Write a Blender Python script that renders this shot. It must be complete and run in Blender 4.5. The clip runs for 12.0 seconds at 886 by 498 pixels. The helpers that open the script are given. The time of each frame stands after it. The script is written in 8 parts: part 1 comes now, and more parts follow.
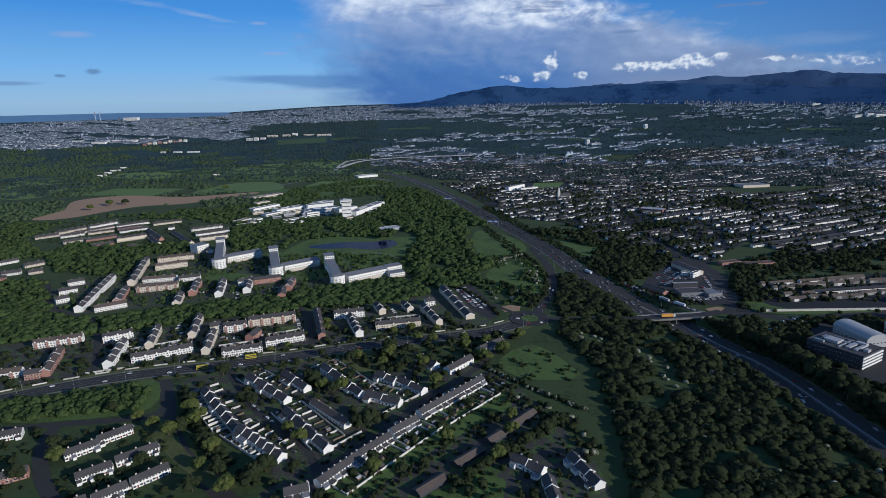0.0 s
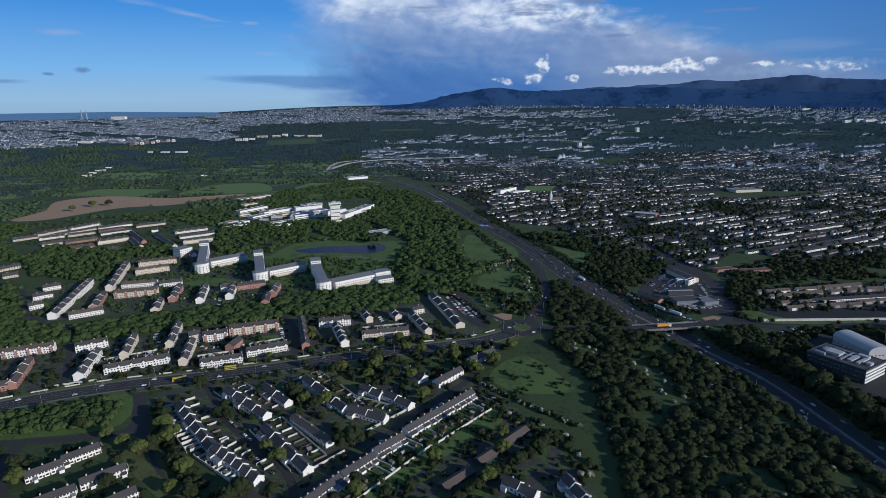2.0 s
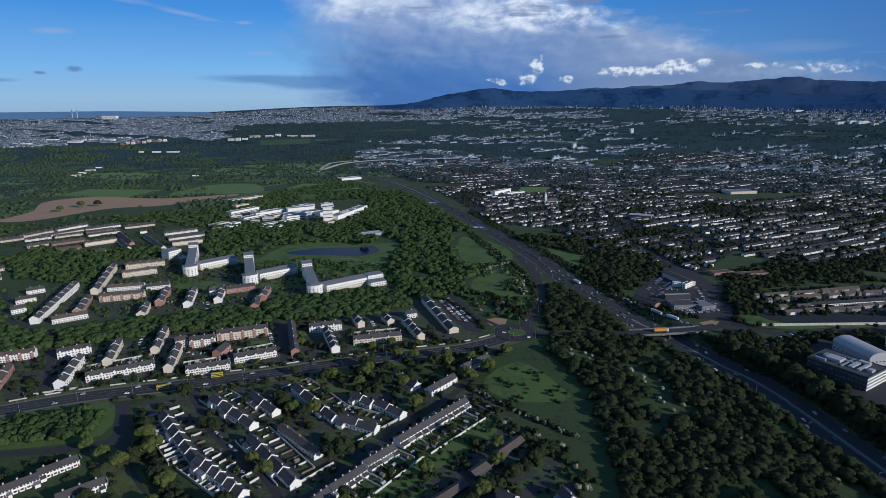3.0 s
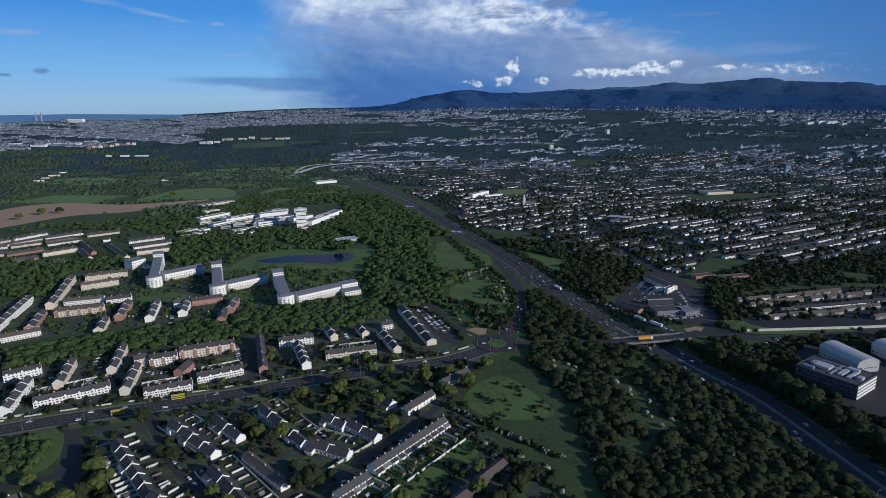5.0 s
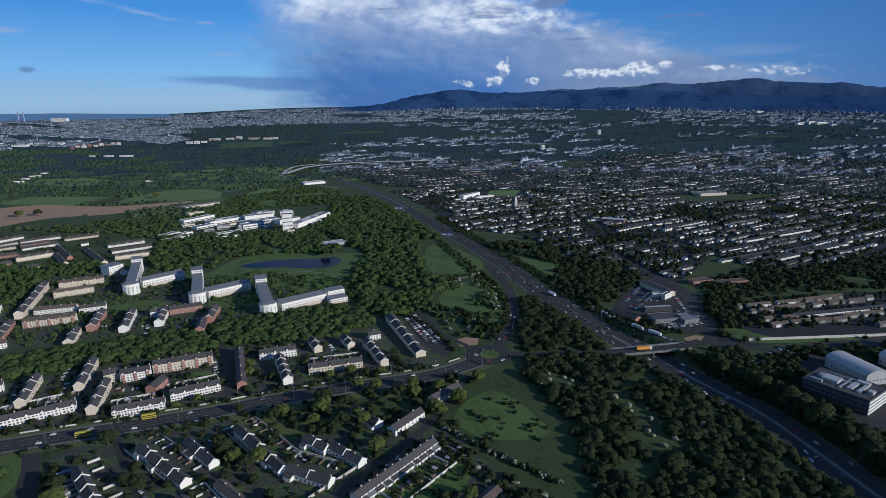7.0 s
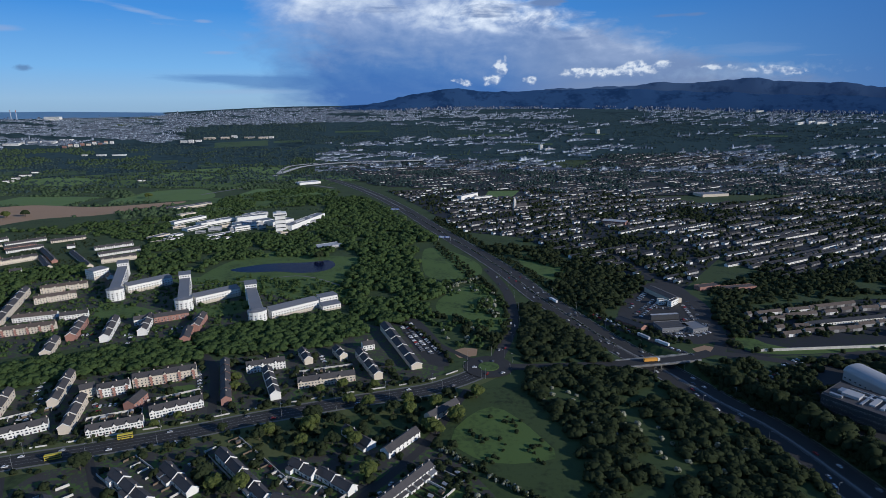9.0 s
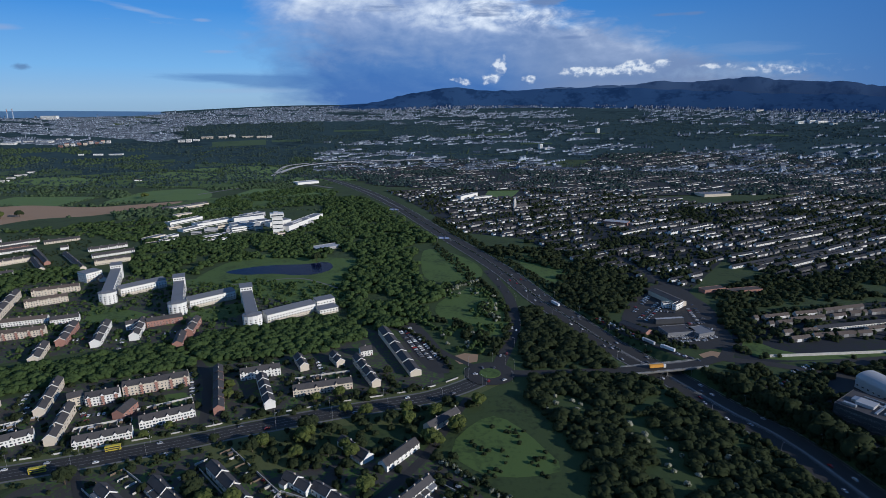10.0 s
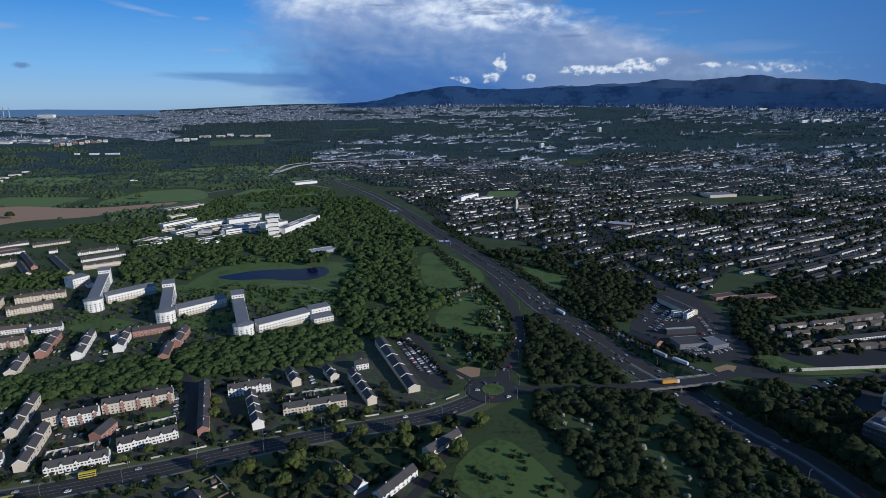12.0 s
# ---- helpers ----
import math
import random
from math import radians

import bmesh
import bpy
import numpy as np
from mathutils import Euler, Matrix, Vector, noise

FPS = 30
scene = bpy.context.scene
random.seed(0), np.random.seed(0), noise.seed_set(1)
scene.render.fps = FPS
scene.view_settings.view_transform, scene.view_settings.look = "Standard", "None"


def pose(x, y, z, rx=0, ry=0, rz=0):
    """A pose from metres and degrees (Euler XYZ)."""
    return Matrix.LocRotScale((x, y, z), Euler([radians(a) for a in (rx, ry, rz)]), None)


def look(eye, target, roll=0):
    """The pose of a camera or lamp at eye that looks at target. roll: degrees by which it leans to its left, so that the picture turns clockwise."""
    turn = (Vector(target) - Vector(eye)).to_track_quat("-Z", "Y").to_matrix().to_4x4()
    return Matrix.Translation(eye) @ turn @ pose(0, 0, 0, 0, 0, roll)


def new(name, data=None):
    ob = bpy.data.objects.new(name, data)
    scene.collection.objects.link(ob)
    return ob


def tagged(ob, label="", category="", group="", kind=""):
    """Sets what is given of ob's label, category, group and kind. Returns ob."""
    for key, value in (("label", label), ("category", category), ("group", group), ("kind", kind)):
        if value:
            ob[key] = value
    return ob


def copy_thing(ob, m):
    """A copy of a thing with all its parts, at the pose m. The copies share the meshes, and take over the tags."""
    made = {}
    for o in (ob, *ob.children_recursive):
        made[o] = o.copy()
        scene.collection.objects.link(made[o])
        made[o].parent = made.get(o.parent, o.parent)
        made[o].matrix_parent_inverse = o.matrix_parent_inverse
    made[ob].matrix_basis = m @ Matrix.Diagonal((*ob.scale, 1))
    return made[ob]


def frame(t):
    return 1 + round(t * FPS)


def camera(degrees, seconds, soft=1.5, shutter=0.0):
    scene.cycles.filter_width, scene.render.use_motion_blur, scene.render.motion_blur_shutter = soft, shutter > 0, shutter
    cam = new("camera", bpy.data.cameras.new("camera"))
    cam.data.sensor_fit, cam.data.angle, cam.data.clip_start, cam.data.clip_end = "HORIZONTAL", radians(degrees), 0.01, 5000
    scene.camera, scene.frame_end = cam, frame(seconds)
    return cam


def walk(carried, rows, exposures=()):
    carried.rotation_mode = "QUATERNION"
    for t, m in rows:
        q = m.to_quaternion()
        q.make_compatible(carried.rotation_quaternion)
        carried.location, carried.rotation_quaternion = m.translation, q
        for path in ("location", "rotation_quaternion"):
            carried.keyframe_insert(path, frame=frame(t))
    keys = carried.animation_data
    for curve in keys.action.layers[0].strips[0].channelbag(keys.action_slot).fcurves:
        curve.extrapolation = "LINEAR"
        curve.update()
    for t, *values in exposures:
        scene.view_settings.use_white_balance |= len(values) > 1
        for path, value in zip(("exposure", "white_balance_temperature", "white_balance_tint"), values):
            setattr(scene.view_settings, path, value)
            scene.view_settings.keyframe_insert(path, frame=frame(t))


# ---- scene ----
cam = camera(76.3, 12.0, soft=0.8)
PATH = [
    (0, (0.126, 6.788, 244.284), (-0.123, 9.141, 243.693), -1.6),
    (0.5, (0.139, 12.333, 244.256), (-0.088, 14.690, 243.667), -1.5),
    (1, (-0.027, 17.974, 244.159), (-0.242, 20.333, 243.572), -1.4),
    (1.5, (0.043, 24.205, 244.126), (-0.171, 26.564, 243.540), -1.2),
    (2, (-0.015, 30.021, 244.160), (-0.227, 32.380, 243.575), -1.1),
    (2.5, (-0.118, 37.498, 244.035), (-0.321, 39.859, 243.451), -1.0),
    (3, (-0.256, 44.257, 243.954), (-0.443, 46.619, 243.370), -0.9),
    (5, (0.404, 72.594, 244.220), (0.309, 74.963, 243.641), -1.1),
    (5.5, (0.759, 79.978, 244.000), (0.678, 82.348, 243.423), -1.1),
    (6, (0.642, 87.469, 243.955), (0.571, 89.838, 243.378), -1.1),
    (6.5, (0.634, 95.215, 243.921), (0.572, 97.585, 243.342), -1.0),
    (7, (0.815, 102.807, 244.052), (0.759, 105.176, 243.472), -1.0),
    (9, (0.544, 133.380, 244.033), (0.499, 135.748, 243.449), -0.9),
    (9.5, (-0.289, 142.235, 243.938), (-0.331, 144.602, 243.350), -0.9),
    (10, (-0.449, 149.834, 244.038), (-0.490, 152.202, 243.450), -0.9),
    (10.5, (-0.488, 158.494, 244.396), (-0.529, 160.861, 243.805), -0.9),
    (11, (-0.811, 165.954, 244.682), (-0.853, 168.321, 244.089), -0.9),
    (11.5, (-0.492, 174.310, 244.967), (-0.534, 176.677, 244.373), -0.9),
    (12, (-0.827, 181.940, 245.098), (-0.869, 184.307, 244.504), -0.9),
]
walk(cam, [(t, look(eye, target, roll)) for t, eye, target, roll in PATH], exposures=((0, 0.0, 5900, 10), (12, 0.0, 5900, 10)))

# ---- light ----
SUN_EL, SUN_AZ = 17.5, 118.0  # degrees above the horizon; clockwise from straight ahead (+y)
sun_way = Vector((math.sin(radians(SUN_AZ)) * math.cos(radians(SUN_EL)), math.cos(radians(SUN_AZ)) * math.cos(radians(SUN_EL)), math.sin(radians(SUN_EL))))
sun = new("sun", bpy.data.lights.new("sun", "SUN"))
sun.data.energy, sun.data.angle, sun.data.color = 3.75, radians(0.5), (1.0, 0.91, 0.78)
sun.matrix_world = look(sun_way * 500, (0, 0, 0))

world = bpy.data.worlds.new("sky")
scene.world = world
world.use_nodes = True


class Nodes:
    """Short hand for building a node tree."""

    def __init__(self, tree):
        self.tree = tree
        tree.nodes.clear()

    def add(self, kind, inputs=None, **settings):
        n = self.tree.nodes.new(kind)
        if "operation" in settings:
            n.operation, n.use_clamp = settings["operation"], settings["use_clamp"]
        if "data_type" in settings:
            n.data_type, n.blend_type = settings["data_type"], settings["blend_type"]
        if "attribute_name" in settings:
            n.attribute_name = settings["attribute_name"]
        for k, v in (inputs or {}).items():
            if isinstance(v, bpy.types.NodeSocket):
                self.tree.links.new(v, n.inputs[k])
            else:
                n.inputs[k].default_value = v
        return n

    def math(self, op, a, b=0.0, c=0.0, clamp=False):
        return self.add("ShaderNodeMath", {0: a, 1: b, 2: c}, operation=op, use_clamp=clamp).outputs[0]

    def mix(self, fac, a, b, blend="MIX"):
        n = self.add("ShaderNodeMix", {0: fac, 6: a, 7: b}, data_type="RGBA", blend_type=blend)
        return n.outputs[2]

    def ramp(self, fac, stops, smooth=False):
        n = self.add("ShaderNodeValToRGB", {0: fac})
        r = n.color_ramp
        r.interpolation = "EASE" if smooth else "LINEAR"
        while len(r.elements) < len(stops):
            r.elements.new(0.5)
        for e, (p, col) in zip(r.elements, stops):
            e.position, e.color = p, (*col, 1)
        return n.outputs[0]

    def noise(self, vec, scale, detail=4.0, rough=0.55, distortion=0.0):
        return self.add("ShaderNodeTexNoise", {"Vector": vec, "Scale": scale, "Detail": detail, "Roughness": rough, "Distortion": distortion}).outputs[0]


def build_sky():
    k = Nodes(world.node_tree)
    sky = k.add("ShaderNodeTexSky")
    sky.sky_type, sky.sun_disc, sky.sun_elevation, sky.sun_rotation = "NISHITA", False, radians(SUN_EL), radians(SUN_AZ)
    way = k.add("ShaderNodeTexCoord").outputs["Generated"]
    sep = k.add("ShaderNodeSeparateXYZ", {0: way})
    az = k.math("ARCTAN2", sep.outputs[0], sep.outputs[1])  # radians, right of straight ahead
    el = k.math("ARCSINE", sep.outputs[2])
    # clear sky: the Nishita sky overhead, deep blue down to the pale band on the horizon
    low = k.ramp(k.math("MULTIPLY", el, 4.0, clamp=True), [(0.0, (0.29, 0.43, 0.56)), (0.1, (0.32, 0.49, 0.65)), (0.28, (0.21, 0.45, 0.74)), (0.62, (0.075, 0.28, 0.66)), (1.0, (0.05, 0.20, 0.55))])
    high = k.mix(1.0, sky.outputs[0], (0.106, 0.101, 0.096, 1), "MULTIPLY")
    over = k.math("MULTIPLY", k.math("SUBTRACT", el, 0.21), 5.0, clamp=True)
    base = k.mix(over, low, high)
    # the sky is deeper towards the right
    base = k.mix(k.math("MULTIPLY", k.math("ADD", az, 0.1), 1.15, clamp=True), base, (0.046, 0.142, 0.38, 1))

    def field(rise, scale, detail=8.0, rough=0.58, bend=0.4, dx=0.0, dy=0.0, z=0.0):
        """Noise over the sky; rise: how much flatter than wide its shapes lie."""
        at = k.add("ShaderNodeCombineXYZ", {0: k.math("ADD", az, dx), 1: k.math("MULTIPLY", k.math("ADD", el, dy), rise), 2: z}).outputs[0]
        return k.noise(at, scale, detail, rough, bend)

    big = field(2.2, 6.0)
    fine = field(2.6, 16.0, 9.0, 0.62)
    puff = field(1.7, 15.0, 8.0, 0.55, 0.25, z=1.9)
    puff_lit = field(1.7, 15.0, 8.0, 0.55, 0.25, dx=0.012, dy=0.006, z=1.9)
    lump = field(1.3, 62.0, 7.0, 0.55, 0.2)
    lump_lit = field(1.3, 62.0, 7.0, 0.55, 0.2, dx=0.004, dy=0.004)
    thin = field(7.0, 9.0, 8.0, 0.62, 0.3, z=3.7)
    a_deg, e_deg = k.math("MULTIPLY", az, 57.2958), k.math("MULTIPLY", el, 57.2958)

    def blob(a, e, wa, we, lean=0.0):
        """A soft spot at azimuth a and elevation e; lean: degrees it sinks for each degree to the right."""
        x = k.math("DIVIDE", k.math("SUBTRACT", a_deg, a), wa)
        y = k.math("SUBTRACT", e_deg, e)
        if lean:
            y = k.math("ADD", y, k.math("MULTIPLY", k.math("SUBTRACT", a_deg, a), lean))
        y = k.math("DIVIDE", y, we)
        d = k.math("ADD", k.math("MULTIPLY", x, x), k.math("MULTIPLY", y, y))
        return k.math("EXPONENT", k.math("MULTIPLY", d, -1.0))

    def total(*parts):
        v = parts[0]
        for p in parts[1:]:
            v = k.math("ADD", v, p)
        return v

    def off(grain, amount):
        return k.math("MULTIPLY", k.math("SUBTRACT", grain, 0.5), amount)

    def cover(shape, grain, amount, cut, gain):
        return k.math("MULTIPLY", k.math("SUBTRACT", k.math("ADD", shape, off(grain, amount)), cut), gain, clamp=True)

    def lay(under, fac, strength, col):
        return k.mix(k.math("MULTIPLY", fac, strength), under, col if isinstance(col, bpy.types.NodeSocket) else (*col, 1))

    # streaks on the clear side
    base = lay(base, cover(total(blob(-30.5, 9.0, 4.5, 0.55, 0.16), blob(-26.5, 8.3, 2.2, 0.22, 0.16)), thin, 3.2, 0.5, 1.0), 0.6, (0.36, 0.45, 0.62))
    base = lay(base, cover(total(blob(-37.2, 6.6, 1.9, 0.3), blob(-21.4, 5.3, 1.9, 0.22), blob(-22.5, 7.9, 0.9, 0.2)), thin, 1.1, 0.4, 1.8), 0.55, (0.31, 0.40, 0.60))
    base = lay(base, cover(total(blob(-36.2, 3.75, 0.75, 0.32), blob(-38.7, 3.4, 0.5, 0.16)), lump, 1.2, 0.4, 2.2), 0.75, (0.115, 0.21, 0.38))
    base = lay(base, cover(blob(-42.5, 2.8, 3.0, 0.22), thin, 0.9, 0.4, 2.0), 0.7, (0.15, 0.27, 0.46))
    # the shower cloud: a mass with ragged sides, dark with rain below and bright on top
    left = k.math("ADD", k.math("DIVIDE", k.math("ADD", a_deg, k.math("ADD", k.math("MULTIPLY", e_deg, 0.45), 16.0)), 6.5), total(off(big, 2.4), off(fine, 0.8)), clamp=True)
    right = k.math("ADD", k.math("DIVIDE", k.math("SUBTRACT", k.math("SUBTRACT", 37.5, k.math("MULTIPLY", e_deg, 2.9)), a_deg), 5.0), total(off(big, 2.6), off(fine, 2.0)), clamp=True)
    top = k.math("DIVIDE", k.math("SUBTRACT", 17.0, e_deg), 4.0, clamp=True)
    mass = k.math("MULTIPLY", k.math("MULTIPLY", k.math("SMOOTH_MIN", left, 1.0, 0.2), right), top)
    tone = total(k.math("MINIMUM", k.math("MULTIPLY", e_deg, 0.082), 0.75), -0.09, off(big, 0.42), off(fine, 0.1),
                 k.math("MULTIPLY", k.math("SUBTRACT", puff, puff_lit), 0.55),
                 k.math("MULTIPLY", blob(-11.0, 1.8, 9.0, 2.6), -0.12),
                 k.math("MULTIPLY", blob(13.0, 3.9, 11.0, 2.2), 0.17),
                 k.math("MULTIPLY", total(blob(3.0, 8.8, 6.0, 1.5), blob(9.0, 8.2, 4.2, 1.3, 0.12), k.math("MULTIPLY", blob(-12.0, 9.6, 5.0, 1.6), 0.35)), k.math("ADD", 0.30, off(puff, 2.6))),
                 k.math("MULTIPLY", blob(17.5, 5.0, 6.0, 1.5), 0.25))
    cloud = k.ramp(tone, [(0.0, (0.050, 0.145, 0.40)), (0.2, (0.082, 0.185, 0.43)), (0.42, (0.185, 0.275, 0.48)), (0.62, (0.32, 0.40, 0.58)), (0.8, (0.58, 0.64, 0.74)), (1.0, (0.86, 0.89, 0.92))])
    grey = k.math("MULTIPLY", k.math("DIVIDE", k.math("SUBTRACT", a_deg, 4.0), 9.0, clamp=True), k.math("SUBTRACT", 0.9, tone, clamp=True), clamp=True)
    cloud = k.mix(grey, cloud, (0.235, 0.29, 0.41, 1))
    base = lay(base, mass, 0.94, cloud)
    # dark-blue shelf reaching out from the rain, and the paler band below it
    base = lay(base, cover(total(blob(-22.0, 3.05, 7.0, 0.42, 0.02), blob(-15.0, 2.6, 6.0, 0.9)), thin, 1.6, 0.42, 1.5), 0.62, (0.085, 0.20, 0.44))
    base = lay(base, cover(blob(-19.5, 1.9, 7.0, 0.32), thin, 1.0, 0.4, 1.8), 0.5, (0.33, 0.46, 0.63))
    # grey rags under the bright top, and flecks beside it
    base = lay(base, cover(total(blob(3.6, 9.0, 3.6, 0.75), blob(9.2, 9.5, 1.6, 0.5), blob(-6.0, 9.3, 4.0, 0.5)), thin, 2.4, 0.42, 2.6), 0.82, (0.165, 0.235, 0.40))
    base = lay(base, cover(total(blob(19.6, 7.8, 1.5, 0.18), blob(22.0, 7.75, 1.1, 0.22), blob(11.5, 6.3, 1.5, 0.2)), thin, 0.9, 0.4, 2.0), 0.6, (0.15, 0.23, 0.42))
    # towers of small cumulus, lit from the right
    heads = total(blob(4.75, 3.9, 0.75, 1.0), blob(3.9, 2.7, 0.9, 0.5), blob(1.2, 2.6, 1.5, 0.32, 0.2), blob(7.5, 2.7, 0.8, 0.4), k.math("MULTIPLY", blob(15.0, 3.2, 4.6, 0.55), 0.85), blob(17.2, 3.7, 1.1, 0.55), blob(19.6, 3.7, 0.8, 0.4), blob(12.0, 3.3, 0.9, 0.4))
    shade = total(0.55, k.math("MULTIPLY", k.math("SUBTRACT", lump, lump_lit), 5.0), k.math("MULTIPLY", k.math("SUBTRACT", e_deg, 3.1), 0.28))
    white = k.ramp(shade, [(0.0, (0.24, 0.32, 0.49)), (0.5, (0.47, 0.54, 0.66)), (1.0, (0.84, 0.86, 0.86))])
    base = lay(base, cover(blob(25.5, 2.9, 8.0, 0.8), lump, 1.8, 0.42, 1.3), 0.6, (0.30, 0.40, 0.56))
    base = lay(base, cover(blob(26.0, 4.6, 6.0, 0.7), thin, 1.6, 0.5, 1.6), 0.4, (0.24, 0.34, 0.53))
    base = lay(base, cover(total(blob(24.0, 3.3, 1.6, 0.3), blob(27.5, 3.0, 1.8, 0.3), blob(30.0, 2.7, 1.5, 0.3)), lump, 1.8, 0.5, 2.2), 0.7, white)
    base = lay(base, cover(heads, lump, 1.7, 0.46, 2.4), 0.8, white)
    base = lay(base, cover(blob(15.0, 2.55, 6.5, 0.4), thin, 1.2, 0.4, 1.6), 0.6, (0.155, 0.24, 0.42))
    bg = k.add("ShaderNodeBackground", {0: base, 1: 1.0})
    out = k.add("ShaderNodeOutputWorld")
    k.tree.links.new(bg.outputs[0], out.inputs[0])


build_sky()


# ---- materials ----
def material(name, col, rough=0.85, vary=0.25, scale=0.5, vary2=0.15, scale2=6.0, bump=0.0, other=None, metal=0.0, tint=0.0, island=0.0, each=0.0, spec=0.3, through_leaf=0.0):
    """A surface with stains at one scale and grain at another. tint: how far the mesh's own 'tint' attribute shifts it to other."""
    m = bpy.data.materials.new(name)
    m.use_nodes = True
    k = Nodes(m.node_tree)
    at = k.add("ShaderNodeNewGeometry").outputs["Position"]
    other = other or tuple(c * 0.45 for c in col)
    big = k.noise(at, scale, 4.0)
    small = k.noise(at, scale2, 3.0)
    fac = k.math("MULTIPLY", k.math("SUBTRACT", big, 0.5), vary * 4)
    fac = k.math("ADD", fac, k.math("MULTIPLY", k.math("SUBTRACT", small, 0.5), vary2 * 4))
    if tint:
        fac = k.math("ADD", fac, k.math("MULTIPLY", k.add("ShaderNodeAttribute", attribute_name="tint").outputs["Fac"], tint))
    if island:
        fac = k.math("ADD", fac, k.math("MULTIPLY", k.math("SUBTRACT", k.add("ShaderNodeNewGeometry").outputs["Random Per Island"], 0.5), island))
    if each:
        fac = k.math("ADD", fac, k.math("MULTIPLY", k.add("ShaderNodeObjectInfo").outputs["Random"], each))
    colour = k.mix(k.math("ADD", fac, 0.0, clamp=True), (*col, 1), (*other, 1))
    b = k.add("ShaderNodeBsdfPrincipled", {"Base Color": colour, "Roughness": rough, "Metallic": metal, "Specular IOR Level": spec})
    if bump:
        bm = k.add("ShaderNodeBump", {"Height": small, "Strength": 0.6, "Distance": bump})
        k.tree.links.new(bm.outputs[0], b.inputs["Normal"])
    out = k.add("ShaderNodeOutputMaterial")
    if through_leaf:
        t = k.add("ShaderNodeBsdfTranslucent", {"Color": colour})
        b = k.add("ShaderNodeMixShader", {0: through_leaf, 1: b.outputs[0], 2: t.outputs[0]})
    k.tree.links.new(b.outputs[0], out.inputs[0])
    return m


M_GRASS = material("rough grass", (0.046, 0.072, 0.025), 0.95, 0.9, 0.02, 0.9, 0.2, 0.3, (0.022, 0.037, 0.015))
M_MEADOW = material("mown meadow", (0.082, 0.132, 0.036), 0.95, 1.0, 0.03, 0.8, 0.22, 0.15, (0.042, 0.070, 0.022))
M_LAWN = material("dry roadside lawn", (0.092, 0.108, 0.040), 0.95, 0.9, 0.04, 0.6, 0.25, 0.15, (0.050, 0.064, 0.025))
M_FIELD = material("pasture", (0.115, 0.18, 0.055), 0.95, 0.4, 0.006, 0.2, 0.08, 0.0, (0.07, 0.11, 0.04))
M_SOIL = material("ploughed soil", (0.36, 0.235, 0.145), 0.95, 0.3, 0.015, 0.2, 0.15, 0.0, (0.27, 0.17, 0.10))
M_ASPHALT = material("asphalt", (0.041, 0.040, 0.040), 0.85, 0.4, 0.05, 0.3, 0.7, 0.0, (0.030, 0.029, 0.029))
M_YARD = material("estate ground of tarmac and gardens", (0.056, 0.053, 0.050), 0.9, 1.8, 0.09, 1.8, 0.35, 0.0, (0.062, 0.112, 0.028))
M_PAVING = material("concrete paving", (0.17, 0.165, 0.155), 0.9, 0.3, 0.1, 0.2, 1.0)
M_PAINT = material("worn white road paint", (0.40, 0.40, 0.39), 0.7, 0.8, 0.15, 0.6, 1.2, 0.0, (0.10, 0.10, 0.10))
M_WATER = material("pond water", (0.004, 0.007, 0.032), 0.2, 0.2, 0.02, 0.1, 0.3, 0.02, spec=0.03)
M_SEA = material("far sea", (0.10, 0.21, 0.36), 0.4, 0.1, 0.001, 0.1, 0.01)
# Darker leaf tone: shade over the right-hand woods is put into the colour.
M_LEAF = material("broadleaf foliage", (0.047, 0.062, 0.029), 0.9, 0.35, 0.02, 0.35, 0.45, 0.4, (0.025, 0.037, 0.018), tint=0.45, island=0.2, spec=0.1, through_leaf=0.4)
# Brighter copy of the foliage, painted for the sunlit woods on the left.
M_LEAF_LIT = material("fresh green ash and sycamore foliage", (0.086, 0.134, 0.048), 0.9, 0.35, 0.02, 0.35, 0.4, 0.4, (0.048, 0.080, 0.031), tint=0.45, island=0.2, spec=0.1, through_leaf=0.42)
M_LEAF_C = material("hedgerow and copse foliage", (0.086, 0.130, 0.066), 0.9, 0.5, 0.012, 0.4, 0.2, 0.0, (0.044, 0.072, 0.043), tint=0.4, island=0.2, spec=0.1, through_leaf=0.3)
M_LEAF_B = material("bright young foliage", (0.115, 0.140, 0.042), 0.85, 0.3, 0.05, 0.4, 0.6, 0.4, (0.055, 0.072, 0.024), tint=0.4, island=0.15, spec=0.1, through_leaf=0.35)
M_BLOSSOM = material("hawthorn blossom", (0.27, 0.27, 0.20), 0.8, 0.5, 0.5, 0.8, 1.2, 0.0, (0.045, 0.065, 0.025), tint=0.3, island=1.6)
M_BARK = material("bark", (0.09, 0.068, 0.048), 0.95, 0.3, 0.5, 0.3, 4.0)
M_WHITE = material("white painted render", (0.76, 0.75, 0.71), 0.9, 0.22, 0.25, 0.15, 1.2, 0.0, (0.50, 0.48, 0.44))
M_CREAM = material("cream render", (0.60, 0.53, 0.43), 0.9, 0.22, 0.25, 0.15, 1.2, 0.0, (0.42, 0.37, 0.29))
M_BRICK = material("red brick", (0.33, 0.178, 0.142), 0.9, 0.3, 0.3, 0.3, 3.0, 0.0, (0.23, 0.115, 0.092))
M_SLATE = material("dark roof tiles", (0.082, 0.076, 0.076), 0.72, 0.35, 0.12, 0.4, 1.2, 0.0, (0.045, 0.042, 0.043), each=0.4)
M_BROWN = material("brown concrete roof tiles", (0.118, 0.093, 0.079), 0.8, 0.35, 0.12, 0.4, 1.2, 0.0, (0.072, 0.057, 0.050), each=0.4)
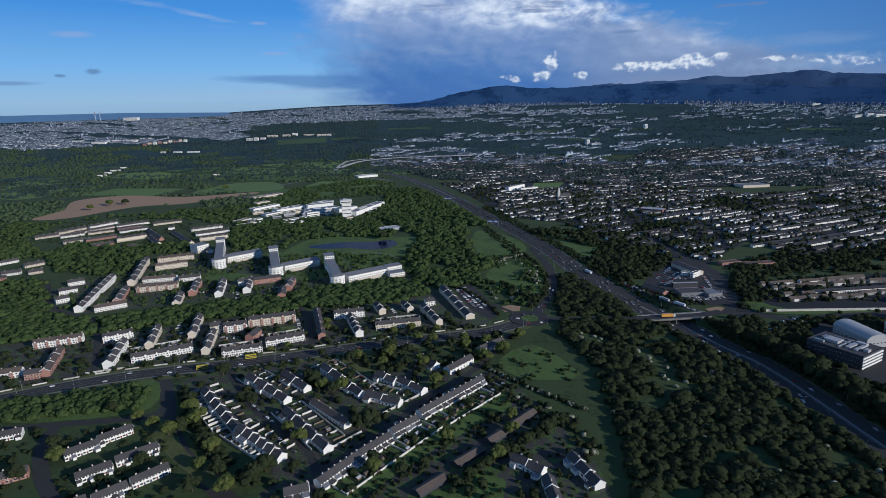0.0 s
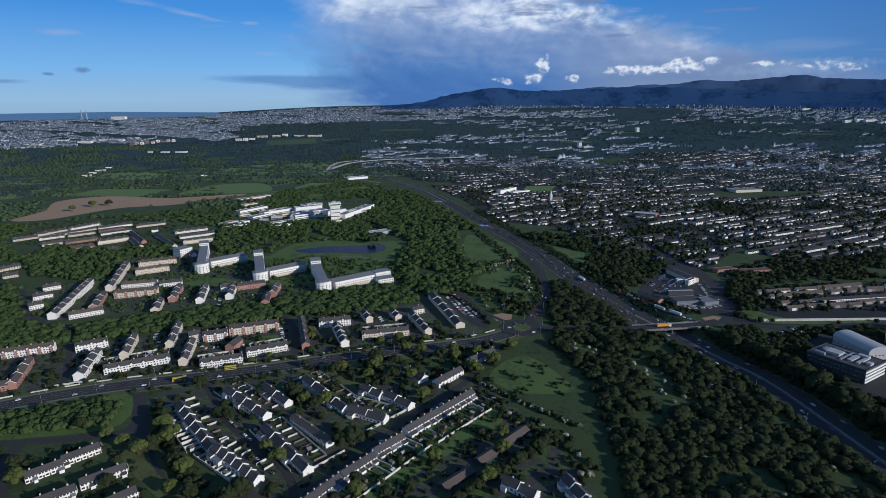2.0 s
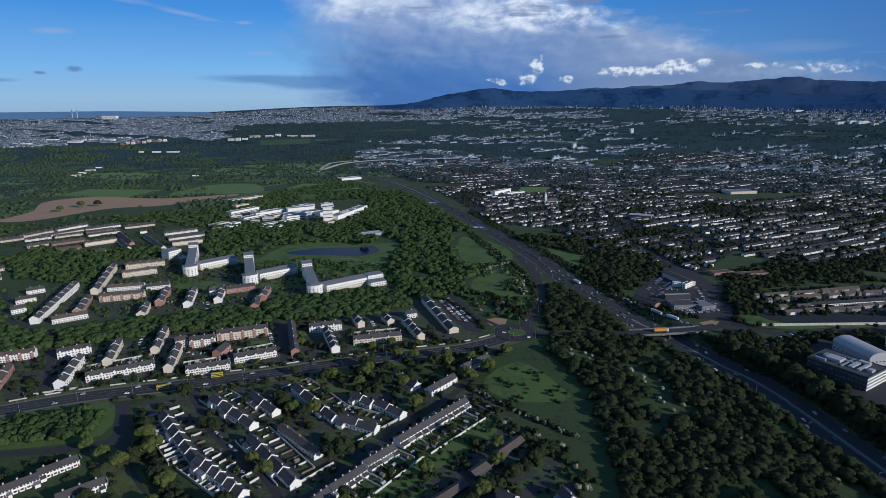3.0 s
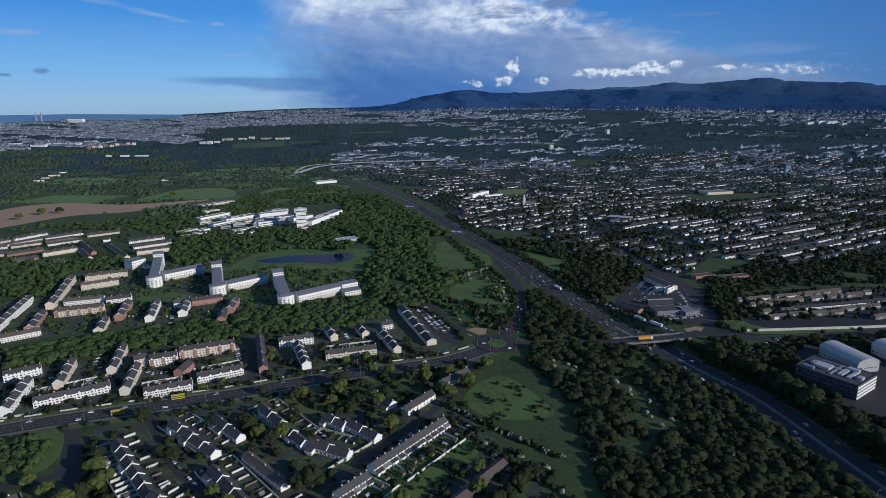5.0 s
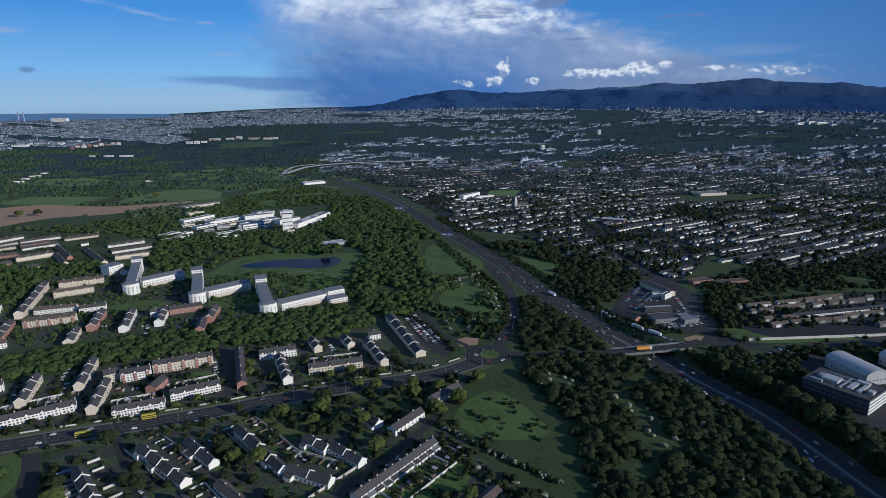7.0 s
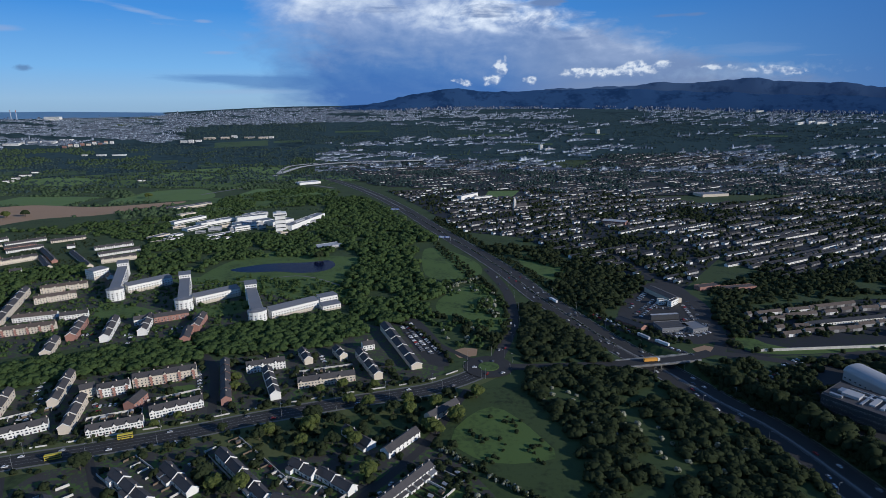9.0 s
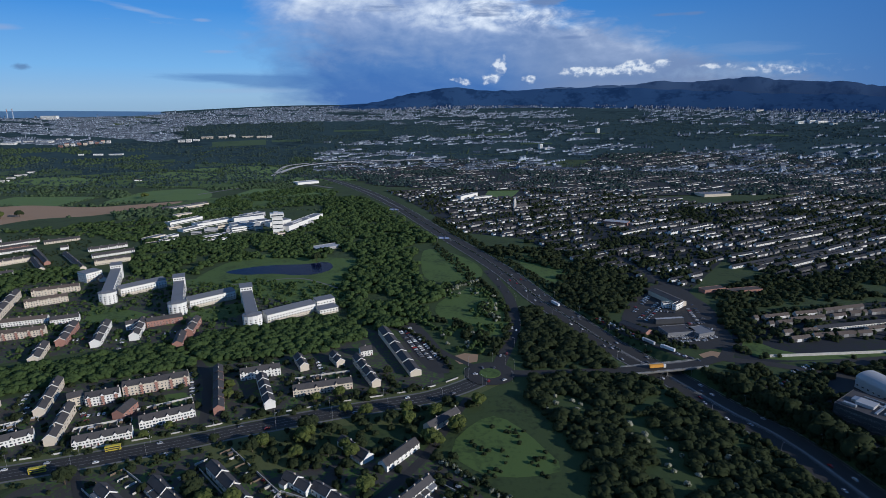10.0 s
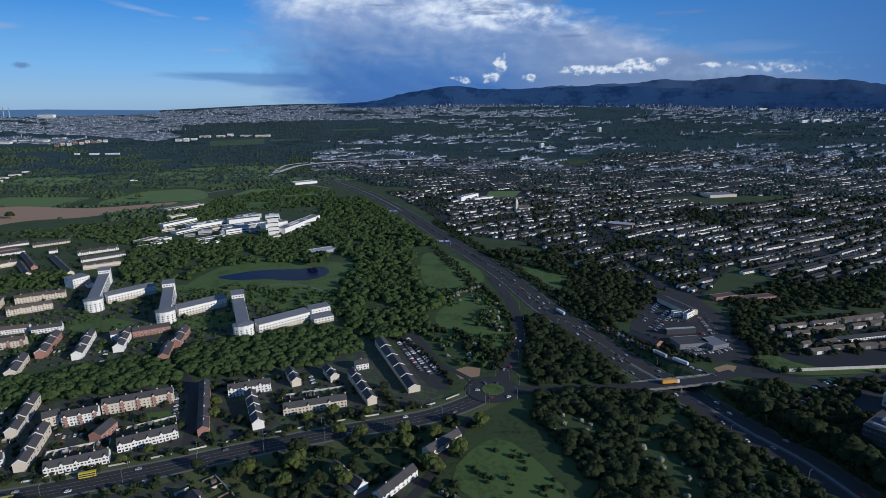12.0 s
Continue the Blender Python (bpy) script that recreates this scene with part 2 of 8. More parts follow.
M_GREY = material("grey sheet metal roof", (0.19, 0.195, 0.21), 0.6, 0.25, 0.06, 0.1, 0.6, 0.0, (0.12, 0.125, 0.14))
M_LIGHT = material("pale metal roof", (0.42, 0.42, 0.43), 0.5, 0.2, 0.06, 0.1, 0.6, 0.0, (0.27, 0.27, 0.28))
M_GLASS = material("dark window glass", (0.040, 0.047, 0.058), 0.12, 0.3, 0.2, 0.2, 1.0, spec=0.8)
M_DOOR = material("painted door", (0.16, 0.05, 0.04), 0.5, 0.1, 1.0, 0.1, 3.0, 0.0, (0.03, 0.05, 0.09), each=1.0)
M_STONE = material("pale block garden wall", (0.64, 0.62, 0.58), 0.9, 0.3, 0.2, 0.2, 1.0, 0.0, (0.32, 0.30, 0.27), each=0.6)
M_TIMBER = material("weathered timber fence", (0.16, 0.12, 0.085), 0.9, 0.3, 0.3, 0.3, 2.0)
M_STEEL = material("galvanised steel", (0.42, 0.43, 0.44), 0.5, 0.2, 0.5, 0.1, 2.0, metal=0.6)
M_TYRE = material("black rubber", (0.02, 0.02, 0.02), 0.9, 0.1, 1.0, 0.1, 3.0)
M_CAR_W = material("white car paint", (0.72, 0.72, 0.72), 0.25, 0.05, 1.0, 0.05, 3.0, spec=0.5)
M_CAR_D = material("dark car paint", (0.04, 0.045, 0.055), 0.25, 0.1, 1.0, 0.05, 3.0, 0.0, (0.2, 0.2, 0.22), each=0.8, spec=0.5)
M_CAR_S = material("silver car paint", (0.42, 0.43, 0.45), 0.25, 0.05, 1.0, 0.05, 3.0, spec=0.5)
M_CAR_R = material("red car paint", (0.35, 0.03, 0.025), 0.25, 0.05, 1.0, 0.05, 3.0, spec=0.5)
M_YELLOW = material("yellow coachwork", (0.52, 0.42, 0.05), 0.45, 0.1, 0.5, 0.1, 2.0)
M_ORANGE = material("orange trailer curtain", (0.72, 0.34, 0.06), 0.6, 0.25, 0.3, 0.15, 1.5)
M_SIGN = material("blue road sign sheet", (0.10, 0.20, 0.58), 0.4, 0.1, 0.5, 0.1, 2.0)
# Haze is put into the hill colours, paler on the farther ridge.
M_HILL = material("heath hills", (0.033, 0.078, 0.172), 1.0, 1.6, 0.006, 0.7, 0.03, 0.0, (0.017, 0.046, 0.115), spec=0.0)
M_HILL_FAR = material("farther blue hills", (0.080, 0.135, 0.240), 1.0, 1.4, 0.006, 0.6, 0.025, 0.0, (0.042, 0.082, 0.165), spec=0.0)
# Far leaves and far land carry blue haze in their base colours.
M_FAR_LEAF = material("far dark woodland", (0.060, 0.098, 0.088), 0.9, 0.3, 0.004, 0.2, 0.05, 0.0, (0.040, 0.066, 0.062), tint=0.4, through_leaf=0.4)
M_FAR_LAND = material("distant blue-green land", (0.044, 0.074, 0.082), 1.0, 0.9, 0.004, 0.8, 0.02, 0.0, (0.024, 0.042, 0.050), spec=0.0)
# Bluer than plain tarmac: far haze is put into the ground's colour.
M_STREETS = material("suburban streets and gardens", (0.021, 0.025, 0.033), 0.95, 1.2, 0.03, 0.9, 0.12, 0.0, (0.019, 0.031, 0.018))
# On the office and garages this dark grey holds the walls' shade.
M_DARK_WALL = material("dark grey cladding panels", (0.058, 0.062, 0.070), 0.5, 0.25, 0.1, 0.2, 0.6)
# Town walls and roofs greyed and blued: the haze is in these colours.
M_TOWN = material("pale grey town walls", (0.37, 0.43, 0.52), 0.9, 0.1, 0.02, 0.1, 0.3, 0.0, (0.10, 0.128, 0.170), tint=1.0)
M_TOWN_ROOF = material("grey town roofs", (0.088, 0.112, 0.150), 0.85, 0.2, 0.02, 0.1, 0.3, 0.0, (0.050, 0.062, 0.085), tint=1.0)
# Grass colour paled and blued: distance haze is painted in.
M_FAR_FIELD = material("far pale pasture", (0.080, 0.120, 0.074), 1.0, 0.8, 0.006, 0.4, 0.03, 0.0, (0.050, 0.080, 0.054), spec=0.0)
# Roofs and darker wall tone: cloud shade and far haze put into the colours.
M_ROOF_FAR = material("far roofs", (0.034, 0.037, 0.046), 0.8, 0.2, 0.02, 0.1, 0.3, 0.0, (0.024, 0.024, 0.028), tint=1.0)
M_WALL_FAR = material("far house walls", (0.74, 0.73, 0.71), 0.9, 0.1, 0.02, 0.1, 0.3, 0.0, (0.052, 0.050, 0.055), tint=1.0)


# ---- mesh helpers ----
def link_mesh(name, verts, faces, mats, parent=None, label="", indices=None, smooth=False):
    me = bpy.data.meshes.new(name)
    me.from_pydata(verts, [], faces)
    for m in mats if isinstance(mats, (list, tuple)) else [mats]:
        me.materials.append(m)
    if indices:
        me.polygons.foreach_set("material_index", indices)
    if smooth:
        me.polygons.foreach_set("use_smooth", [True] * len(me.polygons))
    me.update()
    ob = new(name, me)
    if parent is not None:
        ob.parent = parent
    if label:
        ob["label"] = label
    return ob


def share(name, me, parent, m):
    ob = new(name, me)
    ob.parent = parent
    ob.matrix_local = m
    return ob


class Shape:
    """Collects boxes, prisms and tubes into one mesh."""

    def __init__(self):
        self.v, self.f, self.i = [], [], []

    def add(self, verts, faces, index=0):
        n = len(self.v)
        self.v += [tuple(p) for p in verts]
        self.f += [tuple(a + n for a in q) for q in faces]
        self.i += [index] * len(faces)
        return self

    def box(self, x0, y0, z0, x1, y1, z1, index=0):
        v = [(x, y, z) for z in (z0, z1) for x, y in ((x0, y0), (x1, y0), (x1, y1), (x0, y1))]
        return self.add(v, [(3, 2, 1, 0), (4, 5, 6, 7), (0, 1, 5, 4), (1, 2, 6, 5), (2, 3, 7, 6), (3, 0, 4, 7)], index)

    def prism(self, section, x0, x1, index=0):
        """A section of (y, z), anticlockwise seen from +x, drawn along x."""
        n = len(section)
        v = [(x0, y, z) for y, z in section] + [(x1, y, z) for y, z in section]
        f = [tuple(reversed(range(n))), tuple(range(n, 2 * n))]
        f += [(a, (a + 1) % n, n + (a + 1) % n, n + a) for a in range(n)]
        return self.add(v, f, index)

    def tube(self, a, b, ra, rb, sides=6, index=0):
        a, b = Vector(a), Vector(b)
        w = (b - a).normalized()
        u = w.orthogonal().normalized()
        t = w.cross(u)
        v = [p + (u * math.cos(q) + t * math.sin(q)) * r for p, r in ((a, ra), (b, rb)) for q in [math.tau * s / sides for s in range(sides)]]
        f = [(s, (s + 1) % sides, sides + (s + 1) % sides, sides + s) for s in range(sides)]
        f += [tuple(reversed(range(sides))), tuple(range(sides, 2 * sides))]
        return self.add(v, f, index)

    def mesh(self, name, mats):
        me = bpy.data.meshes.new(name)
        me.from_pydata(self.v, [], self.f)
        for m in mats if isinstance(mats, (list, tuple)) else [mats]:
            me.materials.append(m)
        me.polygons.foreach_set("material_index", self.i)
        me.update()
        return me

    def link(self, name, mats, parent=None, label=""):
        ob = new(name, self.mesh(name, mats))
        if parent is not None:
            ob.parent = parent
        if label:
            ob["label"] = label
        return ob


def spline(pts, step=6.0, closed=False):
    """A smooth line through the points (Catmull-Rom)."""
    p = [Vector(a) for a in pts]
    n = len(p)
    out = []
    for i in range(n if closed else n - 1):
        if closed:
            a, b, c, d = p[i - 1], p[i], p[(i + 1) % n], p[(i + 2) % n]
        else:
            a, b, c, d = p[max(i - 1, 0)], p[i], p[i + 1], p[min(i + 2, n - 1)]
        m = max(1, int((c - b).length / step))
        for j in range(m):
            t = j / m
            out.append(0.5 * (2 * b + (c - a) * t + (2 * a - 5 * b + 4 * c - d) * t * t + (3 * b - a - 3 * c + d) * t ** 3))
    if not closed:
        out.append(p[-1])
    return out


def pairs(flat):
    return [(flat[i], flat[i + 1]) for i in range(0, len(flat), 2)]


# ---- lie of the land ----
BYPASS = spline(pairs([316.7, 320.4, 287.2, 371.7, 256.3, 523.1, 230, 580.7, 204, 642.9, 178, 695.3, 147.1, 764.3, 114.4, 850.2, 83.9, 965.1, 44.8, 1082.4, 10.5, 1173.6, -33.5, 1294, -135.9, 1579.4, -266, 1882.7, -429.9, 2184, -587.9, 2371.4]), 8.0)
BY = np.array([tuple(p) for p in BYPASS])
BY_S = np.r_[0, np.cumsum(np.hypot(*np.diff(BY, axis=0).T))]


CUT_END = BY_S[int(np.argmin(np.abs(BY[:, 1] - 683)))]


def near_bypass(x, y):
    """Distance from the bypass's axis, and the way along it."""
    q = np.stack([np.ravel(x), np.ravel(y)], 1)
    best, along = np.full(len(q), 1e9), np.zeros(len(q))
    for i in range(0, len(BY) - 1):
        a, b = BY[i], BY[i + 1]
        w = b - a
        t = np.clip(((q - a) @ w) / (w @ w), 0, 1)
        d = np.hypot(*(q - a - t[:, None] * w).T)
        hit = d < best
        best[hit] = d[hit]
        along[hit] = BY_S[i] + t[hit] * (BY_S[i + 1] - BY_S[i])
    return best, along


def ease(t):
    t = np.clip(t, 0, 1)
    return t * t * (3 - 2 * t)


def cut_depth(along):
    return 6.0 * (1 - ease((along - CUT_END) / 160))


def plain(a, r):
    """The far land rises slowly, more so towards the hills. a: degrees; r: distance."""
    return (250 + 38 * ease((a + 30) / 16) - 88 * ease((a - 5) / 38)) * np.clip((r - 2500) / 2400, 0, 1) ** 1.3


def ground_z(x, y):
    x, y = np.ravel(np.asarray(x, float)), np.ravel(np.asarray(y, float))
    d, s = near_bypass(x, y)
    z = -cut_depth(s) * (1 - ease((d - 20.5) / 7))
    return z + plain(np.degrees(np.arctan2(x, y)), np.hypot(x, y))


ROADS, BLOCKS = [], []  # strips and footprints that no tree may stand on


def ground():
    def steps(lo, hi, near, far, grow, first):
        a = list(np.arange(lo, hi + 0.1, near))
        s = first
        while a[-1] < far:
            s *= grow
            a.append(a[-1] + s)
        return a
    xs = steps(-100, 540, 6, 4980, 1.14, 10)
    left = [-100.0]
    s = 10.0
    while left[-1] > -4980:
        s *= 1.12
        left.append(left[-1] - s)
    xs = sorted(set(left[1:])) + xs
    ys = [-900, -400, -100, 60, 160] + steps(240, 930, 7, 4980, 1.09, 9)
    gx, gy = np.meshgrid(xs, ys)
    z = ground_z(gx, gy).reshape(gx.shape) - np.clip(np.hypot(gx, gy) - 4980, 0, None) * 0.25
    w, h = len(xs), len(ys)
    v = np.stack([gx.ravel(), gy.ravel(), z.ravel()], 1).tolist()
    f = [(j * w + i, j * w + i + 1, (j + 1) * w + i + 1, (j + 1) * w + i) for j in range(h - 1) for i in range(w - 1)]
    tagged(link_mesh("ground", v, f, M_GRASS, smooth=True), "rough green grassland reaching to the hills", "ground", kind="structure")


def ribbon(name, pts, width, mat, lift=0.12, label="", category="road", keep=2.0, kind="structure", shift=0.0, parent=None, level=None):
    """A strip of road along a smooth line."""
    line = [Vector(p) for p in pts]
    v, f = [], []
    across = 4
    for i, p in enumerate(line):
        w = (line[min(i + 1, len(line) - 1)] - line[max(i - 1, 0)]).normalized()
        nrm = Vector((w.y, -w.x))
        for j in range(across + 1):
            q = p + nrm * (shift + width * (j / across - 0.5))
            v.append([q.x, q.y, 0])
    arr = np.array(v)
    arr[:, 2] = (ground_z(arr[:, 0], arr[:, 1]) if level is None else level) + lift
    n = across + 1
    f = [(i * n + j, i * n + j + 1, (i + 1) * n + j + 1, (i + 1) * n + j) for i in range(len(line) - 1) for j in range(across)]
    ob = link_mesh(name, arr.tolist(), f, mat, parent)
    if keep >= 0 and parent is None:
        ROADS.append((np.array([tuple(p) for p in line]), width / 2 + keep))
    if parent is None:
        tagged(ob, label, category, kind=kind)
    return ob


def patch(name, pts, mat, lift, label, category="ground", smooth=True):
    """A field, lawn or pond with a soft outline."""
    line = spline(pts, 12.0, True) if smooth else [Vector(p) for p in pts]
    bm = bmesh.new()
    zs = ground_z([p.x for p in line], [p.y for p in line])
    zs = np.where(zs > 0, zs, 0.0)
    vs = [bm.verts.new((p.x, p.y, lift + z)) for p, z in zip(line, zs)]
    es = [bm.edges.new((vs[i - 1], vs[i])) for i in range(len(vs))]
    bmesh.ops.triangle_fill(bm, edges=es, use_beauty=True)
    for q in bm.faces:
        if q.normal.z < 0:
            q.normal_flip()
    me = bpy.data.meshes.new(name)
    bm.to_mesh(me)
    bm.free()
    me.materials.append(mat)
    return tagged(new(name, me), label, category, kind="structure")


def inside(px, py, poly):
    hit = np.zeros(len(px), bool)
    n = len(poly)
    for i in range(n):
        (x0, y0), (x1, y1) = poly[i - 1], poly[i]
        cross = ((y0 > py) != (y1 > py)) & (px < (x1 - x0) * (py - y0) / (y1 - y0 + 1e-9) + x0)
        hit ^= cross
    return hit


def clear_of(px, py, more=0.0):
    ok = np.ones(len(px), bool)
    for line, half in ROADS:
        for a, b in zip(line[:-1], line[1:]):
            w = b - a
            t = np.clip(((px - a[0]) * w[0] + (py - a[1]) * w[1]) / (w @ w + 1e-9), 0, 1)
            ok &= np.hypot(px - a[0] - t * w[0], py - a[1] - t * w[1]) > half + more
    for cx, cy, ux, uy, hl, hd in BLOCKS:
        u = (px - cx) * ux + (py - cy) * uy
        v = -(px - cx) * uy + (py - cy) * ux
        ok &= (abs(u) > hl + 1.5 + more) | (abs(v) > hd + 1.5 + more)
    return ok


# ---- trees ----
def ico(level, cut=-0.45):
    """A ball without its underside."""
    bm = bmesh.new()
    bmesh.ops.create_icosphere(bm, subdivisions=level, radius=1)
    bmesh.ops.delete(bm, geom=[q for q in bm.faces if q.calc_center_median().z < cut], context="FACES")
    bm.verts.index_update()
    v = np.array([p.co[:] for p in bm.verts])
    f = np.array([[p.index for p in q.verts] for q in bm.faces])
    bm.free()
    return v, f


def dome(sides=6):
    """A ball of few faces, without its underside."""
    v = [(0, 0, 1)] + [(math.cos(t) * math.cos(6.283 * (k + 0.5 * j) / sides), math.cos(t) * math.sin(6.283 * (k + 0.5 * j) / sides), math.sin(t)) for j, t in enumerate((0.72, 0.08, -0.6)) for k in range(sides)]
    f = [(0, 1 + k, 1 + (k + 1) % sides) for k in range(sides)]
    for j in (1, 1 + sides):
        for k in range(sides):
            a, b, c, d = j + k, j + (k + 1) % sides, j + sides + k, j + sides + (k + 1) % sides
            f += [(a, c, b), (b, c, d)]
    return np.array(v), np.array(f)


ROUGH, ROUND_BALL = ico(1), dome()


def crown_template(rng, leaves, lobes, leaf, tall=1.25, stem=5, ball=ROUND_BALL):
    """A crown of unit radius on a short trunk: leafy sprays round several uneven lobes. Returns vertices, triangles, material numbers and normals."""
    V, F, I, N = [], [], [], []
    n = 0
    cs = []
    turn = rng.uniform(0, 6.283)
    for i in range(lobes):
        a = turn + 2.4 * i + rng.uniform(-0.4, 0.4)
        r = 0.74 * math.sqrt((i + 0.3) / lobes) if lobes > 1 else 0.0
        size = rng.uniform(0.62, 0.8) if lobes == 1 else rng.uniform(0.38, 0.56)
        cs.append((r * math.cos(a), r * math.sin(a), (1.15 - 0.75 * r * r) * tall * rng.uniform(0.86, 1.05) - 0.3, size))
    mid = np.array((0, 0, 0.55 * tall))
    for x, y, z, r in cs:
        v = ball[0] * (r, r, r * 1.08) * rng.uniform(0.72, 1.24, (len(ball[0]), 1)) + (x, y, z)
        V.append(v)
        N.append(ball[0] * 0.6 + (v - mid) * 0.5 + (0, 0, 0.25) + rng.normal(0, 0.2, v.shape))
        F.append(ball[1] + n)
        I.append(np.zeros(len(ball[1]), int))
        n += len(v)
    for i in range(leaves):
        x, y, z, r = cs[rng.integers(lobes)]
        d = rng.normal(size=3)
        d[2] = d[2] * 0.8 + 0.3
        d /= np.linalg.norm(d)
        c = np.array((x, y, z)) + d * r * rng.uniform(0.9, 1.24)
        nn = d + rng.normal(size=3) * 0.5
        nn /= np.linalg.norm(nn)
        u = np.cross(nn, rng.normal(size=3))
        u /= np.linalg.norm(u)
        w = np.cross(nn, u)
        s = leaf * rng.uniform(0.65, 1.3)
        V.append(np.array([c - u * s - w * s * 0.6, c + u * s - w * s * 0.6, c + w * s * 1.1 + nn * s * 0.3]))
        N.append(np.tile(d * 0.6 + (c - mid) * 0.5 + (0, 0, 0.25) + rng.normal(size=3) * 0.4, (3, 1)))
        F.append(np.array([[0, 1, 2]]) + n)
        I.append(np.zeros(1, int))
        n += 3
    if stem:
        ring = [(math.cos(6.283 * s / stem), math.sin(6.283 * s / stem)) for s in range(stem)]
        V.append(np.array([(0.09 * c, 0.09 * s, -0.1) for c, s in ring] + [(0.05 * c, 0.05 * s, 0.7) for c, s in ring]))
        N.append(np.array([(c, s, 0) for c, s in ring] * 2))
        F.append(np.array([q for s in range(stem) for q in ((s, (s + 1) % stem, stem + s), ((s + 1) % stem, stem + (s + 1) % stem, stem + s))]) + n)
        I.append(np.ones(2 * stem, int))
    N = np.concatenate(N)
    return np.concatenate(V), np.concatenate(F), np.concatenate(I), N / np.linalg.norm(N, axis=1, keepdims=True)


def soften(me, normals):
    """Rounded shading normals for foliage."""
    me.attributes.new("custom_normal", "FLOAT_VECTOR", "POINT").data.foreach_set("vector", np.asarray(normals, np.float32).ravel())


RNG = np.random.default_rng(7)
NEAR = [crown_template(RNG, 140, 6, 0.105, 0.95, 3) for _ in range(10)]
MID = [crown_template(RNG, 56, 3, 0.14, 0.92, 3) for _ in range(10)]
FAR = [crown_template(RNG, 14, 3, 0.2, 0.9, 3, ROUGH) for _ in range(8)]
TINY = [crown_template(RNG, 5, 1, 0.34, 0.6, 0, ROUGH) for _ in range(8)]


def mass(name, pts, sizes, kinds, mats, squash=1.0, even=False):
    """Many copies of the templates joined into one mesh. pts: (n, 3); sizes: (n,)."""
    rng = np.random.default_rng(len(pts) + 3)
    V, F, I, T, N = [], [], [], [], []
    n = 0
    which = rng.integers(len(kinds), size=len(pts))
    for k, (tv, tf, ti, tn) in enumerate(kinds):
        rows = np.where(which == k)[0]
        if not len(rows):
            continue
        a = rng.uniform(0, 6.283, len(rows))
        c, s = np.cos(a)[:, None], np.sin(a)[:, None]
        g = sizes[rows][:, None]
        st = (rng.uniform(0.92, 1.08, (len(rows), 1)) if even else rng.uniform(0.85, 1.2, (len(rows), 1))) * squash
        v = np.stack([(tv[:, 0] * c - tv[:, 1] * s) * g, (tv[:, 0] * s + tv[:, 1] * c) * g, tv[:, 2] * g * st], 2) + pts[rows][:, None, :]
        f = tf[None] + (np.arange(len(rows)) * len(tv))[:, None, None] + n
        V.append(v.reshape(-1, 3))
        F.append(f.reshape(-1, 3))
        I.append(np.tile(ti, len(rows)))
        N.append(np.stack([tn[:, 0] * c - tn[:, 1] * s, tn[:, 0] * s + tn[:, 1] * c, np.broadcast_to(tn[:, 2], (len(rows), len(tv)))], 2).reshape(-1, 3))
        T.append(np.repeat(rng.uniform(-1, 1, len(rows)), len(tv)))
        n += len(rows) * len(tv)
    V, F, I, T = np.concatenate(V), np.concatenate(F), np.concatenate(I), np.concatenate(T)
    me = bpy.data.meshes.new(name)
    me.vertices.add(len(V))
    me.vertices.foreach_set("co", V.astype(np.float32).ravel())
    me.loops.add(len(F) * 3)
    me.loops.foreach_set("vertex_index", F.astype(np.int32).ravel())
    me.polygons.add(len(F))
    me.polygons.foreach_set("loop_start", np.arange(0, len(F) * 3, 3, dtype=np.int32))
    me.polygons.foreach_set("material_index", I.astype(np.int32))
    for m in mats:
        me.materials.append(m)
    me.attributes.new("tint", "FLOAT", "POINT").data.foreach_set("value", T.astype(np.float32))
    soften(me, np.concatenate(N))
    me.update(calc_edges=True)
    return new(name, me)


def scatter(poly, spacing, seed, gaps=0.0, gap_scale=0.02, more=0.0, skip=()):
    """Jittered places inside a polygon, clear of roads and houses, thinned by patches."""
    rng = np.random.default_rng(seed)
    xs, ys = [p[0] for p in poly], [p[1] for p in poly]
    gx, gy = np.meshgrid(np.arange(min(xs), max(xs), spacing), np.arange(min(ys), max(ys), spacing))
    px = gx.ravel() + rng.uniform(-0.48, 0.48, gx.size) * spacing
    py = gy.ravel() + rng.uniform(-0.48, 0.48, gx.size) * spacing
    ok = inside(px, py, poly)
    for other in skip:
        ok &= ~inside(px, py, other)
    px, py = px[ok], py[ok]
    if gaps:
        v = np.array([noise.noise((x * gap_scale, y * gap_scale, seed * 3.1)) for x, y in zip(px, py)])
        ok = v > np.quantile(v, gaps)
        px, py = px[ok], py[ok]
    ok = clear_of(px, py, more)
    return px[ok], py[ok]


def wood(name, poly, spacing, size, kinds, seed, label, gaps=0.0, gap_scale=0.02, mat=None, more=0.0, skip=(), category="trees"):
    wide = size > 4 and spacing < 12
    px, py = scatter(poly, spacing * (1.36 if wide else 1.12), seed, gaps, gap_scale, more, skip)
    if not len(px):
        return None
    rng = np.random.default_rng(seed + 50)
    g = size * (1.42 if wide else 1.2) * (rng.choice([0.72, 0.92, 1.08, 1.28], len(px), p=[0.22, 0.3, 0.3, 0.18]) * rng.uniform(0.9, 1.12, len(px)) if wide else rng.uniform(0.65, 1.18, len(px)))
    ob = mass(name, np.stack([px, py, ground_z(px, py) - 0.2], 1), g, kinds, [mat or M_LEAF, M_BARK], 0.76 if wide else 1.0, wide)
    return tagged(ob, label, category, kind="stuff")


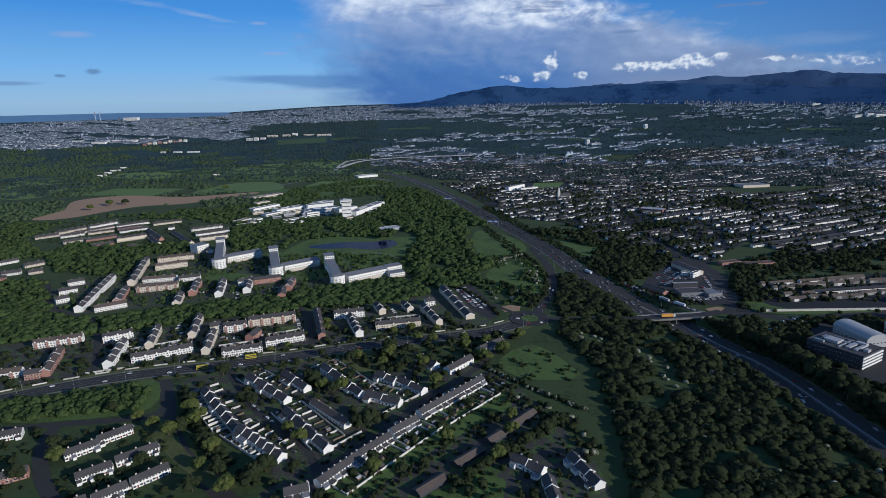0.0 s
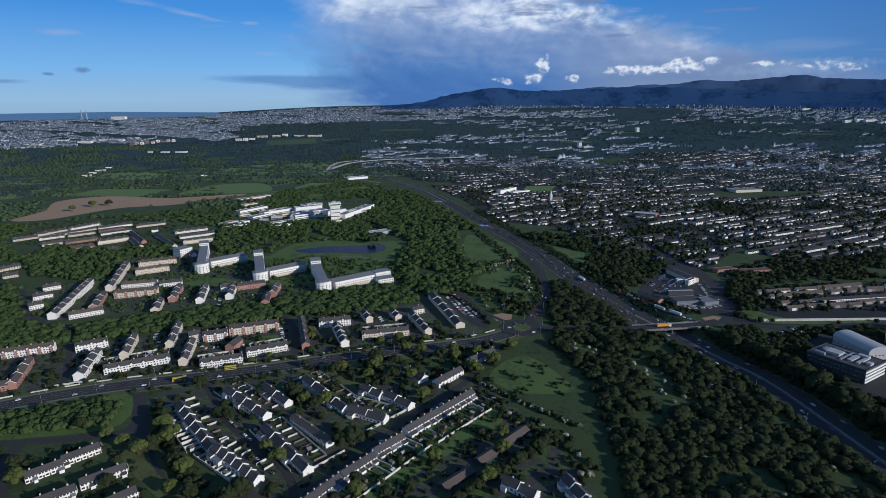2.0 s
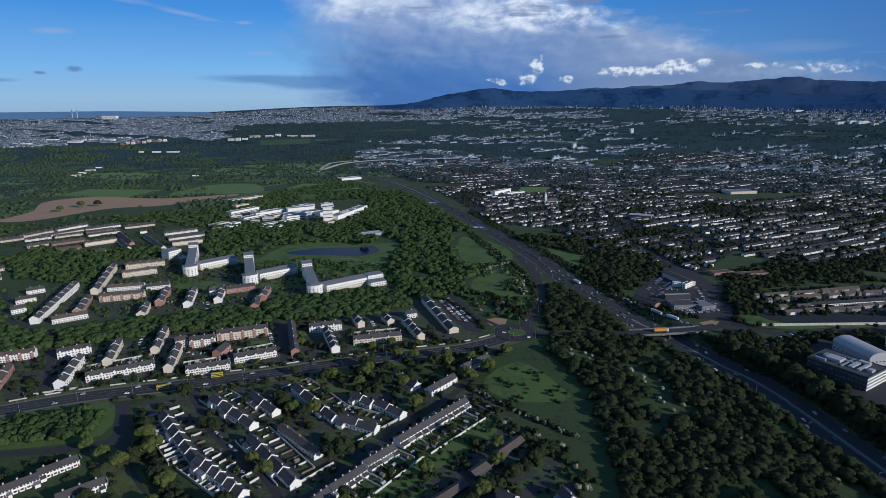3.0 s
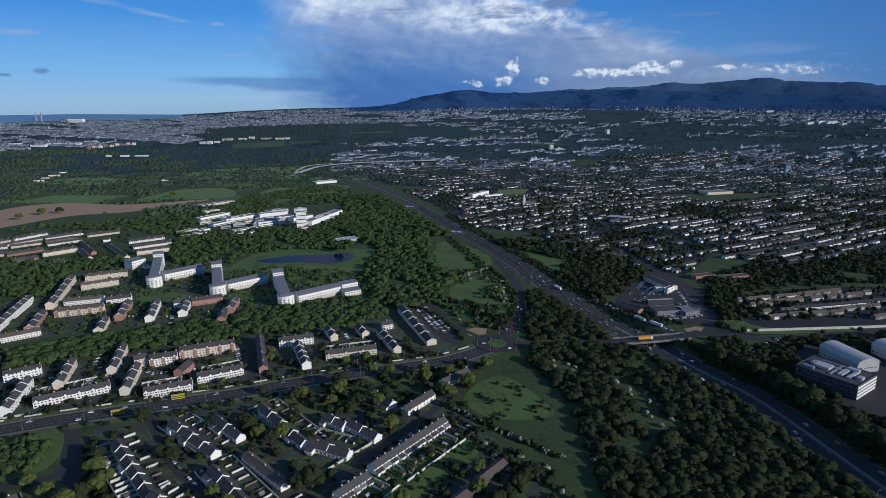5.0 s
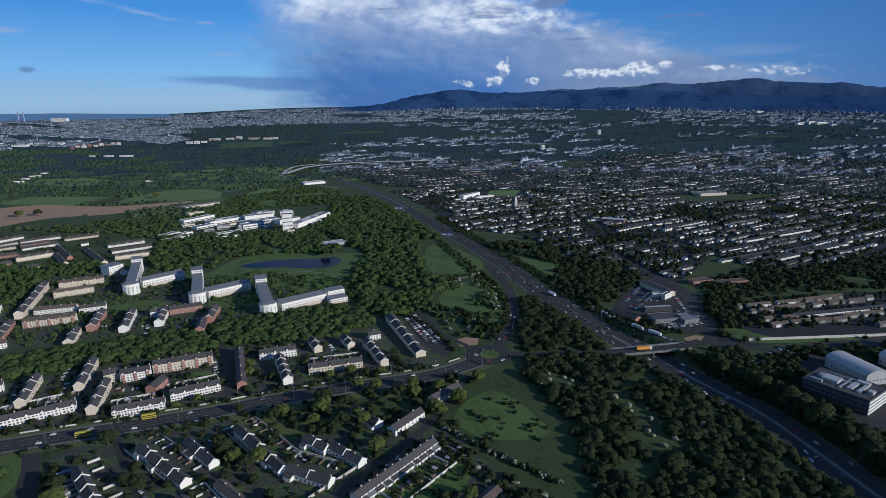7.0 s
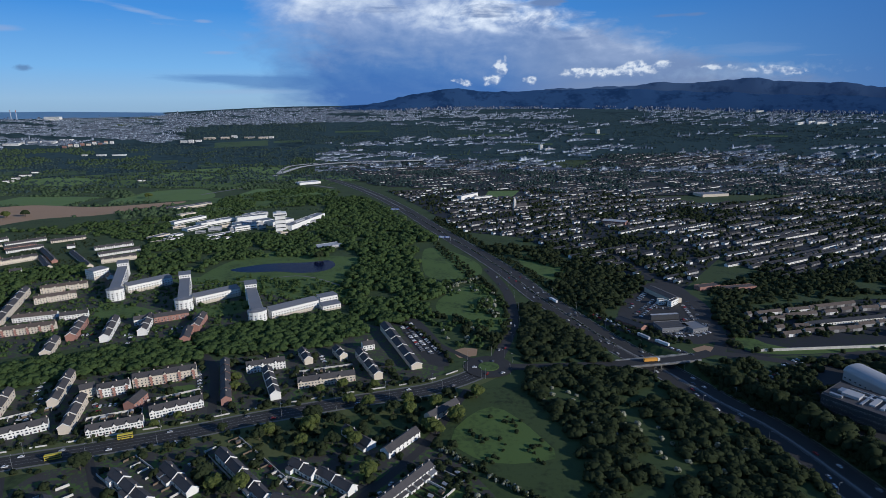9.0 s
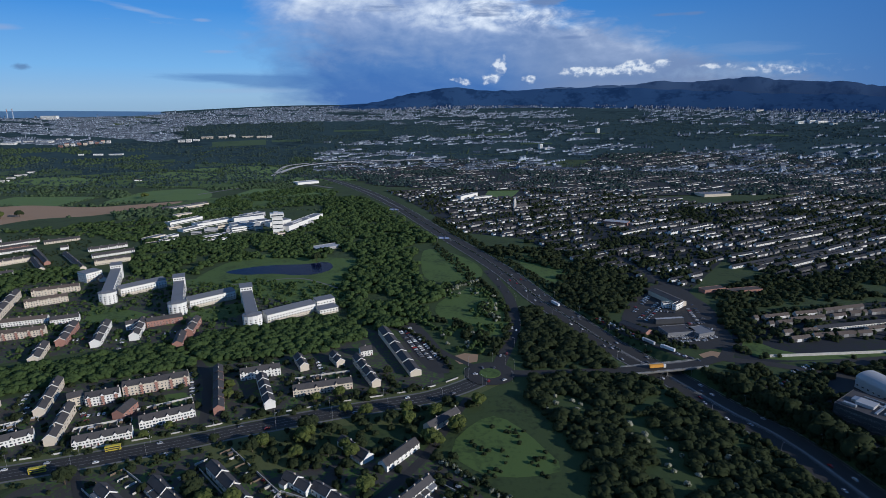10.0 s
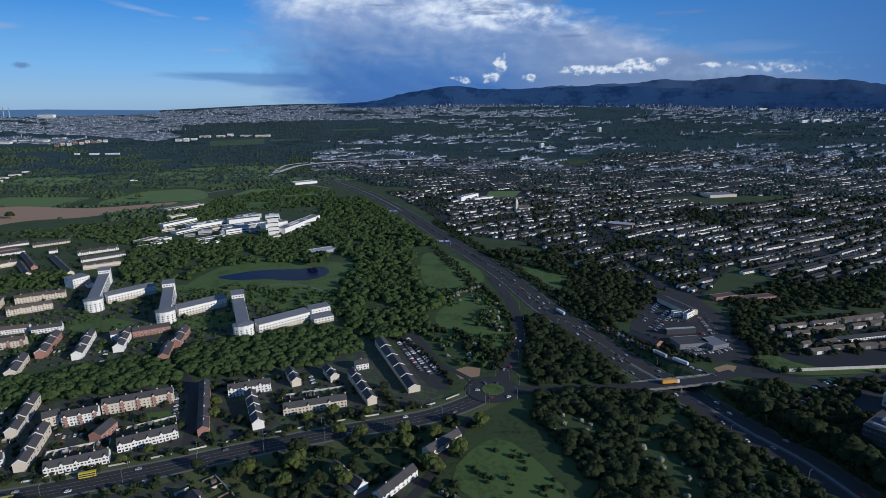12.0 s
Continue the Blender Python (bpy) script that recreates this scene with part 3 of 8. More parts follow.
def hedge_line(name, pts, size, seed, label, every=3.0, wide=2.0, mat=None, kinds=None, gaps=0.1):
    """Bushes and trees along a line."""
    rng = np.random.default_rng(seed)
    line = np.array([tuple(p) for p in spline(pts, every)])
    line = line[rng.random(len(line)) > gaps] + 0.0
    line += rng.normal(0, wide, line.shape)
    g = size * rng.uniform(0.6, 1.3, len(line))
    ob = mass(name, np.stack([line[:, 0], line[:, 1], ground_z(line[:, 0], line[:, 1]) - 0.2], 1), g, kinds or MID, [mat or M_LEAF, M_BARK])
    return tagged(ob, label, "hedge", kind="stuff")


def tree_thing(seed, mat):
    """A single tree: tapered trunk with limbs, and a leafy crown."""
    rng = np.random.default_rng(seed)
    top = new("tree")
    s = Shape().tube((0, 0, -0.3), (0.1, 0.05, 3.2), 0.24, 0.16)
    for i in range(4):
        a = i * 1.6 + seed
        s.tube((0.1, 0.05, 2.4 + 0.2 * i), (1.3 * math.cos(a), 1.3 * math.sin(a), 4.4 + 0.3 * i), 0.1, 0.04, 5)
    s.link("trunk", M_BARK, top)
    v, f, i, n = crown_template(rng, 330, 9, 0.08)
    f = f[i == 0]
    v = v * (3.9, 3.9, 3.5) + (0, 0, 1.6)
    soften(link_mesh("crown", v.tolist(), f.tolist(), mat, top).data, n)
    return tagged(top, "leafy broadleaf tree standing in grass", "tree", "garden and street trees")


TREES = [tree_thing(21 + i, M_LEAF if i % 2 else M_LEAF_B) for i in range(6)]
PLACED = [False] * len(TREES)


def plant(x, y, height=7.0, kind=None):
    """One tree of that height."""
    height *= 1.3
    i = random.randrange(len(TREES)) if kind is None else kind
    m = pose(x, y, float(ground_z(x, y)[0]), 0, 0, random.uniform(0, 360)) @ Matrix.Scale(height / 7.0, 4)
    if not PLACED[i]:
        PLACED[i] = True
        TREES[i].matrix_world = m
        return TREES[i]
    ob = copy_thing(TREES[i], m)
    ob.scale = (height / 7.0,) * 3
    return ob


# ---- houses ----
def window_mesh(w, h, name):
    s = Shape().box(-w / 2, -0.05, 0, w / 2, 0.02, h, 0)
    s.box(-w / 2 + 0.09, -0.065, 0.09, w / 2 - 0.09, -0.05, h - 0.09, 1)
    return s.mesh(name, [M_WHITE, M_GLASS])


WIN_BIG, WIN_MID, WIN_LOW = window_mesh(1.7, 1.35, "window"), window_mesh(1.15, 1.25, "window"), window_mesh(2.0, 1.5, "window")
DOOR = Shape().box(-0.5, -0.06, 0, 0.5, 0.02, 2.1).mesh("door", M_DOOR)
CHIMNEY = Shape().box(-0.45, -0.35, -1.2, 0.45, 0.35, 1.1, 0).box(-0.52, -0.42, 1.1, 0.52, 0.42, 1.25, 1).box(-0.25, -0.12, 1.25, -0.02, 0.12, 1.6, 2).box(0.05, -0.12, 1.25, 0.28, 0.12, 1.6, 2).mesh("chimney", [M_CREAM, M_STONE, M_BRICK])


def faces_walk(c, n):
    """Whether a wall at c with the normal n can be seen from the flight line."""
    return any((Vector((0, y)) - c).normalized().dot(n) > 0.04 for y in (7, 182))


def terrace(x0, y0, x1, y1, units, depth=8.0, eaves=5.0, ridge=7.9, wall=None, roof=None, label="", step=0.0, blocks=1, chimneys=True, windows=True, gables=0, bays=None, side=None, category="terraced houses", extensions=0.0, verges=False):
    """A row of houses whose ridge runs between two places. step: how much each block stands above the last; gables: small front gables."""
    wall, roof = wall or M_WHITE, roof or M_SLATE
    a, b = Vector((x0, y0)), Vector((x1, y1))
    w = (b - a).normalized()
    if side is None:
        side = 1 if (w.y, -w.x)[1] < 0 else -1
    turned = side < 0
    if turned:
        a, b, w = b, a, -w
    length = (b - a).length
    turn = math.degrees(math.atan2(w.y, w.x))
    top = new("terrace_row" if units > 1 else "house")
    top.matrix_world = pose(a.x, a.y, 0, 0, 0, turn)
    unit = length / units
    d = depth / 2
    BLOCKS.append(((a.x + b.x) / 2, (a.y + b.y) / 2, w.x, w.y, length / 2, d))
    per = length / blocks

    def rise(k):
        k = min(max(k, 0), blocks - 1)
        n = blocks - 1 - k if turned else k
        return step * n - min(0, step * (blocks - 1))

    seen_sides = [(sg, f) for sg, f in ((-1, 0), (1, 180)) if faces_walk((a + b) / 2, Vector((-w.y, w.x)) * sg)]
    for k in range(blocks):
        u0, u1, z = k * per, (k + 1) * per, rise(k)
        s = Shape().prism([(-d, -1), (d, -1), (d, eaves + z), (0, ridge + z), (-d, eaves + z)], u0, u1)
        s.link("wall", wall, top)
        o = 0.35
        fall = (ridge - eaves) / d
        r = Shape()
        for sg in (-1, 1):
            e = [(sg * (d + o), eaves - fall * o + 0.05 + z), (0, ridge + 0.05 + z), (0, ridge + 0.24 + z), (sg * (d + o), eaves - fall * o + 0.24 + z)]
            r.prism(e if sg > 0 else e[::-1], u0 - (0.2 if k == 0 else 0), u1 + (0.2 if k == blocks - 1 else 0))
        r.box(u0, -0.14, ridge + 0.2 + z, u1, 0.14, ridge + 0.32 + z)
        r.link("roof", roof, top)
        if verges:
            e = Shape()
            for x in ((u1, ) if k < blocks - 1 else (u1 + 0.2,)):
                for sg in (-1, 1):
                    q = [(sg * (d + o + 0.1), eaves - fall * o - 0.15 + z), (0, ridge + 0.0 + z), (0, ridge + 0.5 + z), (sg * (d + o + 0.1), eaves - fall * o + 0.35 + z)]
                    e.prism(q if sg > 0 else q[::-1], x - 0.28, x + 0.12)
            e.link("verge", M_WHITE, top, "white painted verge")
    panes = Shape()
    for k in range(units):
        m = (k + 0.5) * unit
        z = rise(int(m / per))
        if chimneys and (k % 2 == 0 or extensions > 0.9):
            share("chimney", CHIMNEY, top, pose(min((k + 1) * unit, length - 0.6), 0.5, ridge + z))
        if gables and k % gables == 0:
            g = Shape().prism([(-1.5, eaves - 0.3), (1.5, eaves - 0.3), (0, eaves + 1.7)], 0.0, 1.0)
            g.v = [(m + y, -d - 0.45 + x * (d * 0.8), zz + z) for x, y, zz in g.v]
            g.f = [tuple(reversed(q)) for q in g.f]
            g.link("front_gable", wall, top)
            h = Shape()
            for sg in (-1, 1):
                h.add([(m + sg * 1.8, -d - 0.6, eaves - 0.4 + z), (m, -d - 0.6, eaves + 2.0 + z), (m, 0, eaves + 2.0 + z), (m + sg * 1.8, -d * 0.6, eaves - 0.4 + z)], [(0, 1, 2, 3) if sg > 0 else (3, 2, 1, 0)])
            h.link("gable_roof", roof, top)
        if bays and k % 2 == 0:
            Shape().box(m - 1.3, -d - 0.8, -0.5, m + 1.3, -d + 0.1, eaves - 0.3 + z).link("bay", bays, top, "brick bay")
        if random.random() < extensions:
            e, q = random.uniform(2.4, 4.2), random.uniform(0.28, 0.48) * unit
            Shape().prism([(-d - e, -0.5), (-d + 0.1, -0.5), (-d + 0.1, 3.2 + z), (-d - e, 2.4 + z)], m - q, m + q).link("extension", wall, top, "lean-to kitchen extension")
            Shape().prism([(-d - e - 0.2, 2.38 + z), (-d - 0.01, 3.22 + z), (-d - 0.01, 3.36 + z), (-d - e - 0.2, 2.52 + z)], m - q - 0.15, m + q + 0.15).link("extension_roof", random.choice([roof, M_GREY]), top)
        if windows == "small":
            for sg, face in seen_sides:
                for n in range(2 if eaves > 3.9 else 1):
                    zz = 0.9 + (eaves - 2.3) * n + z
                    for uu in (-0.22, 0.26):
                        y0, y1 = sorted((sg * (d - 0.02), sg * (d + 0.05)))
                        panes.box(m + unit * uu - 0.75, y0, zz, m + unit * uu + 0.75, y1, zz + 1.3)
        elif windows:
            for sg, face in seen_sides:
                y = sg * (d + 0.02) if not (bays and k % 2 == 0 and sg < 0) else -d - 0.82
                floors = 3 if eaves > 7 else 2 if eaves > 4 else 1
                for n in range(floors):
                    zz = 0.9 + 2.6 * n + z
                    if n == 0:
                        share("window", WIN_LOW, top, pose(m - unit * 0.18, y, zz, 0, 0, face))
                        share("door", DOOR, top, pose(m + unit * 0.3, sg * (d + 0.02), z * 0.5, 0, 0, face))
                    else:
                        share("window", WIN_BIG if n == 1 else WIN_MID, top, pose(m - unit * 0.22, y, zz, 0, 0, face))
                        share("window", WIN_MID, top, pose(m + unit * 0.26, sg * (d + 0.02) if abs(y) < d + 0.5 else y * 0 + sg * (d + 0.02), zz, 0, 0, face))
    if panes.v:
        tagged(panes.link("windows", M_GLASS, top), "small dark windows", kind="stuff")
    return tagged(top, label or "row of white rendered houses with dark tiled roofs", category, "rows of houses")


def flat_block(x0, y0, x1, y1, depth, height, wall, roof, label, rows=0, name="building", side=1, parapet=0.5, category="building", base=-1.0, bays=0, plant_room=False, bands=False):
    """A flat-roofed building; the front edge of its roof runs between two places and the depth goes back from it."""
    a, b = Vector((x0, y0)), Vector((x1, y1))
    w = (b - a).normalized()
    top = new(name)
    turn = math.degrees(math.atan2(w.y, w.x))
    top.matrix_world = pose(a.x, a.y, 0, 0, 0, turn)
    L = (b - a).length
    y1_ = depth * side
    lo, hi = min(0, y1_), max(0, y1_)
    c = a + w * L / 2 + Vector((-w.y, w.x)) * y1_ / 2
    BLOCKS.append((c.x, c.y, w.x, w.y, L / 2, depth / 2))
    Shape().box(0, lo, base, L, hi, height).link("wall", wall, top)
    r = Shape().box(-0.2, lo - 0.2, height, L + 0.2, hi + 0.2, height + 0.15)
    r.link("roof", roof, top)
    if parapet:
        p = Shape()
        for q in ((-0.22, lo - 0.22, L + 0.22, lo), (-0.22, hi, L + 0.22, hi + 0.22), (-0.22, lo, 0, hi), (L, lo, L + 0.22, hi)):
            p.box(q[0], q[1], height - 0.1, q[2], q[3], height + 0.15 + parapet)
        p.link("parapet", wall, top)
    n = max(1, int(L / 3.2))
    for f in range(rows):
        zz = 0.9 + f * (height - 0.6) / rows
        if bands:
            tall = min(1.7, (height - 0.6) / rows * 0.5)
            Shape().box(0.6, lo - 0.06, zz, L - 0.6, lo - 0.01, zz + tall).link("window_band", M_GLASS, top)
            Shape().box(L + 0.01, lo + 0.6, zz, L + 0.06, hi - 0.6, zz + tall).link("window_band", M_GLASS, top)
            continue
        for k in range(n):
            share("window", WIN_BIG, top, pose((k + 0.5) * L / n, lo - 0.02, zz))
        for k in range(max(1, int(depth / 3.6))):
            share("window", WIN_BIG, top, pose(L + 0.02, lo + (k + 0.5) * depth / max(1, int(depth / 3.6)), zz, 0, 0, 90))
            share("window", WIN_BIG, top, pose(-0.02, lo + (k + 0.5) * depth / max(1, int(depth / 3.6)), zz, 0, 0, -90))
    if plant_room:
        Shape().box(L * 0.2, lo + depth * 0.3, height + 0.1, L * 0.45, lo + depth * 0.6, height + 2.6).box(L * 0.6, lo + depth * 0.25, height + 0.1, L * 0.68, lo + depth * 0.7, height + 1.5).link("plant_room", M_LIGHT, top)
    return tagged(top, label, category)


# ---- ground, fields and roads ----
ground()
patch("pasture", pairs([-1592.5, 1646.9, -1479.1, 1722, -1661.9, 2058.3, -1883.9, 2124, -1950.5, 2034]), M_FIELD, 0.10, "green pasture bounded by hedges")
patch("ploughed_field", pairs([-1177.1, 1294.4, -1197.3, 1423.9, -1288.2, 1593.7, -1197.3, 1689, -964.9, 1649, -772.6, 1728.8, -795.2, 1636.8, -890.9, 1518.2, -1012.1, 1468.3, -1086.4, 1305.9]), M_SOIL, 0.14, "bare brown ploughed field between hedges")
patch("pasture", pairs([-986.7, 1721.3, -979.8, 1939.6, -830.7, 1986.7, -716.4, 1800.8, -821.4, 1732.8]), M_FIELD, 0.10, "green pasture beside the ploughed field")
patch("pasture", pairs([-1956.1, 2271.7, -1890.5, 2465.3, -1696, 2383.1, -1766.4, 2227.1]), M_FIELD, 0.10, "pale green pasture")
patch("pasture", pairs([-2067.3, 2162.3, -2083.7, 2298, -1999.8, 2261.4, -1986.5, 2128.2]), M_FIELD, 0.10, "green pasture")
patch("lawn", pairs([-388.4, 959.3, -371.4, 1064.4, -313.1, 1115.8, -228.2, 1086.5, -147.8, 1055.6, -125.4, 964, -148.2, 908.6, -210.3, 940.3, -274.9, 917.3, -338.5, 919.3]), M_MEADOW, 0.10, "mown parkland grass round a pond")
patch("pond", pairs([-358.4, 997.6, -332.2, 1020.8, -297, 1035.2, -244.3, 1039.6, -209, 1051.3, -192.4, 1015.6, -204.9, 986.4, -236.1, 976.1, -281.3, 986.2, -322.3, 981.9]), M_WATER, 0.16, "dark blue still pond in parkland", "pond")
patch("meadow", pairs([-50.6, 1123.6, -1.9, 1102.5, 41.5, 1016.2, 37.9, 945.2, -2.2, 933.6, -43, 961.2]), M_MEADOW, 0.10, "open grass meadow below the dual carriageway")
patch("meadow", pairs([-22.9, 824.2, 5.2, 885.5, 43.6, 907.5, 65.7, 821.9, 62, 753.6, 39, 731.7, -2.5, 755]), M_MEADOW, 0.10, "open grass meadow with scrub")
patch("meadow", pairs([9.5, 546.7, 31.6, 564.7, 50.8, 546.4, 66.2, 517.1, 72.5, 491.6, 25.4, 486.6, -2.9, 514.5]), M_MEADOW, 0.10, "rough grass clearing beside the wood")
patch("meadow", pairs([123.6, 1079.1, 170.5, 1011.3, 187.1, 903.1, 156.2, 899.4, 110.6, 1013.6]), M_MEADOW, 0.10, "grass verge beyond the dual carriageway")
patch("lawn", pairs([-425, 946, -385, 922, -330, 905, -290, 884, -232, 862, -170, 832, -132, 850, -150, 898, -225, 950, -300, 935, -372, 962]), M_MEADOW, 0.09, "rough lawn with bushes behind the flats")
patch("lawn", pairs([-330, 812, -285, 850, -262, 838, -268, 800, -300, 786]), M_MEADOW, 0.09, "small lawn in the court of the flats")
patch("lawn", pairs([-458.1, 807.1, -464.1, 843.3, -381.7, 810.7, -381, 791.2, -437.3, 780.6]), M_MEADOW, 0.10, "lawn before the flats")
patch("lawn", pairs([-465.1, 442.1, -399.4, 445.3, -337.8, 470.7, -311, 449.7, -301.3, 418, -333.7, 401.5, -417.1, 390.8]), M_MEADOW, 0.10, "green with bushes inside the road bend")
patch("lawn", pairs([-303.7, 405.8, -271.7, 398.7, -233.7, 357.6, -176.8, 321, -190, 315.5, -251, 356.6]), M_LAWN, 0.10, "grass verge with young trees")
patch("lawn", pairs([-185, 515.7, -138.8, 555.2, -98.5, 566, -47.7, 581.3, -28.2, 554.2, -103, 547.7, -100.2, 503.5, -156.1, 492.8]), M_LAWN, 0.10, "roadside lawn with trees")
patch("grass_bank", pairs([314.9, 715.7, 345.1, 679.6, 450.9, 688.3, 442.6, 674.6, 325.2, 663.8, 295.5, 684.2]), M_MEADOW, 0.10, "mown bank below a long wall")
patch("yard", pairs([-297.2, 450.4, -231, 512.6, -76.1, 519.3, -14.2, 509.4, 49.7, 404.1, 69.7, 326.7, 36.8, 285.6, -160.7, 272, -161.5, 341.6]), M_YARD, 0.06, "estate ground of tarmac lanes and back gardens")
patch("yard", pairs([-573.1, 557.5, -471.2, 561.3, -325.5, 637.3, -178.8, 682.3, -99.2, 754.3, -10.8, 646.6, -53.7, 589.3, -197.1, 553.1, -368.9, 491.2, -465.1, 442.1]), M_YARD, 0.06, "estate ground of tarmac lanes and back gardens")
patch("yard", pairs([-652.4, 718.3, -628.3, 817.9, -652.6, 943.7, -488.9, 985, -168.5, 870.4, -163, 793.5, -285.2, 725.7, -386.9, 699.7, -563, 640.4]), M_YARD, 0.06, "estate ground of tarmac lanes and back gardens")
patch("gardens", pairs([-64.4, 412.6, -12, 464.4, 9, 439.8, -52, 368.4, -96.1, 310.5, -117.8, 320.2, -82.5, 373.7]), M_MEADOW, 0.10, "green back gardens of the long terrace")
patch("lawn", pairs([-267.7, 598.2, -241.6, 607.7, -230, 591.7, -254.1, 581.9]), M_MEADOW, 0.11, "small lawn behind the terrace")
patch("lawn", pairs([-32.7, 336, -14.2, 351.9, 3.3, 338.3, 1.3, 319.6, -30.3, 307, -52.4, 312.3]), M_MEADOW, 0.10, "mown lawn below the garages")
patch("bare_earth", pairs([-2.6, 678.7, 11.1, 687, 24.7, 683.1, 22.8, 666.5, 5.2, 661.1]), M_SOIL, 0.12, "bare brown earth beside the roundabout")
patch("yard", pairs([198.2, 779.5, 269, 900.6, 316.8, 880.8, 292.5, 726.7, 273.6, 693.6, 242, 696.7, 216.2, 732.5]), M_ASPHALT, 0.08, "tarmac forecourt full of parked cars")
patch("yard", pairs([-64.4, 756.3, -43.7, 771.8, -2.7, 662.4, -15.4, 640.9, -34.7, 668.6]), M_ASPHALT, 0.08, "tarmac car park beside the long building")

bypass = ribbon("road_1", BYPASS, 35, M_ASPHALT, 0.16, "dark asphalt dual carriageway running to the horizon", keep=1.0)
for off in (-15.4, -2.2, 2.2, 15.4):
    ribbon("lane_line", BYPASS, 0.18, M_PAINT, 0.21, shift=off, parent=bypass)
ribbon("central_reserve", BYPASS, 2.4, M_PAVING, 0.22, shift=0, parent=bypass)
ribbon("crash_barrier", BYPASS, 0.45, M_STEEL, 0.95, shift=0, parent=bypass)
for off in (-17, 17):
    ribbon("edge_barrier", BYPASS, 0.35, M_STEEL, 0.8, shift=off, parent=bypass)
MAIN = spline(pairs([-529.6, 370, -470.6, 413, -417.5, 446.6, -372.3, 470.3, -330.3, 486.7, -281.1, 502.3, -237.1, 517.9, -203.8, 530.3, -169.3, 545.5, -131.5, 559.5, -91.2, 573.7, -52.6, 585.5, -21.3, 596.2, 6.8, 613.9, 28.1, 632.1]), 6)
main_road = ribbon("road_2", MAIN, 17, M_ASPHALT, 0.12, "asphalt main road past the terraces", keep=1.5)
for off in (-4.2, 0, 4.2):
    ribbon("lane_line", MAIN, 0.15, M_PAINT, 0.16, shift=off, parent=main_road)
for off in (-15.2, 15.2):
    ribbon("grass_verge", MAIN, 7.0, M_LAWN, 0.115, shift=off, parent=main_road)
for off in (-10.4, 10.4):
    ribbon("footpath", MAIN, 2.2, M_PAVING, 0.2, shift=off, parent=main_road)
SLIP = spline(pairs([37.6, 640.1, 55.1, 697.5, 69.3, 753.5, 74.1, 812.3, 71.8, 883.6, 52.9, 991.7]), 6)
ribbon("road_3", SLIP, 13, M_ASPHALT, 0.13, "asphalt slip road", keep=2.0)
BRIDGE_LINE = spline(pairs([35.1, 640.2, 77.8, 639.5, 128.5, 641.9, 185.6, 647.4, 229.5, 655.4, 261.9, 669.6]), 6)
ribbon("road_4", BRIDGE_LINE, 13, M_ASPHALT, 0.5, "asphalt road over the bridge", keep=1.5, level=0.0)
ribbon("road_5", spline(pairs([261.9, 669.6, 306.1, 655.3, 343.7, 635.7, 388.3, 606.3]), 6), 11, M_ASPHALT, 0.14, "asphalt road", keep=1.5)
ribbon("road_6", spline(pairs([264.3, 663.8, 286.5, 699.8, 300.1, 748.5, 313.5, 825, 300.5, 894.9, 289.9, 971.8, 272.3, 1066]), 6), 12, M_ASPHALT, 0.13, "asphalt road past the garages", keep=1.0)
ribbon("road_7", spline(pairs([-332.9, 489, -298.5, 439.8, -271.7, 398.7, -240.9, 360.8, -201.8, 326.6, -167.2, 300.6, -124, 265.9]), 6), 12, M_ASPHALT, 0.09, "asphalt estate road", keep=1.5)
ribbon("road_8", spline(pairs([-290.2, 425.3, -291.5, 406.5, -320.3, 397, -364.1, 388.5, -430.5, 373]), 6), 8, M_ASPHALT, 0.13, "asphalt estate road", keep=1.5)
ribbon("road_9", spline(pairs([-364.1, 388.5, -350.8, 358, -324.2, 325.2, -285.5, 292.8]), 6), 10, M_ASPHALT, 0.14, "asphalt estate road", keep=1.0)
ribbon("road_10", spline(pairs([-127.2, 319.6, -115.9, 354.3, -90.5, 392.2, -70.1, 436.7, -44.1, 473.4, -19.8, 515.3, 11.9, 594.9]), 6), 7, M_ASPHALT, 0.14, "asphalt estate lane", keep=0.5)
ribbon("road_11", spline(pairs([-271.7, 498, -217.4, 429, -172.5, 391.6, -142, 363.1, -127.2, 337.4]), 6), 6, M_ASPHALT, 0.15, "asphalt estate lane", keep=0.5)
ribbon("road_12", spline(pairs([-399.9, 479.8, -468.3, 578, -510, 622, -591.7, 660.8, -656.1, 731.1, -709.7, 786.2]), 6), 7, M_ASPHALT, 0.10, "asphalt estate lane", keep=0.5)
ribbon("road_13", spline(pairs([-105.5, 781.5, -50.8, 740.9, -8.1, 686.1, 23.1, 650.9]), 6), 6, M_ASPHALT, 0.14, "asphalt lane", keep=0.5)
ribbon("road_14", spline(pairs([-288.4, 703.7, -238.7, 644.1, -203.3, 555.8]), 6), 8, M_ASPHALT, 0.085, "tarmac parking lane", keep=0.5)
ribbon("road_15", spline(pairs([-690.8, 2386.5, -639.7, 2587.7, -445.3, 2697.2, -42.2, 2752.1]), 12), 22, M_STONE, 7.0, "pale concrete motorway viaduct far off", keep=2)
ribbon("road_17", spline(pairs([-691.5, 2320.7, -714.6, 2587.4, -607.3, 2683.5]), 12), 16, M_STONE, 4.0, "pale concrete slip ramp of the motorway far off", keep=2)
ribbon("road_18", spline(pairs([-779.7, 1861.4, -677, 2035.2, -573.1, 2127.5, -389, 1970.9]), 12), 12, M_PAVING, 0.5, "pale country road", keep=2)
ribbon("path", spline(pairs([-370.5, 920.3, -298, 938, -231.5, 959.5, -154.6, 901.7, -118.7, 867.1]), 8), 3, M_PAVING, 0.16, "gravel footpath in parkland", "path", keep=0.5)


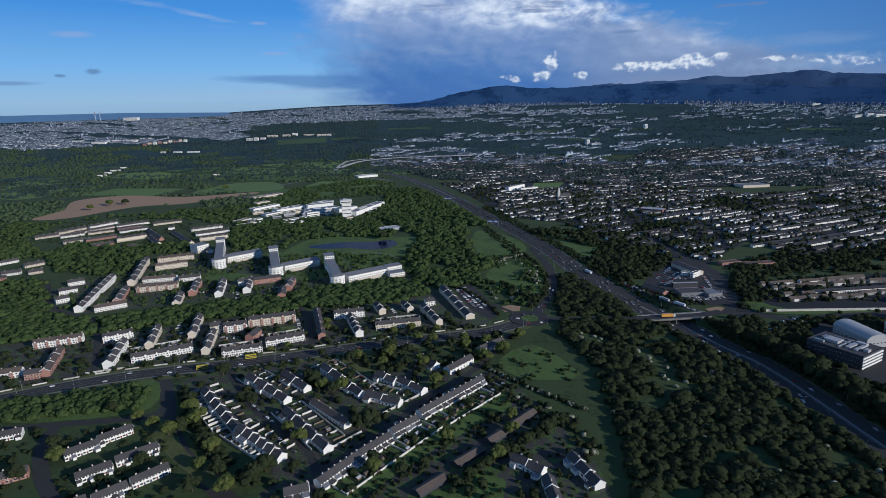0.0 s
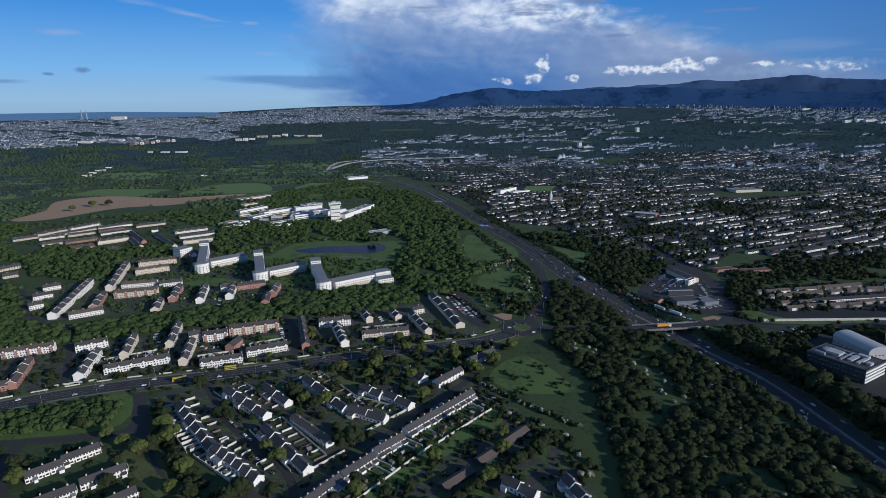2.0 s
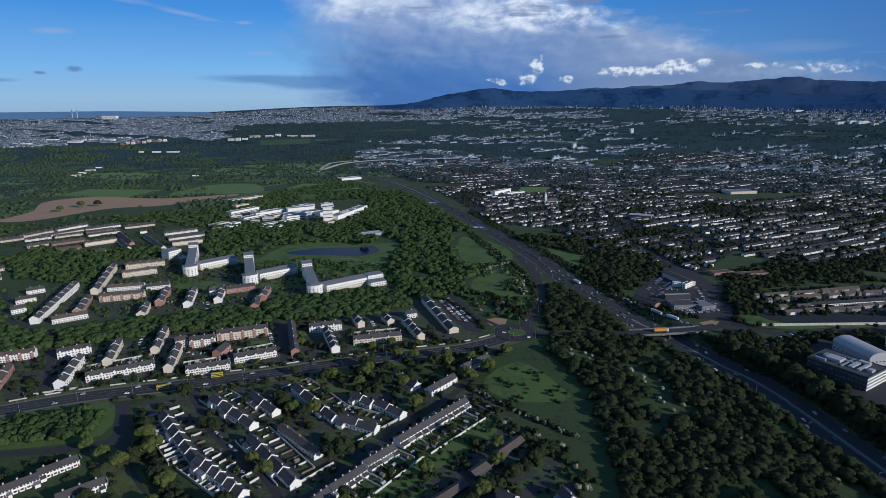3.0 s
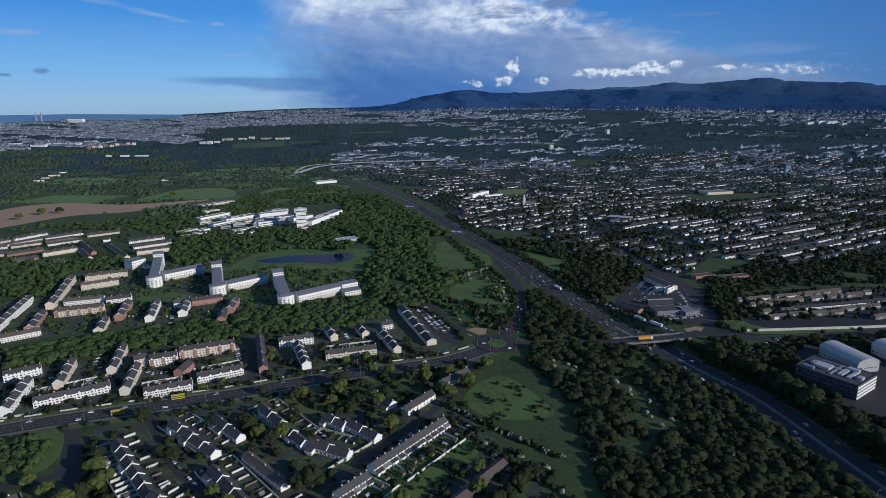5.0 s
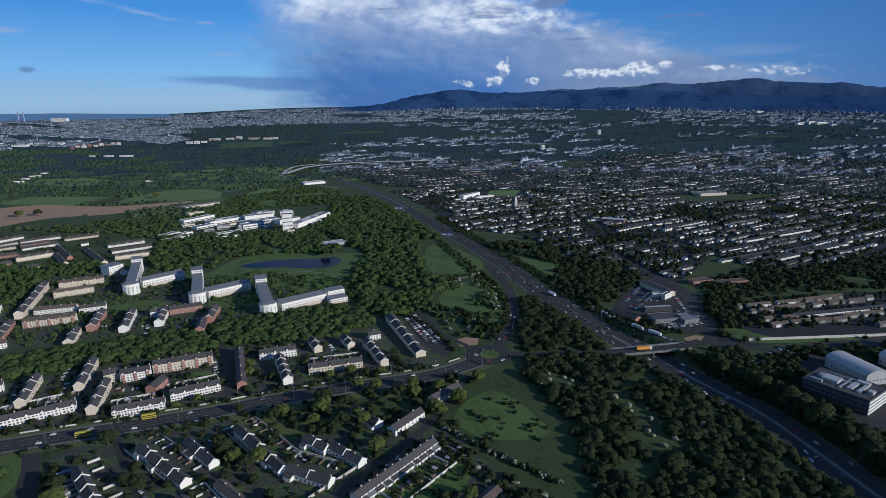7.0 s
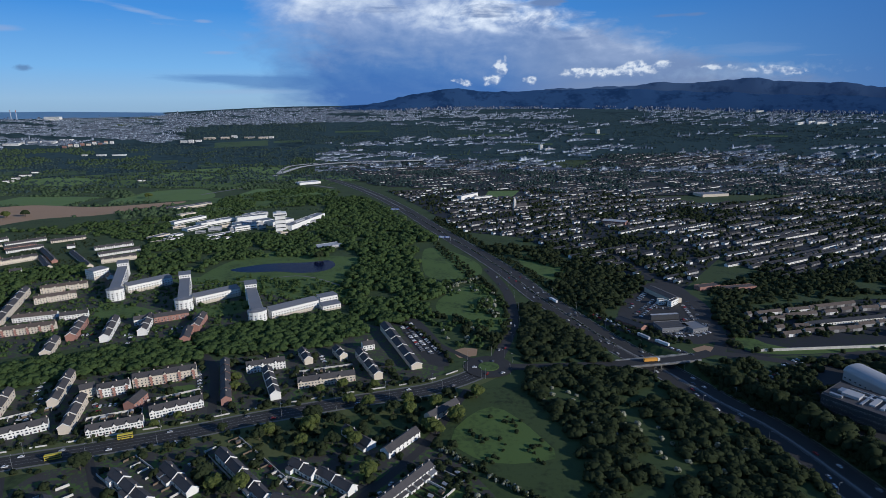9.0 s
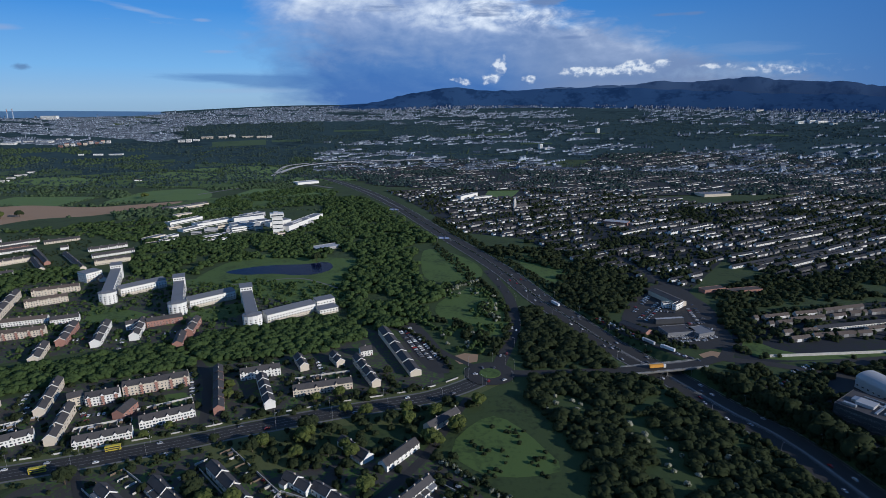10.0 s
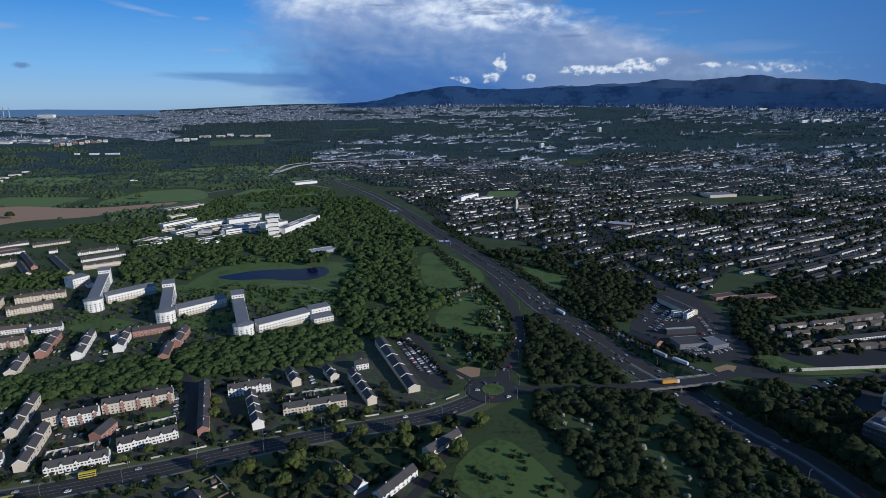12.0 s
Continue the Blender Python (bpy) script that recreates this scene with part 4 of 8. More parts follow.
def disc(name, x, y, r, mat, z, label, category="road"):
    n = 32
    s = Shape()
    s.add([(x, y, z)] + [(x + r * math.cos(math.tau * i / n), y + r * math.sin(math.tau * i / n), z) for i in range(n)], [(0, 1 + i, 1 + (i + 1) % n) for i in range(n)])
    return tagged(s.link(name, mat), label, category, kind="structure")


ROUND = (33.6, 640.2)
disc("road_16", *ROUND, 24, M_ASPHALT, 0.62, "asphalt ring of the roundabout")
tagged(Shape().tube((*ROUND, 0.4), (*ROUND, 0.95), 10.5, 10, 24).link("roundabout_island", M_MEADOW), "grassed roundabout island with kerb", "island", kind="structure")
ROADS.append((np.array([ROUND, (ROUND[0] + 1, ROUND[1])]), 26))

# bridge over the bypass
def bridge():
    a, b = Vector((167, 644.5)), Vector((236.6, 657.5))
    w = b - a
    top = tagged(new("road_bridge"), "concrete road bridge over the dual carriageway", "bridge", kind="structure")
    top.matrix_world = pose(a.x, a.y, 0, 0, 0, math.degrees(math.atan2(w.y, w.x)))
    L = w.length
    Shape().box(-6, -8.2, -0.9, L + 6, 8.2, 0.42).link("deck", M_PAVING, top)
    for y in (-8.1, 7.8):
        p = Shape().box(-6, y, 0.42, L + 6, y + 0.3, 0.8)
        for i in range(int(L / 3)):
            p.box(i * 3, y + 0.1, 0.8, i * 3 + 0.15, y + 0.2, 1.5)
        p.box(-6, y + 0.05, 1.4, L + 6, y + 0.25, 1.6).link("parapet", M_STEEL, top, "steel bridge railing")
    for x in (2, L / 2, L - 2):
        Shape().box(x - 0.5, -6, -7, x + 0.5, 6, -0.9).link("pier", M_PAVING, top)


bridge()

# ---- houses: estate in front ----
EST = dict(extensions=0.45, verges=True, step=-0.75, roof=M_SLATE, depth=8.4, eaves=3.9, ridge=6.9)
terrace(-262.4, 440.1, -205.6, 384.1, 6, blocks=6, label="stepped row of white rendered houses with dark roofs", **EST)
terrace(-202.3, 381, -156.9, 351, 6, blocks=6, label="stepped row of white rendered houses with dark roofs", **EST)
terrace(-234.9, 469.9, -183.3, 431.8, 6, blocks=4, label="stepped row of white rendered houses with dark roofs", **EST)
terrace(-204, 479.5, -172.8, 452.9, 4, blocks=2, label="short row of white rendered houses", **EST)
terrace(-176.5, 411.4, -126.5, 363.3, 7, blocks=4, label="stepped row of white rendered houses with dark roofs", **EST)
terrace(-170.7, 494.4, -120.8, 445, 6, blocks=4, label="stepped row of white rendered houses with dark roofs", **EST)
terrace(-116.8, 445.2, -84.6, 432, 5, blocks=2, label="stepped row of white rendered houses with dark roofs", **EST)
terrace(-115, 483.5, -95.3, 469.6, 3, blocks=2, label="short row of white rendered houses", **EST)
terrace(-93.3, 473, -67.2, 453.7, 4, blocks=2, label="short row of white rendered houses", **EST)
terrace(-160.5, 430.8, -120.7, 397, 6, eaves=4.2, ridge=6.6, roof=M_BROWN, depth=8, label="row of low houses with brown tiled roofs")
terrace(-66.8, 415.4, -17.5, 478.8, 11, depth=7.6, eaves=4.8, ridge=7.2, extensions=0.92, label="long terrace of white rendered houses")
terrace(-84.6, 386.8, -67.5, 407.5, 5, depth=7.6, eaves=4.8, ridge=7.2, extensions=0.92, label="terrace of white rendered houses")
terrace(-102.2, 357.7, -84.6, 382.1, 5, depth=7.6, eaves=4.8, ridge=7.2, extensions=0.92, label="terrace of white rendered houses")
terrace(-122.2, 323.7, -102.6, 356.3, 7, depth=7.6, eaves=4.8, ridge=7.2, extensions=0.92, label="terrace of white rendered houses")
terrace(-85.4, 526.5, -61.8, 504, 3, blocks=2, label="pair of white rendered houses", **EST)
terrace(-51, 493.7, -30, 522.3, 4, depth=8.5, label="short row of white rendered houses")
terrace(-21.8, 541.7, 1.2, 566, 3, depth=8.5, wall=M_CREAM, label="cream rendered house beside the roundabout")
terrace(8.3, 404.9, 26.1, 426.4, 4, eaves=2.8, ridge=4.6, windows=False, chimneys=False, roof=M_BROWN, label="low row of garages with brown roofs", wall=M_DARK_WALL)
terrace(-10.1, 381.2, 2.5, 395.7, 3, eaves=2.8, ridge=4.6, windows=False, chimneys=False, roof=M_BROWN, label="low row of garages with brown roofs", wall=M_DARK_WALL)
terrace(-32.7, 352, -14, 372.3, 5, eaves=2.8, ridge=4.6, windows=False, chimneys=False, roof=M_BROWN, label="low row of garages with brown roofs", wall=M_DARK_WALL)
terrace(-55.1, 319.8, -38.5, 338.4, 5, eaves=2.8, ridge=4.6, windows=False, chimneys=False, roof=M_BROWN, label="low row of garages with brown roofs", wall=M_DARK_WALL)
terrace(8.7, 360.2, 28.9, 345.9, 4, blocks=2, label="stepped row of white rendered houses", **EST)
terrace(30.6, 338.7, 34.6, 315.4, 3, blocks=2, label="stepped row of white rendered houses", **EST)
terrace(49, 363.9, 64.2, 333.8, 4, blocks=3, label="stepped row of white rendered houses", **EST)
terrace(-141.5, 313.3, -126.7, 319.9, 3, label="short row of white rendered houses", **EST)
# lower left estate
for q in (
    (-321.1, 343.4, -306, 360.4), (-309.1, 363.3, -293.3, 381.7), (-292.7, 318.7, -276.5, 334.4), (-277.2, 339.1, -257, 358.7),
    (-264.8, 298.2, -250.9, 314), (-250.1, 316.4, -234.2, 335), (-289.8, 281.2, -268.9, 298.5), (-400.7, 359.6, -379.2, 372),
):
    terrace(*q, 6, depth=7.8, eaves=4.9, ridge=7.4, extensions=0.35, label="terrace of white rendered houses with small gardens", roof=M_SLATE)
terrace(-347.5, 313.9, -332.7, 325, 4, label="terrace of brick houses", wall=M_BRICK)
# terraces along the main road
terrace(-511.2, 535.6, -468.4, 556.3, 9, wall=M_WHITE, bays=M_BRICK, eaves=7.4, ridge=10, depth=9, gables=2, label="terrace of white houses with red brick bays", roof=M_BROWN)
terrace(-469.3, 522.1, -442.9, 469.4, 5, wall=M_BRICK, eaves=6, ridge=9, depth=9, label="terrace of red brick houses", roof=M_BROWN, step=-0.5, blocks=3, verges=True)
terrace(-510, 454.3, -469, 473.2, 8, bays=M_BRICK, eaves=6, ridge=9, depth=9, gables=2, label="terrace of white houses with red brick bays", roof=M_BROWN)
terrace(-459.3, 465, -446.1, 471.7, 3, wall=M_BRICK, eaves=6, ridge=9, depth=9, label="terrace of red brick houses")
terrace(-443.4, 553.9, -418.8, 571.4, 5, eaves=7.4, ridge=10, depth=9, label="terrace of white rendered houses", gables=2)
terrace(-409.9, 542.5, -391.4, 489.3, 6, eaves=6.5, ridge=9.5, depth=9, label="white rendered house row end-on to the road", step=-0.7, blocks=4, verges=True)
terrace(-397.8, 585.9, -378, 537.5, 4, eaves=6.5, ridge=9.5, depth=8.5, wall=M_CREAM, label="cream rendered house row end-on to the road", step=-0.7, blocks=3, verges=True)
terrace(-377.3, 505.9, -327.3, 536.4, 11, eaves=6, ridge=9, depth=9, gables=2, label="long terrace of white rendered houses facing the road")
terrace(-366.2, 622.1, -345.7, 567.2, 4, eaves=6.5, ridge=9.5, depth=8.5, wall=M_CREAM, label="cream rendered house row end-on to the road", step=-0.7, blocks=3, verges=True)
terrace(-324.3, 574.6, -307.6, 525.5, 4, eaves=6.5, ridge=9.5, depth=8.5, wall=M_CREAM, label="cream rendered house row end-on to the road", step=-0.7, blocks=3, verges=True)
terrace(-252.9, 551.1, -216.5, 570.8, 9, eaves=6.5, ridge=9.8, depth=9, gables=2, label="terrace of white rendered houses facing the road")
terrace(-288.7, 523.9, -251.8, 539.7, 9, eaves=6, ridge=9, depth=9, gables=2, label="terrace of white houses with small front gables")
terrace(-296.2, 605, -246.3, 626, 9, eaves=9.5, ridge=12.6, depth=10, bays=M_BRICK, wall=M_CREAM, gables=2, label="tall terrace of cream houses with red brick bays")
terrace(-333.7, 585.5, -323.7, 592.5, 2, eaves=8.5, ridge=11.6, depth=10, wall=M_CREAM, label="pair of tall cream houses")
terrace(-318.2, 587.1, -294.7, 597.5, 5, eaves=8.5, ridge=11.6, depth=10, bays=M_BRICK, wall=M_WHITE, gables=2, label="tall terrace with red brick bays")
terrace(-274.8, 581.4, -275.9, 561.2, 2, eaves=6.5, ridge=9.6, depth=10, wall=M_BRICK, label="red brick house with gable end", chimneys=False)
terrace(-226.1, 644.1, -195.8, 569, 8, eaves=6.6, ridge=9.2, depth=8.4, wall=M_BRICK, label="stepped row of red brick houses end-on to the road", step=-0.5, blocks=5)
terrace(-201.2, 633.2, -167, 645.6, 6, eaves=7.6, ridge=10.6, depth=9, gables=2, label="terrace of white houses with tall bays", wall=M_WHITE)
terrace(-179, 626.4, -156, 578.4, 5, eaves=6, ridge=9, depth=9, label="stepped white house row end-on to the road", step=-0.6, blocks=4, verges=True)
terrace(-143, 601.8, -93.3, 617.3, 9, eaves=6.5, ridge=9.6, depth=9, gables=3, wall=M_CREAM, label="terrace of cream houses facing the road")
terrace(-157.2, 672.5, -144.5, 649.2, 2, eaves=5.8, ridge=8.8, depth=8.5, wall=M_CREAM, label="cream rendered house with gable end", step=-0.5, blocks=2, verges=True)
terrace(-122.6, 676.8, -111.1, 657.6, 2, eaves=5.8, ridge=8.8, depth=8.5, wall=M_CREAM, label="cream rendered house with gable end", step=-0.5, blocks=2, verges=True)
terrace(-97, 667, -70.7, 615.1, 6, eaves=6, ridge=8.8, depth=8.5, wall=M_CREAM, label="stepped cream house row end-on to the road", step=-0.6, blocks=4, verges=True)
terrace(-96.6, 683.8, -85.2, 688.6, 2, eaves=6, ridge=9, depth=9, label="pair of white rendered houses")
terrace(-79.6, 741, -36.1, 636.5, 5, blocks=5, step=-0.5, eaves=5, ridge=7.6, depth=11, wall=M_CREAM, roof=M_SLATE, verges=True, label="long low cream building with stepped dark roof beside a car park", chimneys=False, windows=False, category="building")
# upper left estate
terrace(-595.2, 784.8, -544.4, 645.3, 14, eaves=7, ridge=10, depth=10, gables=2, label="long stepped row of white houses", step=-0.35, blocks=8, verges=True)
terrace(-602.5, 882.4, -545.7, 755.7, 8, eaves=8, ridge=11, depth=10, label="stepped row of cream houses", wall=M_CREAM, step=-0.5, blocks=5, verges=True)
terrace(-584.4, 886.1, -534.1, 913, 8, eaves=8, ridge=11, depth=9, gables=2, wall=M_CREAM, label="terrace of cream houses with front gables", roof=M_BROWN)
terrace(-560.2, 839.5, -521, 867.7, 8, eaves=8, ridge=11, depth=9, gables=2, wall=M_CREAM, label="terrace of cream houses with front gables", roof=M_BROWN)
terrace(-538.3, 773.8, -493.2, 789.2, 8, eaves=6, ridge=9, depth=9, label="terrace of white houses", roof=M_BROWN)
terrace(-518.9, 728.7, -467.3, 748.4, 9, eaves=8, ridge=11, depth=9, bays=M_BRICK, wall=M_CREAM, gables=2, label="terrace of cream houses with red brick bays", roof=M_BROWN)
terrace(-484.4, 780.3, -456.9, 792.6, 5, eaves=6, ridge=9, depth=9, label="terrace of white houses")
terrace(-646.7, 755.1, -630.7, 769.8, 4, eaves=6, ridge=9, depth=10, label="pair of white rendered houses")
terrace(-628.3, 714.7, -612.2, 730.8, 4, eaves=6, ridge=9, depth=10, label="pair of white rendered houses")
terrace(-603.4, 678.2, -593.2, 690.4, 3, eaves=6, ridge=9, depth=10, label="pair of white rendered houses")
terrace(-524.3, 648.5, -494.7, 671.4, 7, eaves=6, ridge=9, depth=9, label="terrace of white houses", roof=M_BROWN)
terrace(-537, 732, -513.7, 677.8, 3, eaves=6, ridge=9, depth=10, wall=M_BRICK, label="short row of red brick houses", step=-0.5, blocks=3, verges=True)
terrace(-445.8, 765.9, -426.8, 712.8, 3, eaves=7, ridge=10, depth=10, wall=M_BRICK, label="short row of red brick houses", step=-0.5, blocks=3, verges=True)
terrace(-409.3, 769.6, -386.5, 709.1, 4, eaves=6.5, ridge=9.5, depth=10, label="white house row end-on to the road", step=-0.5, blocks=3, verges=True)
terrace(-370.2, 775.8, -354.3, 727.2, 3, eaves=6.5, ridge=9.5, depth=10, label="short row of white houses", step=-0.5, blocks=3, verges=True)
terrace(-382.4, 761.1, -365.2, 772.6, 3, eaves=7, ridge=10, depth=9, label="terrace of white houses")
terrace(-362.2, 769.8, -327.8, 787.6, 6, eaves=7, ridge=10, depth=9, wall=M_BRICK, label="terrace of red brick houses")
terrace(-306.3, 779, -298.6, 738, 3, eaves=7, ridge=10, depth=10, wall=M_BRICK, label="short row of red brick houses", step=-0.5, blocks=2, verges=True)
terrace(-304.4, 735.8, -294.4, 703.6, 2, eaves=6.5, ridge=9.5, depth=10, wall=M_BRICK, label="short row of red brick houses")
terrace(-440.7, 708.1, -424.1, 668.5, 3, eaves=6.5, ridge=9.5, depth=10, wall=M_CREAM, label="short row of cream houses", step=-0.5, blocks=2, verges=True)
# far left estate
FL = dict(windows="small", roof=M_SLATE, eaves=4.3, ridge=7.4, depth=9.5)
terrace(-972.2, 1069.2, -943.9, 1101.8, 8, label="terrace of cream houses", wall=M_CREAM, **FL)
terrace(-960.1, 1113.6, -937.4, 1173.5, 9, gables=3, wall=M_CREAM, label="terrace of cream houses with dark roofs", **FL)
terrace(-933.9, 1179.7, -906.7, 1238.8, 9, gables=3, label="terrace of white houses with dark roofs", **FL)
terrace(-922.8, 1079.1, -893.1, 1112.1, 8, gables=3, label="terrace of white houses with dark roofs", **FL)
terrace(-885.1, 1111.9, -849.7, 1146.3, 8, gables=3, wall=M_CREAM, label="terrace of cream houses with dark roofs", **FL)
terrace(-845.9, 1152.2, -811.3, 1188.8, 8, gables=3, wall=M_BRICK, label="terrace of brick houses with dark roofs", **FL)
terrace(-839.9, 1045.9, -801.8, 1087.6, 8, label="terrace of brick houses", wall=M_BRICK, **FL)
terrace(-768.7, 1041.1, -731.5, 1082.5, 8, gables=2, label="terrace of cream houses with front gables", wall=M_CREAM, **{**FL, "eaves": 7.5, "ridge": 10.5})
terrace(-766.3, 1144.1, -680.5, 1053.5, 5, label="row of brick houses", wall=M_BRICK, **FL)
terrace(-694.4, 1119.9, -597, 1018, 7, label="row of cream houses", wall=M_CREAM, **FL)
terrace(-667.8, 1142.6, -618.1, 1184.2, 9, gables=2, label="terrace of white houses with front gables", **FL)
terrace(-631.8, 1095.9, -580.9, 1140.2, 9, label="terrace of white houses", **FL)
terrace(-597.2, 1048.3, -553.2, 1078.7, 8, gables=2, label="terrace of cream houses with front gables", wall=M_CREAM, **{**FL, "eaves": 7.5, "ridge": 10.5})
terrace(-874.9, 859.8, -852.8, 894, 6, label="terrace of white houses", **FL)
terrace(-802.3, 804.9, -781.5, 821.6, 5, label="terrace of white houses", **FL)
terrace(-805.2, 852.8, -789.8, 878.6, 4, label="terrace of cream houses", wall=M_CREAM, **FL)
for q, n, m in (
    ((-917.1, 1112.6, -876.7, 1184.4), 10, M_CREAM), ((-869.7, 1184.2, -825, 1235.9), 9, M_WHITE), ((-790.1, 996.2, -763.5, 1024.6), 6, M_BRICK), ((-873.5, 1026.2, -847.9, 1056.4), 6, M_CREAM),
    ((-729.2, 1086.1, -661.7, 1013.5), 4, M_CREAM), ((-823.5, 1127.8, -782.2, 1168.9), 8, M_WHITE), ((-796.1, 1207.9, -750.1, 1247), 7, M_CREAM), ((-1011.2, 952.6, -980.7, 988.9), 7, M_WHITE),
    ((-567, 998.7, -524.5, 953.8), 3, M_WHITE), ((-710.4, 990.2, -696.9, 999.3), 2, M_WHITE), ((-764, 815.2, -749.7, 828.7), 3, M_CREAM), ((-799.3, 770.7, -778.2, 789.4), 5, M_BRICK),
):
    terrace(*q, n, label="terrace of small houses with brown roofs", wall=m, **FL)
terrace(-730.3, 1159.9, -719.2, 1165.7, 1, label="white house on the hill", windows=False)

# ---- crescent of flats ----
def flats(x0, y0, x1, y1, depth, height, label, roof=None, side=1, mono=2.0, decks=True):
    """A block of flats with a shallow roof that falls to the back, white walls, bands of windows and balconies."""
    a, b = Vector((x0, y0)), Vector((x1, y1))
    w = (b - a).normalized()
    top = new("block_of_flats")
    top.matrix_world = pose(a.x, a.y, 0, 0, 0, math.degrees(math.atan2(w.y, w.x)))
    L = (b - a).length
    c = a + w * L / 2 + Vector((-w.y, w.x)) * depth / 2
    BLOCKS.append((c.x, c.y, w.x, w.y, L / 2, depth / 2))
    Shape().prism([(0, -1), (depth, -1), (depth, height + mono), (0, height)], 0, L).link("wall", M_WHITE, top)
    Shape().prism([(-0.8, height + 0.02 - mono * 0.8 / depth), (depth + 0.5, height + 0.02 + mono), (depth + 0.5, height + 0.35 + mono), (-0.8, height + 0.35 - mono * 0.8 / depth)], -0.5, L + 0.5).link("roof", roof or M_GREY, top, "grey metal roof")
    floors = max(2, int(height / 3.0))
    Shape().box(0.3, -0.08, -0.5, L - 0.3, 0.0, height * 0.38).link("plinth", M_CREAM, top, "cream brick lower storeys")
    n = max(2, int(L / 3.6))
    for f in range(floors):
        z = 0.8 + f * 3.0
        for k in range(n):
            share("window", WIN_LOW if f % 2 else WIN_BIG, top, pose((k + 0.5) * L / n, -0.10, z))
        for k in range(max(2, int(depth / 4))):
            for x, turn in ((L + 0.02, 90), (-0.02, -90))[: 2 if depth < 30 else 1]:
                share("window", WIN_BIG, top, pose(x, (k + 0.5) * depth / max(2, int(depth / 4)), z, 0, 0, turn))
    if decks:
        for f in range(1, floors):
            Shape().box(L + 0.02, depth * 0.15, f * 3.0 - 0.1, L + 1.5, depth * 0.85, f * 3.0 + 0.1).box(L + 1.4, depth * 0.15, f * 3.0, L + 1.5, depth * 0.85, f * 3.0 + 1.1).link("balcony", M_WHITE, top)
    return tagged(top, label, "flats", "crescent of flats")


BALCONY = Shape().box(0, -1.6, -0.1, 1.4, 1.6, 0.08).box(1.3, -1.6, 0.08, 1.4, 1.6, 1.1).box(0, -1.6, 0.08, 1.3, -1.5, 1.1).box(0, 1.5, 0.08, 1.3, 1.6, 1.1).mesh("balcony", M_LIGHT)


def flats_back(x0, y0, x1, y1, width, height, label):
    """A block of flats that runs back from the lawn, with a broader many-sided front."""
    a, b = Vector((x0, y0)), Vector((x1, y1))
    w = (b - a).normalized()
    n = Vector((w.y, -w.x))
    p, q = a - n * width / 2, a + n * width / 2
    depth = (b - a).length
    top = flats(p.x, p.y, q.x, q.y, depth, height, label, mono=0.5)
    Shape().box(-1.2, depth - 15, -1, width + 1.2, depth + 1, height + 5.5).link("back_tower", M_WHITE, top)
    Shape().prism([(depth - 16, height + 5.5), (depth + 2, height + 6.6), (depth + 2, height + 7.0), (depth - 16, height + 5.9)], -2.0, width + 2.0).link("back_tower_roof", M_GREY, top, "grey metal roof")
    for k in range(4):
        share("window", WIN_LOW, top, pose(1.2 + k * (width - 2.4) / 3, depth - 15.04, height + 2.2))
    for z in (3.2, 6.2, 9.2, 12.2):
        for k in range(5):
            share("balcony", BALCONY, top, pose(width + 0.02, depth * (0.3 + 0.12 * k), z))
    r = width * 0.88
    ring = [(width / 2 + r * math.cos(math.pi * t / 6), 4 + r * 0.8 * math.sin(math.pi * t / 6)) for t in range(12)]
    k = len(ring)
    s = Shape().add([(x, y, -1) for x, y in ring] + [(x, y, height - 1.0) for x, y in ring], [(i, (i + 1) % k, k + (i + 1) % k, k + i) for i in range(k)] + [tuple(range(k, 2 * k))])
    s.link("front_tower", M_WHITE, top)
    e = [(width / 2 + (x - width / 2) * 1.06, 4 + (y - 4) * 1.06) for x, y in ring]
    t = Shape().add([(x, y, height - 1.0) for x, y in e] + [(x, y, height - 0.6) for x, y in e] + [(width / 2, 6, height + 1.2)], [(i, (i + 1) % k, k + (i + 1) % k, k + i) for i in range(k)] + [(k + i, k + (i + 1) % k, 2 * k) for i in range(k)])
    t.link("tower_roof", M_GREY, top)
    for i in range(5, 12):
        x, y = (Vector(ring[i]) + Vector(ring[(i + 1) % k])) / 2
        f = Vector(ring[(i + 1) % k]) - Vector(ring[i])
        for z in range(4):
            share("window", WIN_LOW, top, pose(x, y, 0.8 + 2.9 * z, 0, 0, math.degrees(math.atan2(f.y, f.x))) @ pose(0, -0.03, 0))
    return top


flats(-455.1, 879.5, -414.4, 924.3, 13, 11.5, "long white block of flats with a grey metal roof", decks=False)
flats(-336, 827, -292.9, 867.9, 13, 11.5, "long white block of flats with a grey metal roof", decks=False)
flats(-219.4, 772.6, -171.9, 812.8, 13, 11.5, "long white block of flats with a grey metal roof", decks=False)
flats_back(-457.6, 852.5, -517.1, 979.1, 12.5, 16.5, "tall white block of flats running back from the lawn")
flats_back(-343.4, 808.4, -388.3, 911.3, 12.5, 16.5, "tall white block of flats running back from the lawn")
flats_back(-233.1, 762.5, -276.3, 862.5, 12.5, 16.5, "tall white block of flats running back from the lawn")
flats(-163.8, 800.2, -143.8, 812.7, 15, 7, "low white end block of flats", mono=0.6, decks=False)
flats(-172.1, 822, -152.3, 835.4, 14, 11, "low white end block of flats", mono=0.6)
flats(-545.9, 947.3, -535.3, 969.4, 21, 14, "white corner block of flats", mono=0.6)

